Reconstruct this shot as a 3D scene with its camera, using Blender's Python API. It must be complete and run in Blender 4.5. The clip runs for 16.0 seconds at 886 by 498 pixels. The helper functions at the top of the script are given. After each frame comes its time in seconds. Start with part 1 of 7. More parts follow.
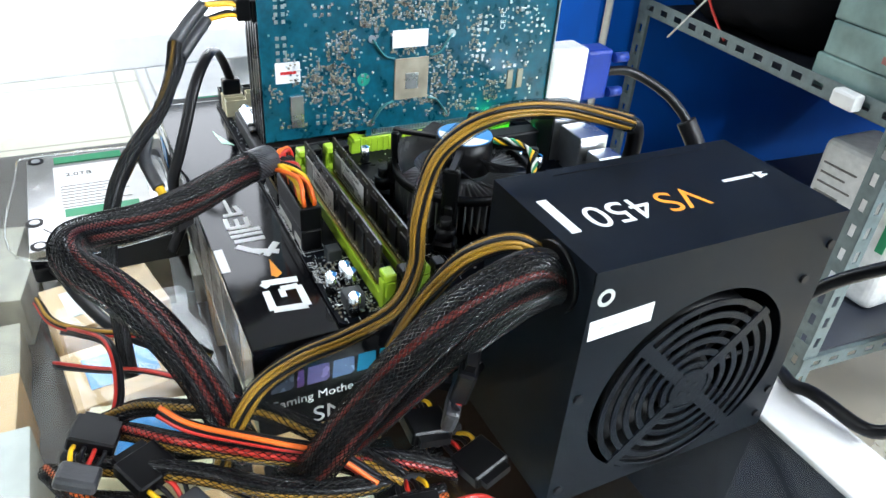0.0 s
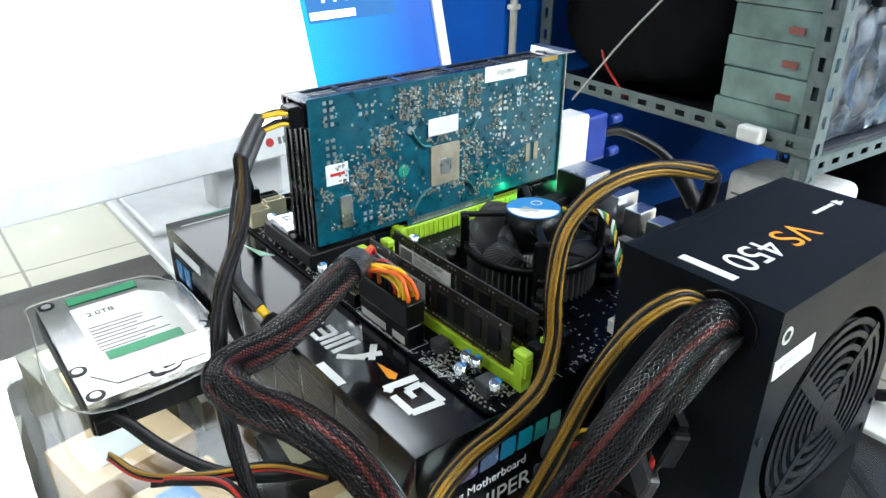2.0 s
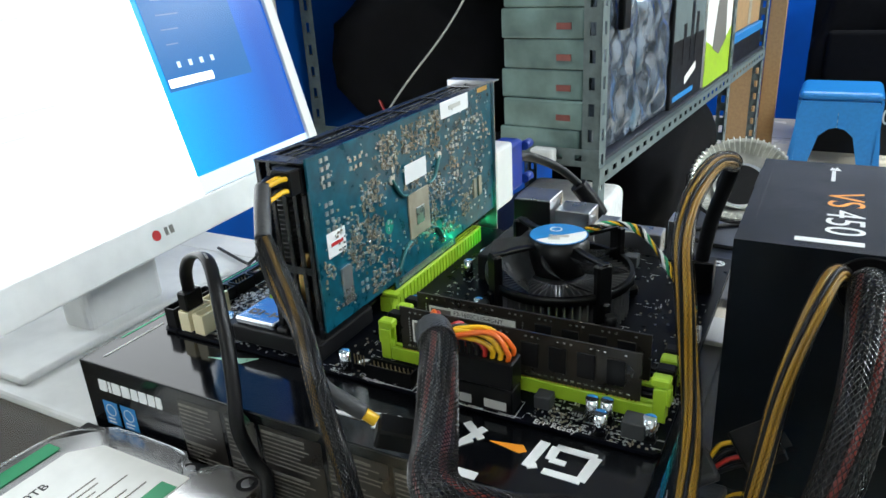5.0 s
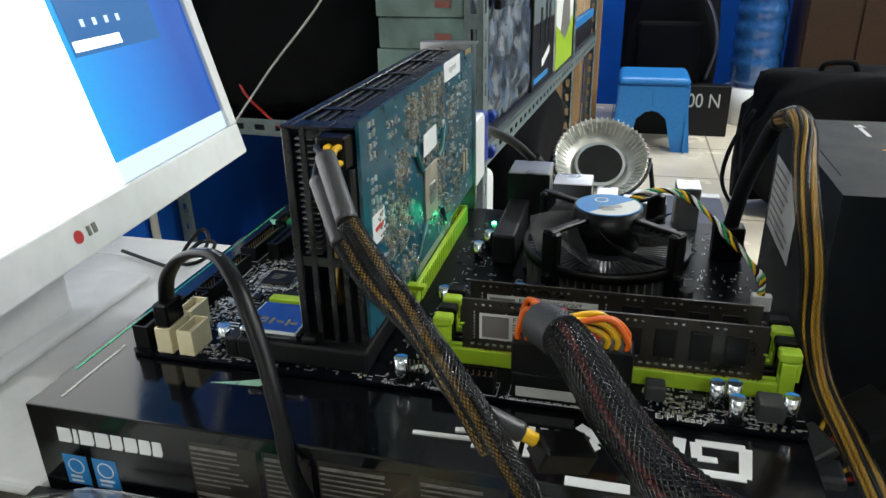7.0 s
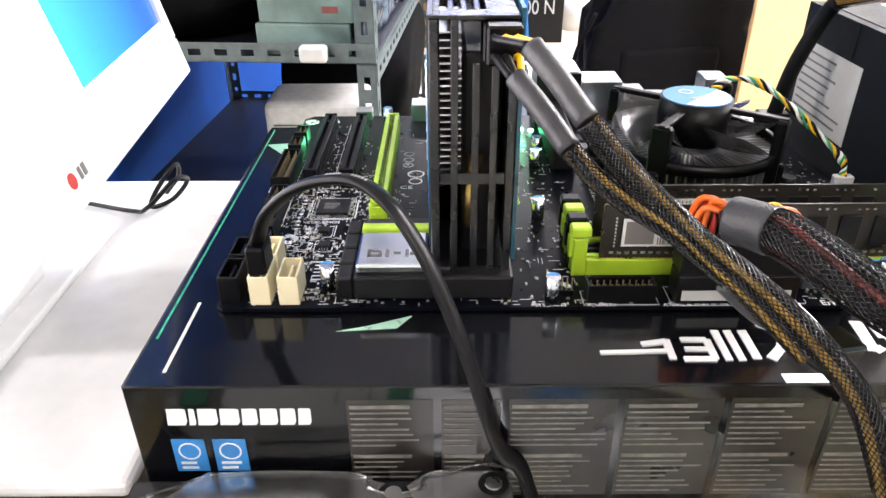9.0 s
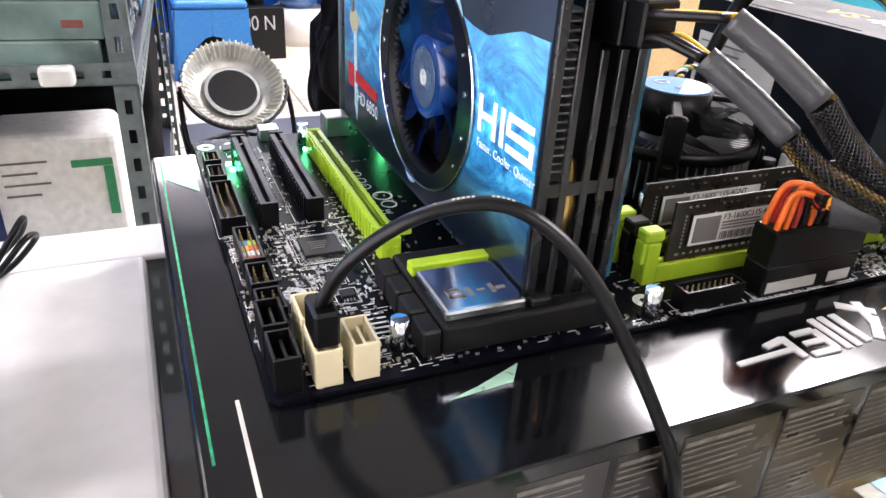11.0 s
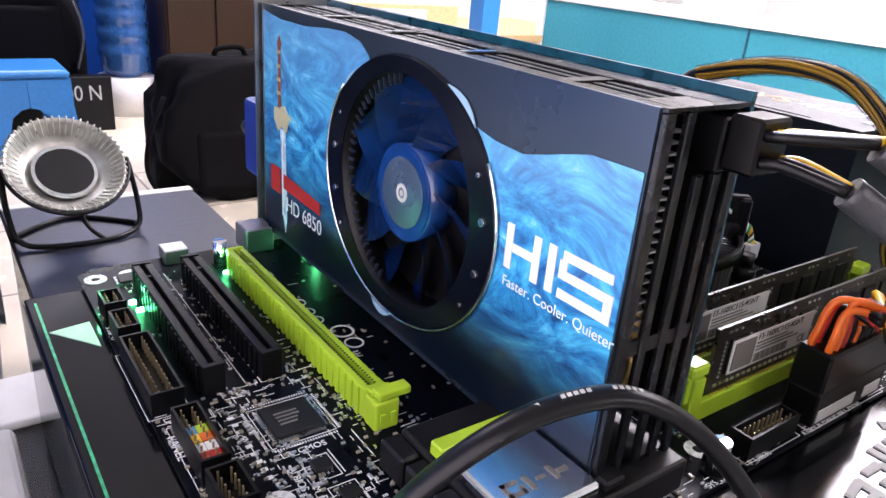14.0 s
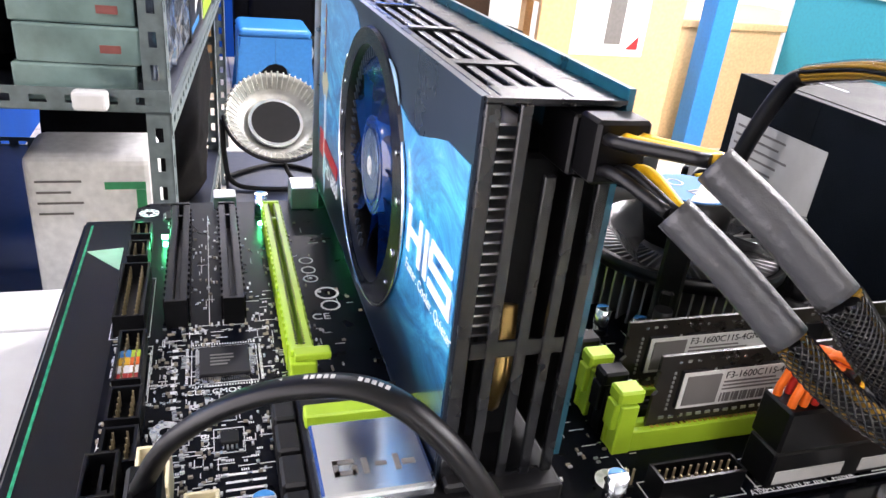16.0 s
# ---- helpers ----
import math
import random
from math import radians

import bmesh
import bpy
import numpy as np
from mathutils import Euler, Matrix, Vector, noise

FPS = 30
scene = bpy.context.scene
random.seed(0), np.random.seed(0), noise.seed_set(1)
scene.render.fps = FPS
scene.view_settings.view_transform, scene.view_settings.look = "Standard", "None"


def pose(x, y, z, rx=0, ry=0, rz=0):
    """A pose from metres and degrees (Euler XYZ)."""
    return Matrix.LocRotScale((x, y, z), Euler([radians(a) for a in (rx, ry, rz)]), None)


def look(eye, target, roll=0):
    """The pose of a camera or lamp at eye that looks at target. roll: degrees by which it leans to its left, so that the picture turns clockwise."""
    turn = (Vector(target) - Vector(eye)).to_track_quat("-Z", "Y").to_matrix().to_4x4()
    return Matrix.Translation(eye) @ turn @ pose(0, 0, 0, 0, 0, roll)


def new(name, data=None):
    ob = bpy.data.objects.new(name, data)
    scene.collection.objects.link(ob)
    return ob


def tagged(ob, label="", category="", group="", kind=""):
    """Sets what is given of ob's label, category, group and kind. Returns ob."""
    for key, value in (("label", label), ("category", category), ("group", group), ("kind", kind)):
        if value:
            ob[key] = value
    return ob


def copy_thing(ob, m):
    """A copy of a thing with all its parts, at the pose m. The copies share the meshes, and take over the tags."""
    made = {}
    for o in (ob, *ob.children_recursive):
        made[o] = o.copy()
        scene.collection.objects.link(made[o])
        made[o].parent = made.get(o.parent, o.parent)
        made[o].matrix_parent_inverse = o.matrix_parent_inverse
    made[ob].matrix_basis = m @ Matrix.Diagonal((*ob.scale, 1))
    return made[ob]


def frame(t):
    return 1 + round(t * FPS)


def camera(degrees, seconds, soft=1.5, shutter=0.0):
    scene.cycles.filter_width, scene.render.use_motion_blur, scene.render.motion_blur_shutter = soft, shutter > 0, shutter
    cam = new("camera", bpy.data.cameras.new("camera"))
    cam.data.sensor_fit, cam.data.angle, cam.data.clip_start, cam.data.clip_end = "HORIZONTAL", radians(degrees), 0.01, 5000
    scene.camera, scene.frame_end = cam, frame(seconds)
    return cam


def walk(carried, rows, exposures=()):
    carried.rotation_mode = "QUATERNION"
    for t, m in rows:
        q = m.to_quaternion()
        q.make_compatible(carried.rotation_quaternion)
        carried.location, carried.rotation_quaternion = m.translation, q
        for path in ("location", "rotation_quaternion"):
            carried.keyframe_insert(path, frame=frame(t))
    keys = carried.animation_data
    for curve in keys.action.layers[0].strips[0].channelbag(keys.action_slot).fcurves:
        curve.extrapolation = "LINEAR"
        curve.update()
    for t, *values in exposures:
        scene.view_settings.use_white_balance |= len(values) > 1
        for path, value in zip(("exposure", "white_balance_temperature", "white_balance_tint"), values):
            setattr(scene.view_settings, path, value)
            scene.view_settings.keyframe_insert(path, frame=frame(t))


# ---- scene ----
cam = camera(63.36, 16.0)
PATH = [
    (0, (0.42207, -0.12117, 0.30438), (0.05475, 0.07925, 0.03069), 4.61),
    (0.5, (0.41635, -0.14324, 0.30209), (0.04878, 0.07243, 0.04060), 3.82),
    (1, (0.40146, -0.16629, 0.30268), (0.03088, 0.06465, 0.05909), 2.04),
    (1.5, (0.38316, -0.19861, 0.30522), (0.01735, 0.05647, 0.07912), 0.85),
    (2, (0.35693, -0.22138, 0.30066), (0.00560, 0.05549, 0.07726), 0.07),
    (2.5, (0.33371, -0.23544, 0.30299), (-0.00326, 0.06725, 0.09127), -1.93),
    (3, (0.30986, -0.25284, 0.29893), (-0.00809, 0.07586, 0.09678), -1.92),
    (3.5, (0.27636, -0.27271, 0.28914), (-0.01372, 0.08331, 0.09140), -2.28),
    (6, (0.14878, -0.29982, 0.26399), (-0.03211, 0.13401, 0.09349), -3.20),
    (6.5, (0.11699, -0.29578, 0.25359), (-0.03316, 0.15414, 0.09539), -2.66),
    (7, (0.06500, -0.28930, 0.25313), (-0.04840, 0.15524, 0.05431), -1.10),
    (7.5, (0.01953, -0.28775, 0.24327), (-0.06020, 0.14478, 0.00544), 0.04),
    (8, (-0.00209, -0.29044, 0.24725), (-0.06589, 0.14064, 0.00209), -1.00),
    (8.5, (-0.03003, -0.29088, 0.24712), (-0.05256, 0.14167, -0.00266), 0.71),
    (9, (-0.06914, -0.27423, 0.23621), (-0.06906, 0.15921, -0.01306), -0.29),
    (11.5, (-0.19874, -0.18191, 0.21049), (0.02333, 0.20490, -0.01548), 5.04),
    (12, (-0.20181, -0.16299, 0.21314), (0.05150, 0.21088, -0.00147), 5.49),
    (12.5, (-0.20155, -0.13944, 0.21737), (0.07331, 0.22484, 0.01304), 4.88),
    (13, (-0.20389, -0.11913, 0.21172), (0.07502, 0.24709, 0.01655), 5.12),
    (13.5, (-0.20697, -0.11562, 0.20935), (0.07405, 0.25063, 0.01728), 5.42),
    (14, (-0.20632, -0.11568, 0.20982), (0.07198, 0.25332, 0.01908), 5.00),
    (14.5, (-0.19858, -0.12108, 0.21058), (0.07450, 0.25382, 0.02382), 5.57),
    (15, (-0.18147, -0.13483, 0.21347), (0.05884, 0.25851, 0.01972), 5.57),
    (15.5, (-0.15267, -0.14384, 0.21345), (0.05206, 0.26427, 0.00966), 5.97),
    (16, (-0.12697, -0.15122, 0.21653), (0.02268, 0.27399, 0.00019), 6.16),
]
EXPOSURES = [(0.0, 0.62, 6200, 14), (1.5, 0.52, 6300, 12), (3.5, 0.22, 6300, 10), (6.0, -0.05, 6600, 10), (7.0, -0.22, 6800, 12), (8.0, 0.78, 6900, 20), (9.0, 1.12, 7100, 25), (11.5, 0.65, 7000, 30), (12.5, 0.42, 6800, 34), (14.5, 0.42, 6800, 34), (16.0, 0.92, 6900, 28)]
walk(cam, [(t, look(eye, target, roll)) for t, eye, target, roll in PATH], EXPOSURES)

# ---- light ----
world = bpy.data.worlds.new("room_air")
scene.world = world
world.use_nodes = True
world.node_tree.nodes["Background"].inputs[0].default_value = (0.75, 0.85, 1.0, 1)
world.node_tree.nodes["Background"].inputs[1].default_value = 0.07


def area_lamp(name, at, aim, size, watts, colour):
    data = bpy.data.lights.new(name, "AREA")
    data.shape, data.size, data.size_y, data.energy, data.color = "RECTANGLE", size[0], size[1], watts, colour
    lamp = new(name, data)
    lamp.matrix_world = look(at, aim)
    return lamp




# ---- materials ----
def material(name, colour, rough=0.5, metal=0.0, vary=0.15, scale=60.0, bump=0.0, bump_scale=400.0, emit=0.0, coat=0.0, spec=0.5):
    m = bpy.data.materials.new(name)
    m.use_nodes = True
    nt = m.node_tree
    b = nt.nodes["Principled BSDF"]
    b.inputs["Roughness"].default_value, b.inputs["Metallic"].default_value = rough, metal
    b.inputs["Coat Weight"].default_value = coat
    b.inputs["Specular IOR Level"].default_value = spec
    tc = nt.nodes.new("ShaderNodeTexCoord")
    n = nt.nodes.new("ShaderNodeTexNoise")
    n.inputs["Scale"].default_value, n.inputs["Detail"].default_value = scale, 6
    nt.links.new(tc.outputs["Object"], n.inputs["Vector"])
    ramp = nt.nodes.new("ShaderNodeMapRange")
    ramp.inputs["From Min"].default_value, ramp.inputs["From Max"].default_value = 0.3, 0.7
    ramp.inputs["To Min"].default_value, ramp.inputs["To Max"].default_value = 1 - vary, 1 + vary
    nt.links.new(n.outputs["Fac"], ramp.inputs["Value"])
    mul = nt.nodes.new("ShaderNodeVectorMath")
    mul.operation = "SCALE"
    mul.inputs[0].default_value = colour
    nt.links.new(ramp.outputs[0], mul.inputs["Scale"])
    nt.links.new(mul.outputs[0], b.inputs["Base Color"])
    rr = nt.nodes.new("ShaderNodeMapRange")
    rr.inputs["To Min"].default_value, rr.inputs["To Max"].default_value = max(rough - 0.1, 0.02), min(rough + 0.1, 1)
    nt.links.new(n.outputs["Fac"], rr.inputs["Value"])
    nt.links.new(rr.outputs[0], b.inputs["Roughness"])
    if bump:
        n2 = nt.nodes.new("ShaderNodeTexNoise")
        n2.inputs["Scale"].default_value, n2.inputs["Detail"].default_value = bump_scale, 4
        nt.links.new(tc.outputs["Object"], n2.inputs["Vector"])
        bp = nt.nodes.new("ShaderNodeBump")
        bp.inputs["Strength"].default_value, bp.inputs["Distance"].default_value = bump, 0.001
        nt.links.new(n2.outputs["Fac"], bp.inputs["Height"])
        nt.links.new(bp.outputs[0], b.inputs["Normal"])
    if emit:
        b.inputs["Emission Color"].default_value = (*colour, 1)
        b.inputs["Emission Strength"].default_value = emit
    return m


BLACK_CARD = material("black_gloss_card", (0.003, 0.0034, 0.0045), 0.10, vary=0.3, scale=30, bump=0.12, bump_scale=22, spec=0.38)
BOARD = material("black_circuit_board", (0.0025, 0.0032, 0.006), 0.3, vary=0.5, scale=90, spec=0.06)
PSU_PAINT = material("black_powder_coat", (0.0035, 0.0055, 0.0085), 0.42, vary=0.3, scale=40, bump=0.3, bump_scale=1800, spec=0.13)
PLASTIC = material("black_plastic", (0.0025, 0.0025, 0.003), 0.35, vary=0.2, spec=0.2)
RUBBER = material("black_cable_jacket", (0.004, 0.004, 0.005), 0.36, vary=0.2, spec=0.25)
GREEN = material("lime_green_plastic", (0.36, 0.56, 0.03), 0.35, vary=0.1)
TEAL_PCB = material("teal_circuit_board", (0.002, 0.068, 0.105), 0.3, vary=0.45, scale=140, coat=0.2)
SHROUD = material("dark_satin_shroud", (0.006, 0.0065, 0.008), 0.26, vary=0.15, spec=0.55)
WHITE = material("white_print", (0.75, 0.76, 0.77), 0.5, vary=0.05)
WHITE_PLASTIC = material("white_plastic", (0.7, 0.7, 0.7), 0.35, vary=0.05)
STEEL = material("brushed_steel", (0.55, 0.56, 0.58), 0.3, 1.0, vary=0.15)
ALU = material("cast_aluminium", (0.5, 0.5, 0.52), 0.35, 0.9, vary=0.15)
SHELF_GREY = material("grey_green_shelf_paint", (0.12, 0.155, 0.16), 0.45, vary=0.2)
BLUE_WALL = material("blue_wall_paint", (0.0, 0.068, 0.36), 0.8, spec=0.15, vary=0.12, scale=6)
DESK = material("pale_desk_laminate", (0.72, 0.70, 0.66), 0.35, vary=0.06, scale=12)
YELLOW = material("yellow_wire", (0.34, 0.18, 0.010), 0.4, vary=0.25)


# ---- mesh helpers ----
def part(name, bm, mat, parent=None, label=""):
    me = bpy.data.meshes.new(name)
    bm.to_mesh(me)
    bm.free()
    for m in (mat if isinstance(mat, (list, tuple)) else [mat]):
        me.materials.append(m)
    ob = new(name, me)
    if parent:
        ob.parent = parent
    if label:
        tagged(ob, label)
    return ob


def thing(name, label, category, group="", kind=""):
    return tagged(new(name), label, category, group, kind)


def add_box(bm, lo, hi, bevel=0.0, seg=2, mat=0, m=None):
    lo, hi = Vector(lo), Vector(hi)
    r = bmesh.ops.create_cube(bm, size=1.0, matrix=Matrix.Translation((lo + hi) / 2) @ Matrix.Diagonal((*(hi - lo), 1)))
    vs = r["verts"]
    fs = list({f for v in vs for f in v.link_faces})
    if bevel:
        es = list({e for v in vs for e in v.link_edges})
        out = bmesh.ops.bevel(bm, geom=es, offset=bevel, segments=seg, affect="EDGES", profile=0.5)
        vs = list({v for f in out["faces"] for v in f.verts} | {v for v in vs if v.is_valid})
        fs = list({f for v in vs for f in v.link_faces})
    for f in fs:
        f.material_index = mat
    if m is not None:
        bmesh.ops.transform(bm, matrix=m, verts=vs)
    return vs


def box(lo, hi, bevel=0.0, seg=2, m=None):
    bm = bmesh.new()
    add_box(bm, lo, hi, bevel, seg, 0, m)
    return bm


def add_cyl(bm, at, r, h, axis="z", seg=24, r2=None, mat=0):
    turn = {"z": Matrix(), "x": pose(0, 0, 0, 0, 90, 0), "y": pose(0, 0, 0, -90, 0, 0)}[axis]
    out = bmesh.ops.create_cone(bm, cap_ends=True, segments=seg, radius1=r, radius2=r if r2 is None else r2, depth=h,
                                matrix=Matrix.Translation(at) @ turn @ Matrix.Translation((0, 0, h / 2)))
    for f in {f for v in out["verts"] for f in v.link_faces}:
        f.material_index = mat
        f.smooth = len(f.verts) == 4
    return out["verts"]


def cyl(at, r, h, axis="z", seg=24, r2=None):
    bm = bmesh.new()
    add_cyl(bm, at, r, h, axis, seg, r2)
    return bm


def spline(points, n=10):
    """A smooth line through the points."""
    p = [Vector(q) for q in points]
    p = [2 * p[0] - p[1]] + p + [2 * p[-1] - p[-2]]
    out = []
    for i in range(1, len(p) - 2):
        a, b, c, d = p[i - 1:i + 3]
        for k in range(n):
            t = k / n
            out.append(0.5 * (2 * b + (c - a) * t + (2 * a - 5 * b + 4 * c - d) * t * t + (3 * b - a - 3 * c + d) * t ** 3))
    out.append(p[-2])
    return out


def frames_along(pts):
    t0 = (pts[1] - pts[0]).normalized()
    up = Vector((0, 0, 1)) if abs(t0.z) < 0.9 else Vector((0, 1, 0))
    nrm = (up - t0 * up.dot(t0)).normalized()
    out = []
    for i, p in enumerate(pts):
        t = (pts[min(i + 1, len(pts) - 1)] - pts[max(i - 1, 0)]).normalized()
        nrm = (nrm - t * nrm.dot(t)).normalized()
        out.append((p, t, nrm, t.cross(nrm)))
    return out


def add_tube(bm, pts, r, seg=8, mat=0, flat=1.0):
    """Sweeps a round (or flattened) section along pts; r may be a list."""
    fr = frames_along(pts)
    rings = []
    for i, (p, t, u, v) in enumerate(fr):
        rad = r[i] if isinstance(r, (list, tuple)) else r
        rings.append([bm.verts.new(p + u * rad * flat * math.cos(a) + v * rad * math.sin(a)) for a in (2 * math.pi * k / seg for k in range(seg))])
    for a, b in zip(rings, rings[1:]):
        for k in range(seg):
            f = bm.faces.new((a[k], a[(k + 1) % seg], b[(k + 1) % seg], b[k]))
            f.smooth, f.material_index = True, mat
    for ring, rev in ((rings[0], True), (rings[-1], False)):
        f = bm.faces.new(ring[::-1] if rev else ring)
        f.material_index = mat


def tube(points, r, seg=8, n=10, flat=1.0):
    bm = bmesh.new()
    add_tube(bm, spline(points, n), r, seg, 0, flat)
    return bm


# ---- more materials ----
def glass_material(name, tint, rough=0.0):
    m = bpy.data.materials.new(name)
    m.use_nodes = True
    b = m.node_tree.nodes["Principled BSDF"]
    b.inputs["Base Color"].default_value = (*tint, 1)
    b.inputs["Transmission Weight"].default_value, b.inputs["Roughness"].default_value, b.inputs["IOR"].default_value = 1, rough, 1.45
    return m


def nebula_material(name):
    """Printed sticker: blue smoke that darkens towards its lower edge."""
    m = bpy.data.materials.new(name)
    m.use_nodes = True
    nt = m.node_tree
    b = nt.nodes["Principled BSDF"]
    b.inputs["Roughness"].default_value, b.inputs["Coat Weight"].default_value, b.inputs["Coat Roughness"].default_value = 0.3, 0.6, 0.12
    tc = nt.nodes.new("ShaderNodeTexCoord")
    mp = nt.nodes.new("ShaderNodeMapping")
    mp.inputs["Scale"].default_value, mp.inputs["Rotation"].default_value = (1, 16, 34), (0.35, 0, 0)
    nt.links.new(tc.outputs["Object"], mp.inputs["Vector"])
    n = nt.nodes.new("ShaderNodeTexNoise")
    n.inputs["Scale"].default_value, n.inputs["Detail"].default_value, n.inputs["Roughness"].default_value, n.inputs["Distortion"].default_value = 1.5, 12, 0.72, 1.7
    nt.links.new(mp.outputs[0], n.inputs["Vector"])
    ramp = nt.nodes.new("ShaderNodeValToRGB")
    e = ramp.color_ramp.elements
    e[0].position, e[0].color = 0.27, (0.001, 0.012, 0.05, 1)
    e[1].position, e[1].color = 0.70, (0.55, 0.85, 0.95, 1)
    for at, col in ((0.38, (0.001, 0.075, 0.26, 1)), (0.49, (0.003, 0.25, 0.56, 1)), (0.59, (0.04, 0.52, 0.82, 1))):
        k = e.new(at)
        k.color = col
    nt.links.new(n.outputs["Fac"], ramp.inputs[0])
    sep = nt.nodes.new("ShaderNodeSeparateXYZ")
    nt.links.new(tc.outputs["Object"], sep.inputs[0])
    low = nt.nodes.new("ShaderNodeMapRange")
    low.interpolation_type = "SMOOTHSTEP"
    low.inputs["From Min"].default_value, low.inputs["From Max"].default_value = 0.090, 0.126
    nt.links.new(sep.outputs["Z"], low.inputs["Value"])
    mix = nt.nodes.new("ShaderNodeMix")
    mix.data_type = "RGBA"
    mix.inputs["A"].default_value = (0.001, 0.004, 0.012, 1)
    nt.links.new(low.outputs[0], mix.inputs["Factor"])
    high = nt.nodes.new("ShaderNodeMapRange")
    high.inputs["From Min"].default_value, high.inputs["From Max"].default_value = 0.132, 0.178
    high.inputs["To Max"].default_value = 0.62
    nt.links.new(sep.outputs["Z"], high.inputs["Value"])
    pale = nt.nodes.new("ShaderNodeMix")
    pale.data_type = "RGBA"
    pale.inputs["B"].default_value = (0.13, 0.33, 0.55, 1)
    nt.links.new(high.outputs[0], pale.inputs["Factor"])
    nt.links.new(ramp.outputs[0], pale.inputs["A"])
    nt.links.new(pale.outputs["Result"], mix.inputs["B"])
    nt.links.new(mix.outputs["Result"], b.inputs["Base Color"])
    return m


def tile_material(name, colour, grout, size):
    m = material(name, colour, 0.25, vary=0.08, scale=5)
    nt = m.node_tree
    b = nt.nodes["Principled BSDF"]
    br = nt.nodes.new("ShaderNodeTexBrick")
    br.offset = 0.0
    br.inputs["Scale"].default_value = 1.0
    br.inputs["Brick Width"].default_value = br.inputs["Row Height"].default_value = size
    br.inputs["Mortar Size"].default_value = 0.006
    br.inputs["Mortar"].default_value = (*grout, 1)
    tc = nt.nodes.new("ShaderNodeTexCoord")
    nt.links.new(tc.outputs["Object"], br.inputs["Vector"])
    src = b.inputs["Base Color"].links[0].from_socket
    for k in ("Color1", "Color2"):
        nt.links.new(src, br.inputs[k])
    nt.links.new(br.outputs["Color"], b.inputs["Base Color"])
    return m


def glow(name, colour, strength):
    m = bpy.data.materials.new(name)
    m.use_nodes = True
    b = m.node_tree.nodes["Principled BSDF"]
    b.inputs["Base Color"].default_value = (0, 0, 0, 1)
    b.inputs["Roughness"].default_value = 0.25
    b.inputs["Emission Color"].default_value, b.inputs["Emission Strength"].default_value = (*colour, 1), strength
    return m


def desktop_glow(name):
    """The blue desktop picture on the screen: cyan below, violet towards one edge."""
    m = glow(name, (0, 0.2, 1), 1.25)
    nt = m.node_tree
    b = nt.nodes["Principled BSDF"]
    tc = nt.nodes.new("ShaderNodeTexCoord")
    sep = nt.nodes.new("ShaderNodeSeparateXYZ")
    nt.links.new(tc.outputs["Object"], sep.inputs[0])
    mr = nt.nodes.new("ShaderNodeMapRange")
    mr.inputs["From Min"].default_value, mr.inputs["From Max"].default_value = 0.07, 0.25
    nt.links.new(sep.outputs["Y"], mr.inputs["Value"])
    r = nt.nodes.new("ShaderNodeValToRGB")
    e = r.color_ramp.elements
    e[0].color, e[1].color = (0.0, 0.52, 1.0, 1), (0.005, 0.10, 0.50, 1)
    k = e.new(0.5)
    k.color = (0.0, 0.26, 0.86, 1)
    nt.links.new(mr.outputs[0], r.inputs[0])
    nt.links.new(r.outputs[0], b.inputs["Emission Color"])
    return m


GLASS = glass_material("clear_glass", (0.93, 0.98, 0.96))
CLEAR = glass_material("clear_plastic", (0.95, 0.97, 0.98), 0.08)
NEBULA = nebula_material("blue_smoke_print")
FLOOR_TILE = tile_material("beige_floor_tile_joints", (0.74, 0.66, 0.52), (0.34, 0.29, 0.22), 0.6)
GREY_METAL = material("grey_metallic_plastic", (0.045, 0.065, 0.095), 0.30, 0.6, vary=0.04, scale=25)
DARK_RED = material("dark_red_wire", (0.16, 0.014, 0.008), 0.4, vary=0.35)
RED_WIRE = material("red_wire", (0.42, 0.02, 0.012), 0.35, vary=0.2)
ORANGE_WIRE = material("orange_wire", (0.75, 0.13, 0.01), 0.35, vary=0.15)
BRIGHT_YELLOW = material("bright_yellow_wire", (0.80, 0.46, 0.01), 0.35, vary=0.1)
BRAID = material("black_braid", (0.004, 0.004, 0.005), 0.15, vary=0.3, spec=0.6)
SHRINK = material("grey_heat_shrink", (0.035, 0.036, 0.04), 0.38, vary=0.3, bump=0.3, bump_scale=500)
GOLD = material("gold_contact", (0.75, 0.5, 0.18), 0.3, 1.0)
SOLDER = material("solder", (0.7, 0.72, 0.72), 0.28, 0.9, vary=0.2)
TAN_PART = material("tan_ceramic", (0.28, 0.25, 0.19), 0.5, vary=0.3)
CHIP = material("chip_epoxy", (0.007, 0.007, 0.008), 0.42, vary=0.2, spec=0.25)
SILK = material("white_silkscreen", (0.82, 0.83, 0.83), 0.6, vary=0.08)
LABEL_GREY = material("pale_grey_label", (0.5, 0.5, 0.48), 0.45, vary=0.1)
PRINT_GREY = material("grey_print", (0.16, 0.15, 0.14), 0.5, vary=0.1)
IVORY = material("ivory_plastic", (0.72, 0.64, 0.42), 0.4, vary=0.06)
ORANGE_PRINT = material("orange_print", (0.85, 0.30, 0.02), 0.5, vary=0.05)
BADGE_BLUE = material("blue_print", (0.02, 0.22, 0.55), 0.4, vary=0.1)
RED_PRINT = material("red_print", (0.5, 0.02, 0.02), 0.4, vary=0.1)
GREEN_PRINT = material("green_print", (0.02, 0.28, 0.12), 0.45, vary=0.1)
# Green here is the board LEDs' reflection, painted into the foil's colour.
LED_SHEEN_FOIL = material("green_led_sheen_foil", (0.01, 0.42, 0.20), 0.35, 0.6, vary=0.5, scale=300)
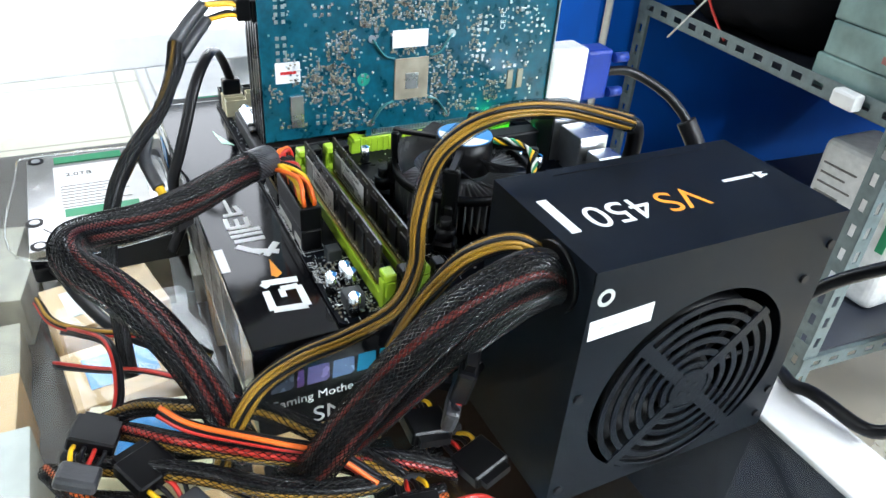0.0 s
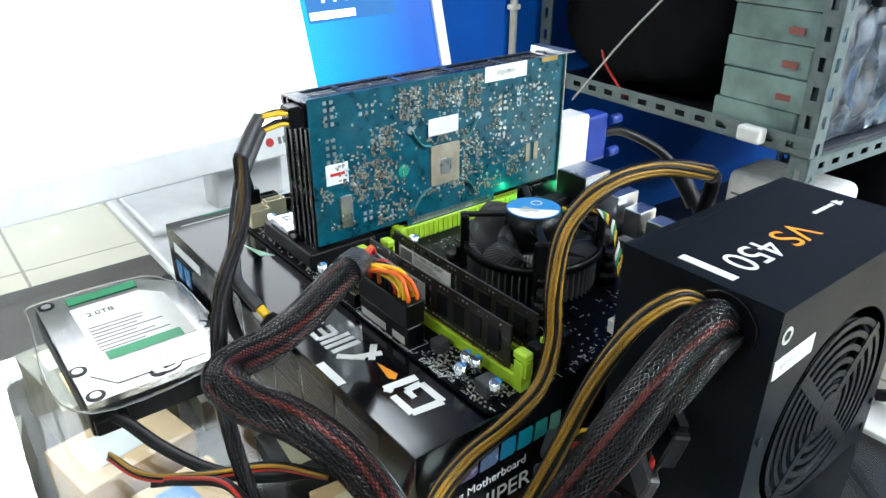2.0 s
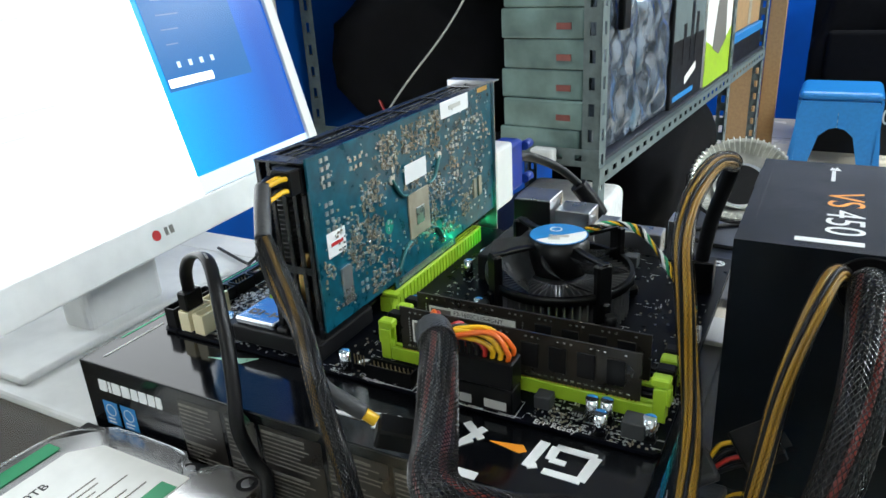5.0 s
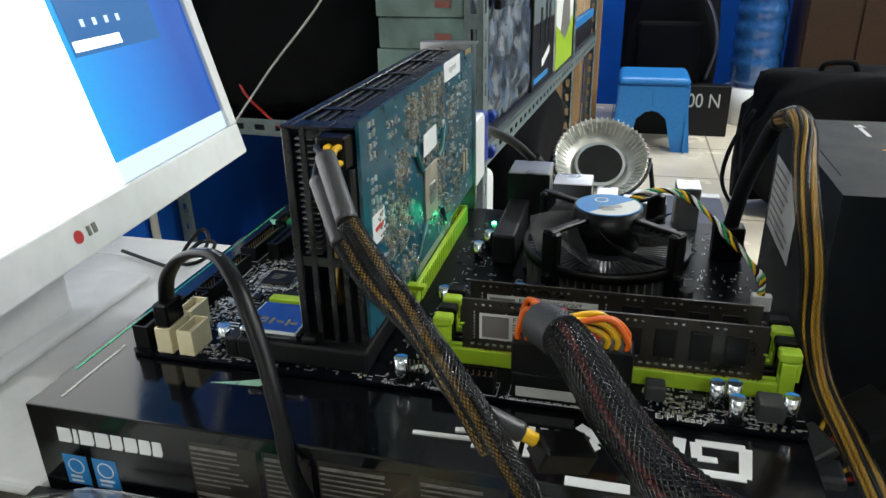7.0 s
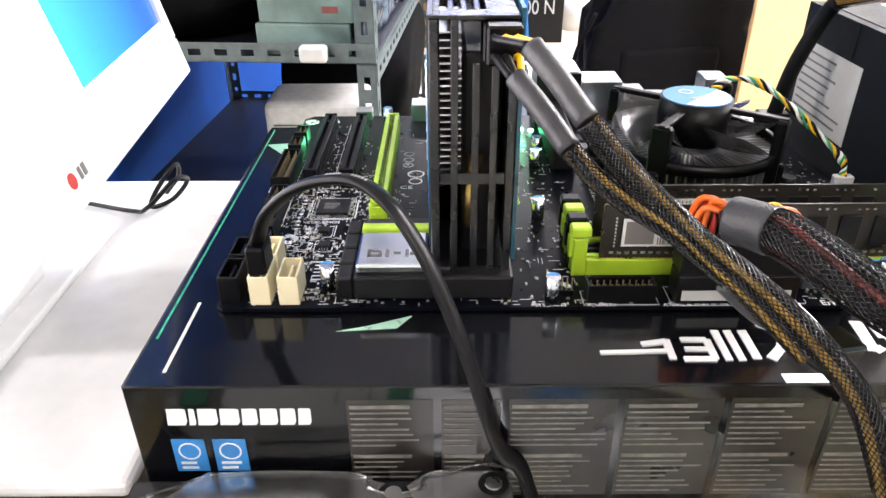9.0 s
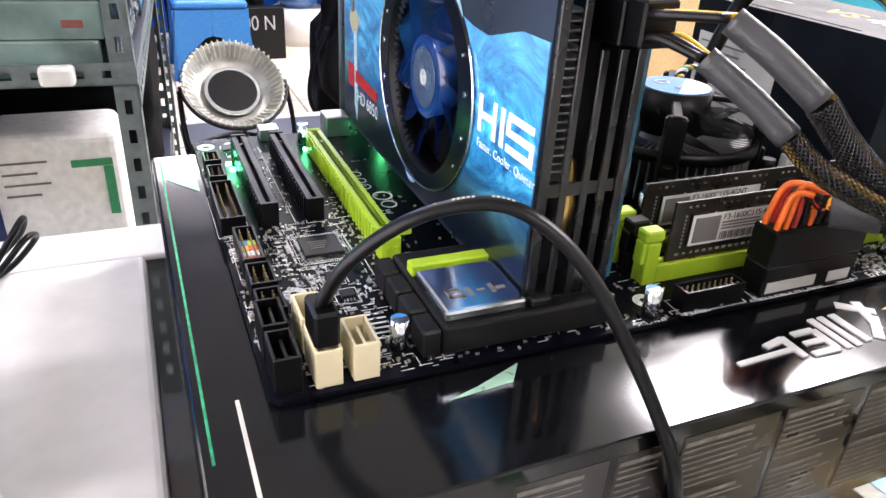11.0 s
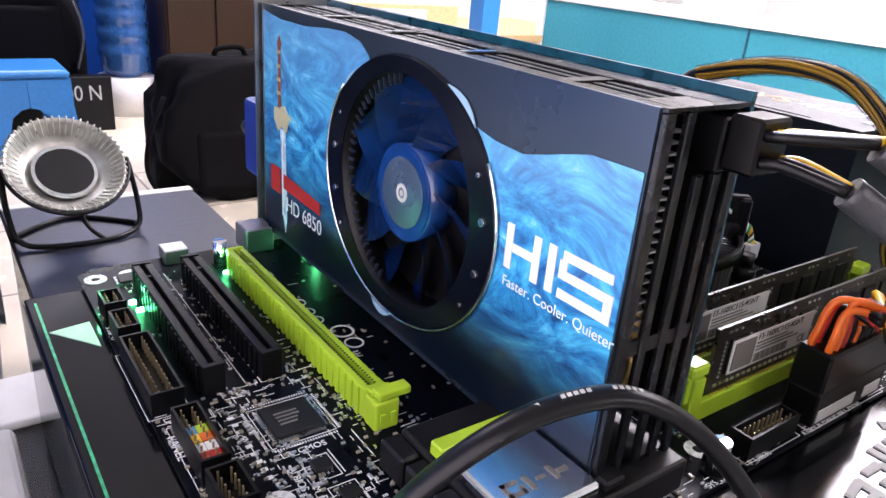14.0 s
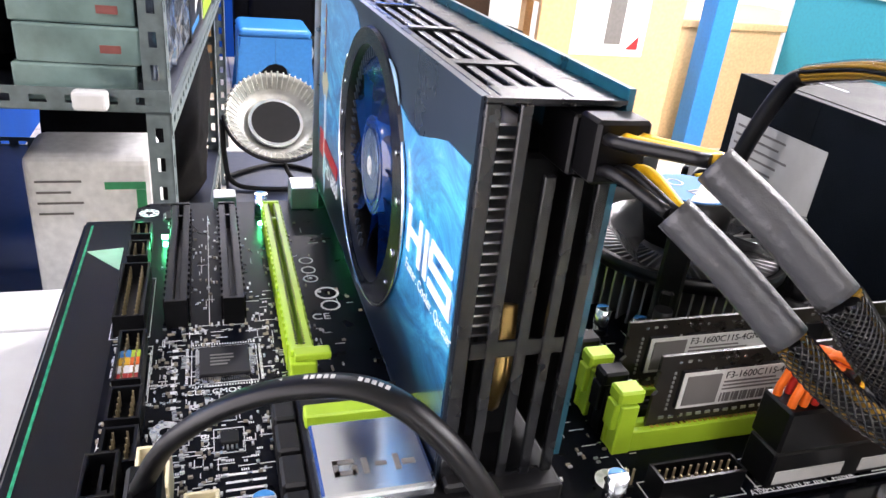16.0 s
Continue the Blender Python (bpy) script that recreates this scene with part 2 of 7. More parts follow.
PALE_FOIL = material("pale_green_foil", (0.38, 0.66, 0.50), 0.3, 0.3, vary=0.2)
FAN_BLUE = material("translucent_blue_blade", (0.004, 0.045, 0.20), 0.16, vary=0.3, coat=0.5)
COOL_FAN = material("smoky_fan_plastic", (0.075, 0.078, 0.082), 0.25, vary=0.2, coat=0.4)
MIRROR_ALU = material("polished_aluminium", (0.75, 0.8, 0.85), 0.18, 1.0, vary=0.05)
STOOL_BLUE = material("blue_stool_plastic", (0.015, 0.20, 0.52), 0.4, vary=0.08)
CLOTH = material("black_nylon", (0.003, 0.003, 0.004), 0.85, spec=0.1, vary=0.4, scale=40, bump=0.5)
KRAFT = material("brown_cardboard", (0.36, 0.22, 0.10), 0.75, vary=0.12)
WOOD = material("pale_wood", (0.62, 0.40, 0.20), 0.5, vary=0.12)
TEAL_CLOTH = material("teal_partition_fabric", (0.005, 0.22, 0.29), 0.8, vary=0.1, bump=0.3)
CABINET = material("dark_brown_wood", (0.03, 0.015, 0.008), 0.5, vary=0.2, spec=0.25)
DARK_TOP = material("dark_grey_table_top", (0.028, 0.032, 0.045), 0.4, vary=0.15)
STATIC_BAG = material("silver_static_bag", (0.17, 0.21, 0.27), 0.15, 0.6, vary=0.7, scale=22, bump=1.0, bump_scale=45)
WRAP = material("plastic_wrapped_carton", (0.15, 0.23, 0.22), 0.2, vary=0.45, scale=11, bump=0.9, bump_scale=55, coat=0.5)
PAPER = material("white_paper", (0.78, 0.78, 0.76), 0.6, vary=0.05)
CEILING = material("white_ceiling_board", (0.75, 0.76, 0.76), 0.8, vary=0.04, scale=3)
PALE_WALL = material("pale_wall_paint", (0.70, 0.71, 0.70), 0.7, vary=0.06, scale=4)
LED_GREEN = glow("green_led", (0.03, 1.0, 0.35), 40)
SCREEN_WHITE = glow("white_window_glow", (0.93, 0.98, 1), 3.2)
SCREEN_BLUE = desktop_glow("desktop_picture_glow")
SCREEN_BAR = glow("task_bar_glow", (0.55, 0.72, 0.85), 1.6)
SCREEN_DIM = glow("dim_text_glow", (0.2, 0.4, 0.75), 0.8)
SCREEN_PANEL = glow("dark_blue_panel_glow", (0.01, 0.17, 0.52), 1.0)
TUBE_GLOW = glow("fluorescent_glow", (0.93, 0.97, 1.0), 12.0)


def words(name, text, size, m, mat, parent, depth=0.0002, align="LEFT", label="", stretch=1.0):
    """Flat lettering laid in the local x-y plane of m."""
    cu = bpy.data.curves.new(name, "FONT")
    cu.body, cu.size, cu.align_x, cu.extrude = text, size, align, depth
    tmp = bpy.data.objects.new(name, cu)
    scene.collection.objects.link(tmp)
    dg = bpy.context.evaluated_depsgraph_get()
    me = bpy.data.meshes.new_from_object(tmp.evaluated_get(dg))
    bpy.data.objects.remove(tmp)
    me.transform(m @ Matrix.Diagonal((stretch, 1, 1, 1)))
    me.materials.clear()
    me.materials.append(mat)
    ob = new(name, me)
    ob.parent = parent
    if label:
        tagged(ob, label)
    return ob


def join(*makers):
    bm = bmesh.new()
    for f in makers:
        f(bm)
    return bm


def ring(at, r1, r2, h, axis="z", seg=40, bm=None):
    """A flat ring with thickness h along its axis."""
    bm = bm or bmesh.new()
    turn = {"z": Matrix(), "x": pose(0, 0, 0, 0, 90, 0), "y": pose(0, 0, 0, -90, 0, 0)}[axis]
    m = Matrix.Translation(at) @ turn
    loops = [[bm.verts.new(m @ Vector((r * math.cos(a), r * math.sin(a), z))) for a in (2 * math.pi * k / seg for k in range(seg))]
             for r, z in ((r1, 0), (r2, 0), (r2, h), (r1, h))]
    for i in range(4):
        a, b = loops[i], loops[(i + 1) % 4]
        for k in range(seg):
            f = bm.faces.new((a[k], a[(k + 1) % seg], b[(k + 1) % seg], b[k]))
            f.smooth = i in (1, 3)
    bmesh.ops.recalc_face_normals(bm, faces=bm.faces)
    return bm


def prism(outline, m, h):
    """A plate from a 2D outline in the local x-y plane of m, h thick."""
    bm = bmesh.new()
    lo = [bm.verts.new(m @ Vector((x, y, 0))) for x, y in outline]
    hi = [bm.verts.new(m @ Vector((x, y, h))) for x, y in outline]
    bm.faces.new(hi)
    bm.faces.new(lo[::-1])
    n = len(lo)
    for i in range(n):
        bm.faces.new((lo[i], lo[(i + 1) % n], hi[(i + 1) % n], hi[i]))
    bmesh.ops.recalc_face_normals(bm, faces=bm.faces)
    bmesh.ops.triangulate(bm, faces=[f for f in bm.faces if len(f.verts) > 4])
    return bm


# Planes for print: local x along the reading direction, local z out of the surface.
def on_top(x, y, z, turn=0):
    return Matrix.Translation((x, y, z)) @ pose(0, 0, 0, 0, 0, turn)


def on_front(x, y, z):
    return Matrix.Translation((x, y, z)) @ pose(0, 0, 0, 90, 0, 0)


def on_right(x, y, z):
    return Matrix.Translation((x, y, z)) @ pose(0, 0, 0, 90, 0, 90)


def on_left(x, y, z):
    return Matrix.Translation((x, y, z)) @ pose(0, 0, 0, 90, 0, -90)


def slab(w, h, m, d=0.0003):
    """A thin printed or glued rectangle in the plane of m."""
    return box((0, 0, 0), (w, h, d), 0, 1, m)


def lines_of_print(bm, m, w, h, rows, rnd, thick=0.45):
    for i in range(rows):
        y = h - (i + 0.8) * h / rows
        add_box(bm, (0, y, 0), (w * rnd.uniform(0.55, 1.0), y + thick * h / rows, 0.0002), 0, 1, 0, m)


# ---- setting ----
FLOOR_Z, CEIL_Z = -0.95, 1.75
tagged(part("floor", box((-4, -3.5, FLOOR_Z - 0.1), (7, 5.6, FLOOR_Z)), FLOOR_TILE), "beige ceramic tile floor with dark joints", "floor", kind="structure")
tagged(part("ceiling", box((-4, -3.5, CEIL_Z), (7, 5.6, CEIL_Z + 0.1)), CEILING), "white board ceiling", "ceiling", kind="structure")
tagged(part("wall_north", box((-4, 5.4, FLOOR_Z), (1.35, 5.5, CEIL_Z)), BLUE_WALL), "saturated blue painted wall", "wall", kind="structure")
tagged(part("wall_north_far", box((1.35, 5.5, FLOOR_Z), (7, 5.6, CEIL_Z)), PALE_WALL), "pale grey wall behind the office", "wall", kind="structure")
tagged(part("wall_west", box((-3.9, -3.4, FLOOR_Z), (-3.8, 5.4, CEIL_Z)), PALE_WALL), "pale wall beyond the tiled floor", "wall", kind="structure")
tagged(part("wall_south", box((-4, -3.5, FLOOR_Z), (7, -3.4, CEIL_Z)), PALE_WALL), "pale wall behind the camera", "wall", kind="structure")
tagged(part("wall_east", box((6.9, -3.4, FLOOR_Z), (7.0, 5.5, CEIL_Z)), PALE_WALL), "pale office wall", "wall", kind="structure")
# Unseen ceiling tubes added to brighten bench, rack, floor and office: x, y, watts.
ADDED_LAMPS = ((2.2, 4.0, 45), (4.6, 2.0, 120), (-1.9, 0.9, 8), (0.4, 4.5, 42), (-2.5, -0.2, 42), (0.4, -1.8, 16))
tagged(part("wall_rack", box((-2.6, 1.72, FLOOR_Z), (-1.003, 1.80, CEIL_Z)), BLUE_WALL), "saturated blue painted wall beside the rack", "wall", kind="structure")
tagged(part("wall_rack_side", box((-1.0, 0.985, FLOOR_Z), (-0.94, 5.398, CEIL_Z)), BLUE_WALL), "saturated blue painted wall behind the rack", "wall", kind="structure")
# Each added lamp gets a tube and tray out of view.
for x, y, watts in ADDED_LAMPS:
    t = thing("added_ceiling_light", "unseen fluorescent ceiling tube in a steel tray, added for light", "lamp", "ceiling lights")
    t.location = (x, y, CEIL_Z)
    part("tray", box((-0.62, -0.06, -0.04), (0.62, 0.06, 0), 0.003), WHITE_PLASTIC, t)
    part("tube", join(lambda bm: add_cyl(bm, (-0.6, 0, -0.055), 0.013, 1.2, "x", 16)), TUBE_GLOW, t, "glowing white tube")
    area_lamp("ceiling_lamp", (x, y, CEIL_Z - 0.075), (x, y, 0), (1.2, 0.25), watts, (0.87, 0.97, 1.0))

for px, py, watts in ((1.9, 1.33, 72), (2.75, 0.62, 13)):
    t = thing("ceiling_panel_light", "white ceiling panel light with a glowing diffuser", "lamp", "ceiling panels")
    t.location = (px, py, CEIL_Z)
    for lo, hi in (((-0.48, -0.29), (0.48, -0.26)), ((-0.48, 0.26), (0.48, 0.29)), ((-0.48, -0.26), (-0.45, 0.26)), ((0.45, -0.26), (0.48, 0.26))):
        part("frame", box((*lo, -0.05), (*hi, 0), 0.003, 1), WHITE_PLASTIC, t)
    part("diffuser", box((-0.45, -0.26, -0.02), (0.45, 0.26, -0.012)), TUBE_GLOW, t, "glowing white diffuser")
    area_lamp("ceiling_lamp", (px, py, CEIL_Z - 0.055), (px, py, 0), (0.9, 0.52), watts, (0.87, 0.97, 1.0))

# ---- glass counter ----
counter = thing("glass_counter", "glass topped shop counter with a white metal rim", "counter")
pane = part("glass_top", box((-0.66, -0.45, -0.008), (0.66, 0.235, 0.0), 0.001), GLASS, counter, "clear glass top")
pane.visible_shadow = False
part("rim", box((-0.66, 0.197, 0.0003), (0.66, 0.238, 0.0045), 0.0015), WHITE_PLASTIC, counter, "white metal rim")
part("rim", box((-0.66, -0.46, -0.03), (0.66, -0.45, 0.003), 0.001), WHITE_PLASTIC, counter, "white metal rim")
part("shelf_board", box((-0.66, -0.45, -0.20), (0.66, 0.23, -0.188), 0.001), CABINET, counter, "brown inner shelf board")
part("back_panel", box((-0.66, 0.232, FLOOR_Z), (0.66, 0.238, -0.0085)), DARK_TOP, counter)
for x in (-0.66, 0.63):
    for y in (-0.45, 0.20):
        part("post", box((x, y, FLOOR_Z), (x + 0.03, y + 0.03, -0.0085), 0.001), WHITE_PLASTIC, counter)
part("bottom_board", box((-0.63, -0.42, FLOOR_Z), (0.63, 0.2, FLOOR_Z + 0.08), 0.002), CABINET, counter)
rnd = random.Random(5)
for i in range(32):
    x, y = -0.36 + 0.094 * (i % 8) + rnd.uniform(-0.015, 0.015), -0.385 + 0.125 * (i // 8) + rnd.uniform(-0.01, 0.01)
    b = thing("stock_box", "small pale cardboard stock box inside the counter", "cardboard box", "stock boxes in the counter")
    b.matrix_world = pose(x, y, -0.188, 0, 0, rnd.uniform(-12, 12))
    h = rnd.uniform(0.03, 0.10)
    carton = part("carton", box((-0.036, -0.048, 0), (0.036, 0.048, h), 0.001), rnd.choice((KRAFT, IVORY, TAN_PART, WOOD, LABEL_GREY, CHIP)), b)
    part("label", box((-0.022, -0.034, h), (0.018, 0.020, h + 0.0004)), rnd.choice((PAPER, BADGE_BLUE, IVORY, GOLD)), b)

# White slab in place of the monitor's base and its glare on the glass.
tray = thing("white_glare_slab", "white glossy slab standing in for the monitor base and screen glare", "tray")
part("slab_body", box((-0.52, -0.07, 0.0005), (-0.197, 0.19, 0.009), 0.004, 3), WHITE_PLASTIC, tray)

# ---- monitor ----
mon = thing("monitor", "white framed monitor showing a bright window and blue desktop", "monitor")
mt = Matrix.Translation((-0.2485, 0.045, 0.074)) @ pose(0, 0, 0, 0, -14, 4.9)


def mpart(name, bm, mat, parent=None, label=""):
    bmesh.ops.transform(bm, matrix=mt, verts=bm.verts)
    return part(name, bm, mat, parent or mon, label)


MW, MH, BZ = 0.252, 0.325, 0.022
mpart("back_shell", box((-0.036, -MW, 0.0), (-0.006, MW, MH), 0.008, 3), WHITE_PLASTIC)
mpart("bezel", box((-0.006, -MW, 0.0), (0.0, MW, BZ + 0.006), 0.0015), WHITE_PLASTIC, None, "white lower bezel")
mpart("bezel", box((-0.006, -MW, MH - 0.014), (0.0, MW, MH), 0.0015), WHITE_PLASTIC)
for s in (-1, 1):
    mpart("bezel", box((-0.006, min(s * MW, s * (MW - 0.014)), BZ + 0.0062), (0.0, max(s * MW, s * (MW - 0.014)), MH - 0.0142), 0.0012), WHITE_PLASTIC)
SY0, SY1, SZ0, SZ1, SPLIT = -MW + 0.0145, MW - 0.0145, BZ + 0.0065, MH - 0.0145, 0.073
scr = mpart("screen", box((-0.0055, SY0, SZ0), (-0.004, SY1, SZ1)), PLASTIC, None, "lit screen")
for nm, lo, hi, mt_ in (("window", (SY0, SZ0), (SPLIT, SZ1), SCREEN_WHITE), ("wallpaper", (SPLIT, SZ0 + 0.015), (SY1, SZ1), SCREEN_BLUE), ("task_bar", (SPLIT, SZ0), (SY1, SZ0 + 0.015), SCREEN_BAR)):
    mpart(nm, box((-0.0039, lo[0], lo[1]), (-0.0034, hi[0], hi[1])), mt_, scr)
mpart("side_panel", box((-0.0032, SPLIT + 0.006, 0.115), (-0.0029, SY1 - 0.05, SZ1)), SCREEN_PANEL, scr)
mpart("search_field", box((-0.0027, SPLIT + 0.008, 0.118), (-0.0024, SPLIT + 0.062, 0.125)), SCREEN_WHITE, scr)
for k in range(4):
    mpart("icon", box((-0.0027, SPLIT + 0.024 + 0.014 * k, 0.133), (-0.0024, SPLIT + 0.028 + 0.014 * k, 0.138)), SCREEN_BAR, scr)
for k in range(7):
    mpart("text_line", box((-0.0027, SPLIT + 0.02, 0.152 + 0.012 * k), (-0.0024, SPLIT + 0.034 + 0.006 * (k % 3), 0.1530 + 0.012 * k)), SCREEN_DIM, scr)
for k in range(14):
    mpart("text_line", box((-0.0031, SY0 + 0.03, 0.08 + 0.015 * k), (-0.0028, SY0 + 0.12 + 0.03 * (k % 4), 0.082 + 0.015 * k)), SCREEN_BAR, scr)
lg = bmesh.new()
add_cyl(lg, (0.0, 0.007, BZ / 2 + 0.004), 0.0042, 0.0004, "x", 24)
mpart("badge", lg, RED_PRINT, None, "round red maker's badge")
lg = bmesh.new()
add_box(lg, (0, 0.016, 0.0118), (0.0004, 0.0192, 0.0182))
add_box(lg, (0, 0.0212, 0.0118), (0.0004, 0.0252, 0.0182))
mpart("badge_print", lg, PRINT_GREY)
part("neck", box((-0.335, 0.01, 0.012), (-0.300, 0.085, 0.17), 0.006, 3), WHITE_PLASTIC, mon)
part("foot", box((-0.43, -0.06, 0.0092), (-0.285, 0.15, 0.0155), 0.003, 3), WHITE_PLASTIC, mon)
c = thing("monitor_cable", "thin black cable coiled behind the monitor foot", "cable")
part("cord", tube([(-0.27, 0.20, 0.012), (-0.255, 0.19, 0.03), (-0.25, 0.175, 0.045), (-0.262, 0.165, 0.03), (-0.272, 0.175, 0.013), (-0.262, 0.19, 0.012), (-0.248, 0.187, 0.028), (-0.25, 0.17, 0.036), (-0.268, 0.16, 0.02), (-0.285, 0.17, 0.0125), (-0.34, 0.19, 0.0125)], 0.0016, 8), RUBBER, c)

# ---- motherboard box ----
BOX_PRINT = material("faint_grey_print", (0.15, 0.14, 0.125), 0.5, vary=0.4, scale=200)
mbox = thing("motherboard_box", "glossy black cardboard motherboard box lying flat on the counter", "cardboard box")
BX0, BX1, BY0, BY1, BT = -0.186, 0.149, -0.074, 0.194, 0.064
part("carton", box((BX0, BY0, 0.0005), (BX1, BY1, BT), 0.0008), BLACK_CARD, mbox)
part("lid_flap", box((BX0 - 0.0008, BY0 + 0.002, 0.004), (BX0 - 0.0001, BY1 - 0.002, BT - 0.0012)), BLACK_CARD, mbox)
# Thin edge foil, coloured green to carry the LED sheen.
part("edge_foil", box((BX0 + 0.0030, -0.045, BT), (BX0 + 0.0039, 0.188, BT + 0.0003)), LED_SHEEN_FOIL, mbox, "edge foil with green LED sheen painted into its colour")
part("foil_arrow", prism([(0, 0), (0.0145, 0.0025), (0.0145, -0.0185)], on_top(-0.1815, 0.1604, BT), 0.0004), PALE_FOIL, mbox, "pale green foil triangle")
part("foil_stripe", prism([(0, 0), (0.024, 0.002), (0.03, 0.0105), (0.012, 0.0035)], on_top(-0.112, -0.041, BT), 0.0003), PALE_FOIL, mbox, "pale green foil stripe")
part("crease", box((-0.1735, -0.066, BT), (-0.1722, -0.02, BT + 0.0003)), LABEL_GREY, mbox, "pale worn crease")
rnd = random.Random(11)
# maker's word on the front as plain blocks
x = -0.1722
for wd in (0.0075, 0.0026, 0.0075, 0.0075, 0.006, 0.0068, 0.006, 0.005):
    part("maker_block", prism([(0, 0), (wd * 0.86, 0), (wd, 0.0016), (wd, 0.0074), (wd * 0.86, 0.0078), (0.0006, 0.0078)], on_front(x, BY0, 0.0458), 0.0003), WHITE, mbox)
    x += wd + 0.0007
for bx in (-0.1727, -0.1571):
    part("blue_badge", slab(0.0125, 0.0165, on_front(bx, BY0, 0.022)), BADGE_BLUE, mbox, "small blue printed badge")
    part("badge_mark", ring((bx + 0.00625, BY0 - 0.0005, 0.0325), 0.0037, 0.0043, 0.0002, "y", 20), WHITE, mbox)
    bm = bmesh.new()
    lines_of_print(bm, on_front(bx + 0.002, BY0 - 0.0003, 0.0228), 0.008, 0.005, 2, rnd)
    part("badge_print", bm, WHITE, mbox)
x = -0.104
for i, w in enumerate((0.032, 0.022, 0.040, 0.036, 0.036, 0.042)):
    part("text_panel", slab(w, 0.050, on_front(x - 0.001, BY0, 0.0075), 0.00015), material("brown_black_print", (0.016, 0.013, 0.011), 0.3), mbox)
    for z, h, rows in ((0.034, 0.022, 7), (0.009, 0.022, 7)):
        bm = bmesh.new()
        lines_of_print(bm, on_front(x, BY0 - 0.0002, z), w - 0.004, h - 0.003, rows, rnd, 0.28)
        add_box(bm, (0, h - 0.0027, 0), (w * 0.7, h - 0.0010, 0.0002), 0, 1, 0, on_front(x, BY0 - 0.0002, z))
        tagged(part("printed_lines", bm, BOX_PRINT, mbox), kind="stuff")
    x += w + 0.003
part("printed_lines", slab(0.04, 0.0012, on_front(-0.172, BY0, 0.014)), PRINT_GREY, mbox)
# front end of the box: coloured blocks of the maker's word, smaller writing below
hue = [(0.10, 0.12, 0.16), (0.30, 0.12, 0.35), (0.28, 0.22, 0.45), (0.2, 0.3, 0.5), (0.02, 0.35, 0.6), (0.01, 0.45, 0.6), (0.05, 0.5, 0.5), (0.2, 0.5, 0.4)]
y = -0.0665
for wd, col in zip((0.0125, 0.004, 0.0125, 0.0125, 0.011, 0.011, 0.010, 0.009), hue):
    part("maker_block", prism([(0, 0), (wd * 0.85, 0), (wd, 0.002), (wd, 0.0115), (wd * 0.85, 0.012), (0.001, 0.012)], on_right(BX1, y, 0.032), 0.0003), material("foil_print", col, 0.25, 0.5), mbox)
    y += wd + 0.0014
words("box_writing", "Gaming Motherboard", 0.0078, on_right(BX1, -0.068, 0.0205), SILK, mbox)
words("box_writing", "SNIPER", 0.016, on_right(BX1, -0.045, 0.003), LABEL_GREY, mbox)
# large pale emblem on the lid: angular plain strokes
strokes = [((0.1235, -0.0375), (0.1215, -0.0555), 0.005), ((0.1215, -0.0555), (0.104, -0.0555), 0.0042), ((0.1235, -0.0375), (0.1045, -0.0375), 0.0042), ((0.1045, -0.0375), (0.1045, -0.047), 0.0045), ((0.1045, -0.047), (0.112, -0.047), 0.0035), ((0.0985, -0.036), (0.0965, -0.0555), 0.005), ((0.0965, -0.0555), (0.1005, -0.053), 0.0035),
           ((0.068, -0.038), (0.061, -0.055), 0.004), ((0.058, -0.037), (0.070, -0.046), 0.0042), ((0.055, -0.060), (0.066, -0.048), 0.004),
           ((0.050, -0.042), (0.050, -0.060), 0.0035), ((0.044, -0.042), (0.044, -0.061), 0.003), ((0.039, -0.042), (0.039, -0.061), 0.003), ((0.034, -0.048), (0.024, -0.048), 0.003), ((0.034, -0.054), (0.024, -0.054), 0.0028), ((0.034, -0.060), (0.022, -0.060), 0.003), ((0.034, -0.048), (0.034, -0.060), 0.003), ((0.018, -0.048), (0.018, -0.060), 0.003), ((0.018, -0.055), (-0.009, -0.056), 0.0022), ((0.018, -0.049), (0.008, -0.051), 0.003)]
for num, ((ax, ay), (bx, by), th) in enumerate(strokes):
    d = Vector((bx - ax, by - ay))
    nrm = Vector((-d.y, d.x)).normalized() * th / 2
    part("emblem_stroke", prism([(ax - nrm.x, ay - nrm.y), (bx - nrm.x, by - nrm.y), (bx + nrm.x * 0.8, by + nrm.y * 0.8), (ax + nrm.x, ay + nrm.y)], on_top(0, 0, BT), 0.0003 + 0.00003 * num), WHITE, mbox)
part("emblem_dash", prism([(0.074, -0.0455), (0.09, -0.0425), (0.093, -0.046), (0.09, -0.0485)], on_top(0, 0, BT), 0.0004), ORANGE_PRINT, mbox, "amber brush stroke of the emblem")
part("edge_label", slab(0.024, 0.005, on_top(0.055, -0.0735, BT)), WHITE, mbox)

# ---- motherboard ----
mobo = thing("motherboard", "black ATX motherboard with lime green slots lying on its box", "motherboard")
Z0 = 0.0665
bm = prism([(-0.164, -0.025), (-0.161, -0.028), (0.146, -0.028), (0.149, -0.025), (0.149, 0.205), (0.146, 0.208), (-0.158, 0.208), (-0.164, 0.202)], on_top(0, 0, 0.0649), 0.0016)
part("circuit_board", bm, BOARD, mobo)


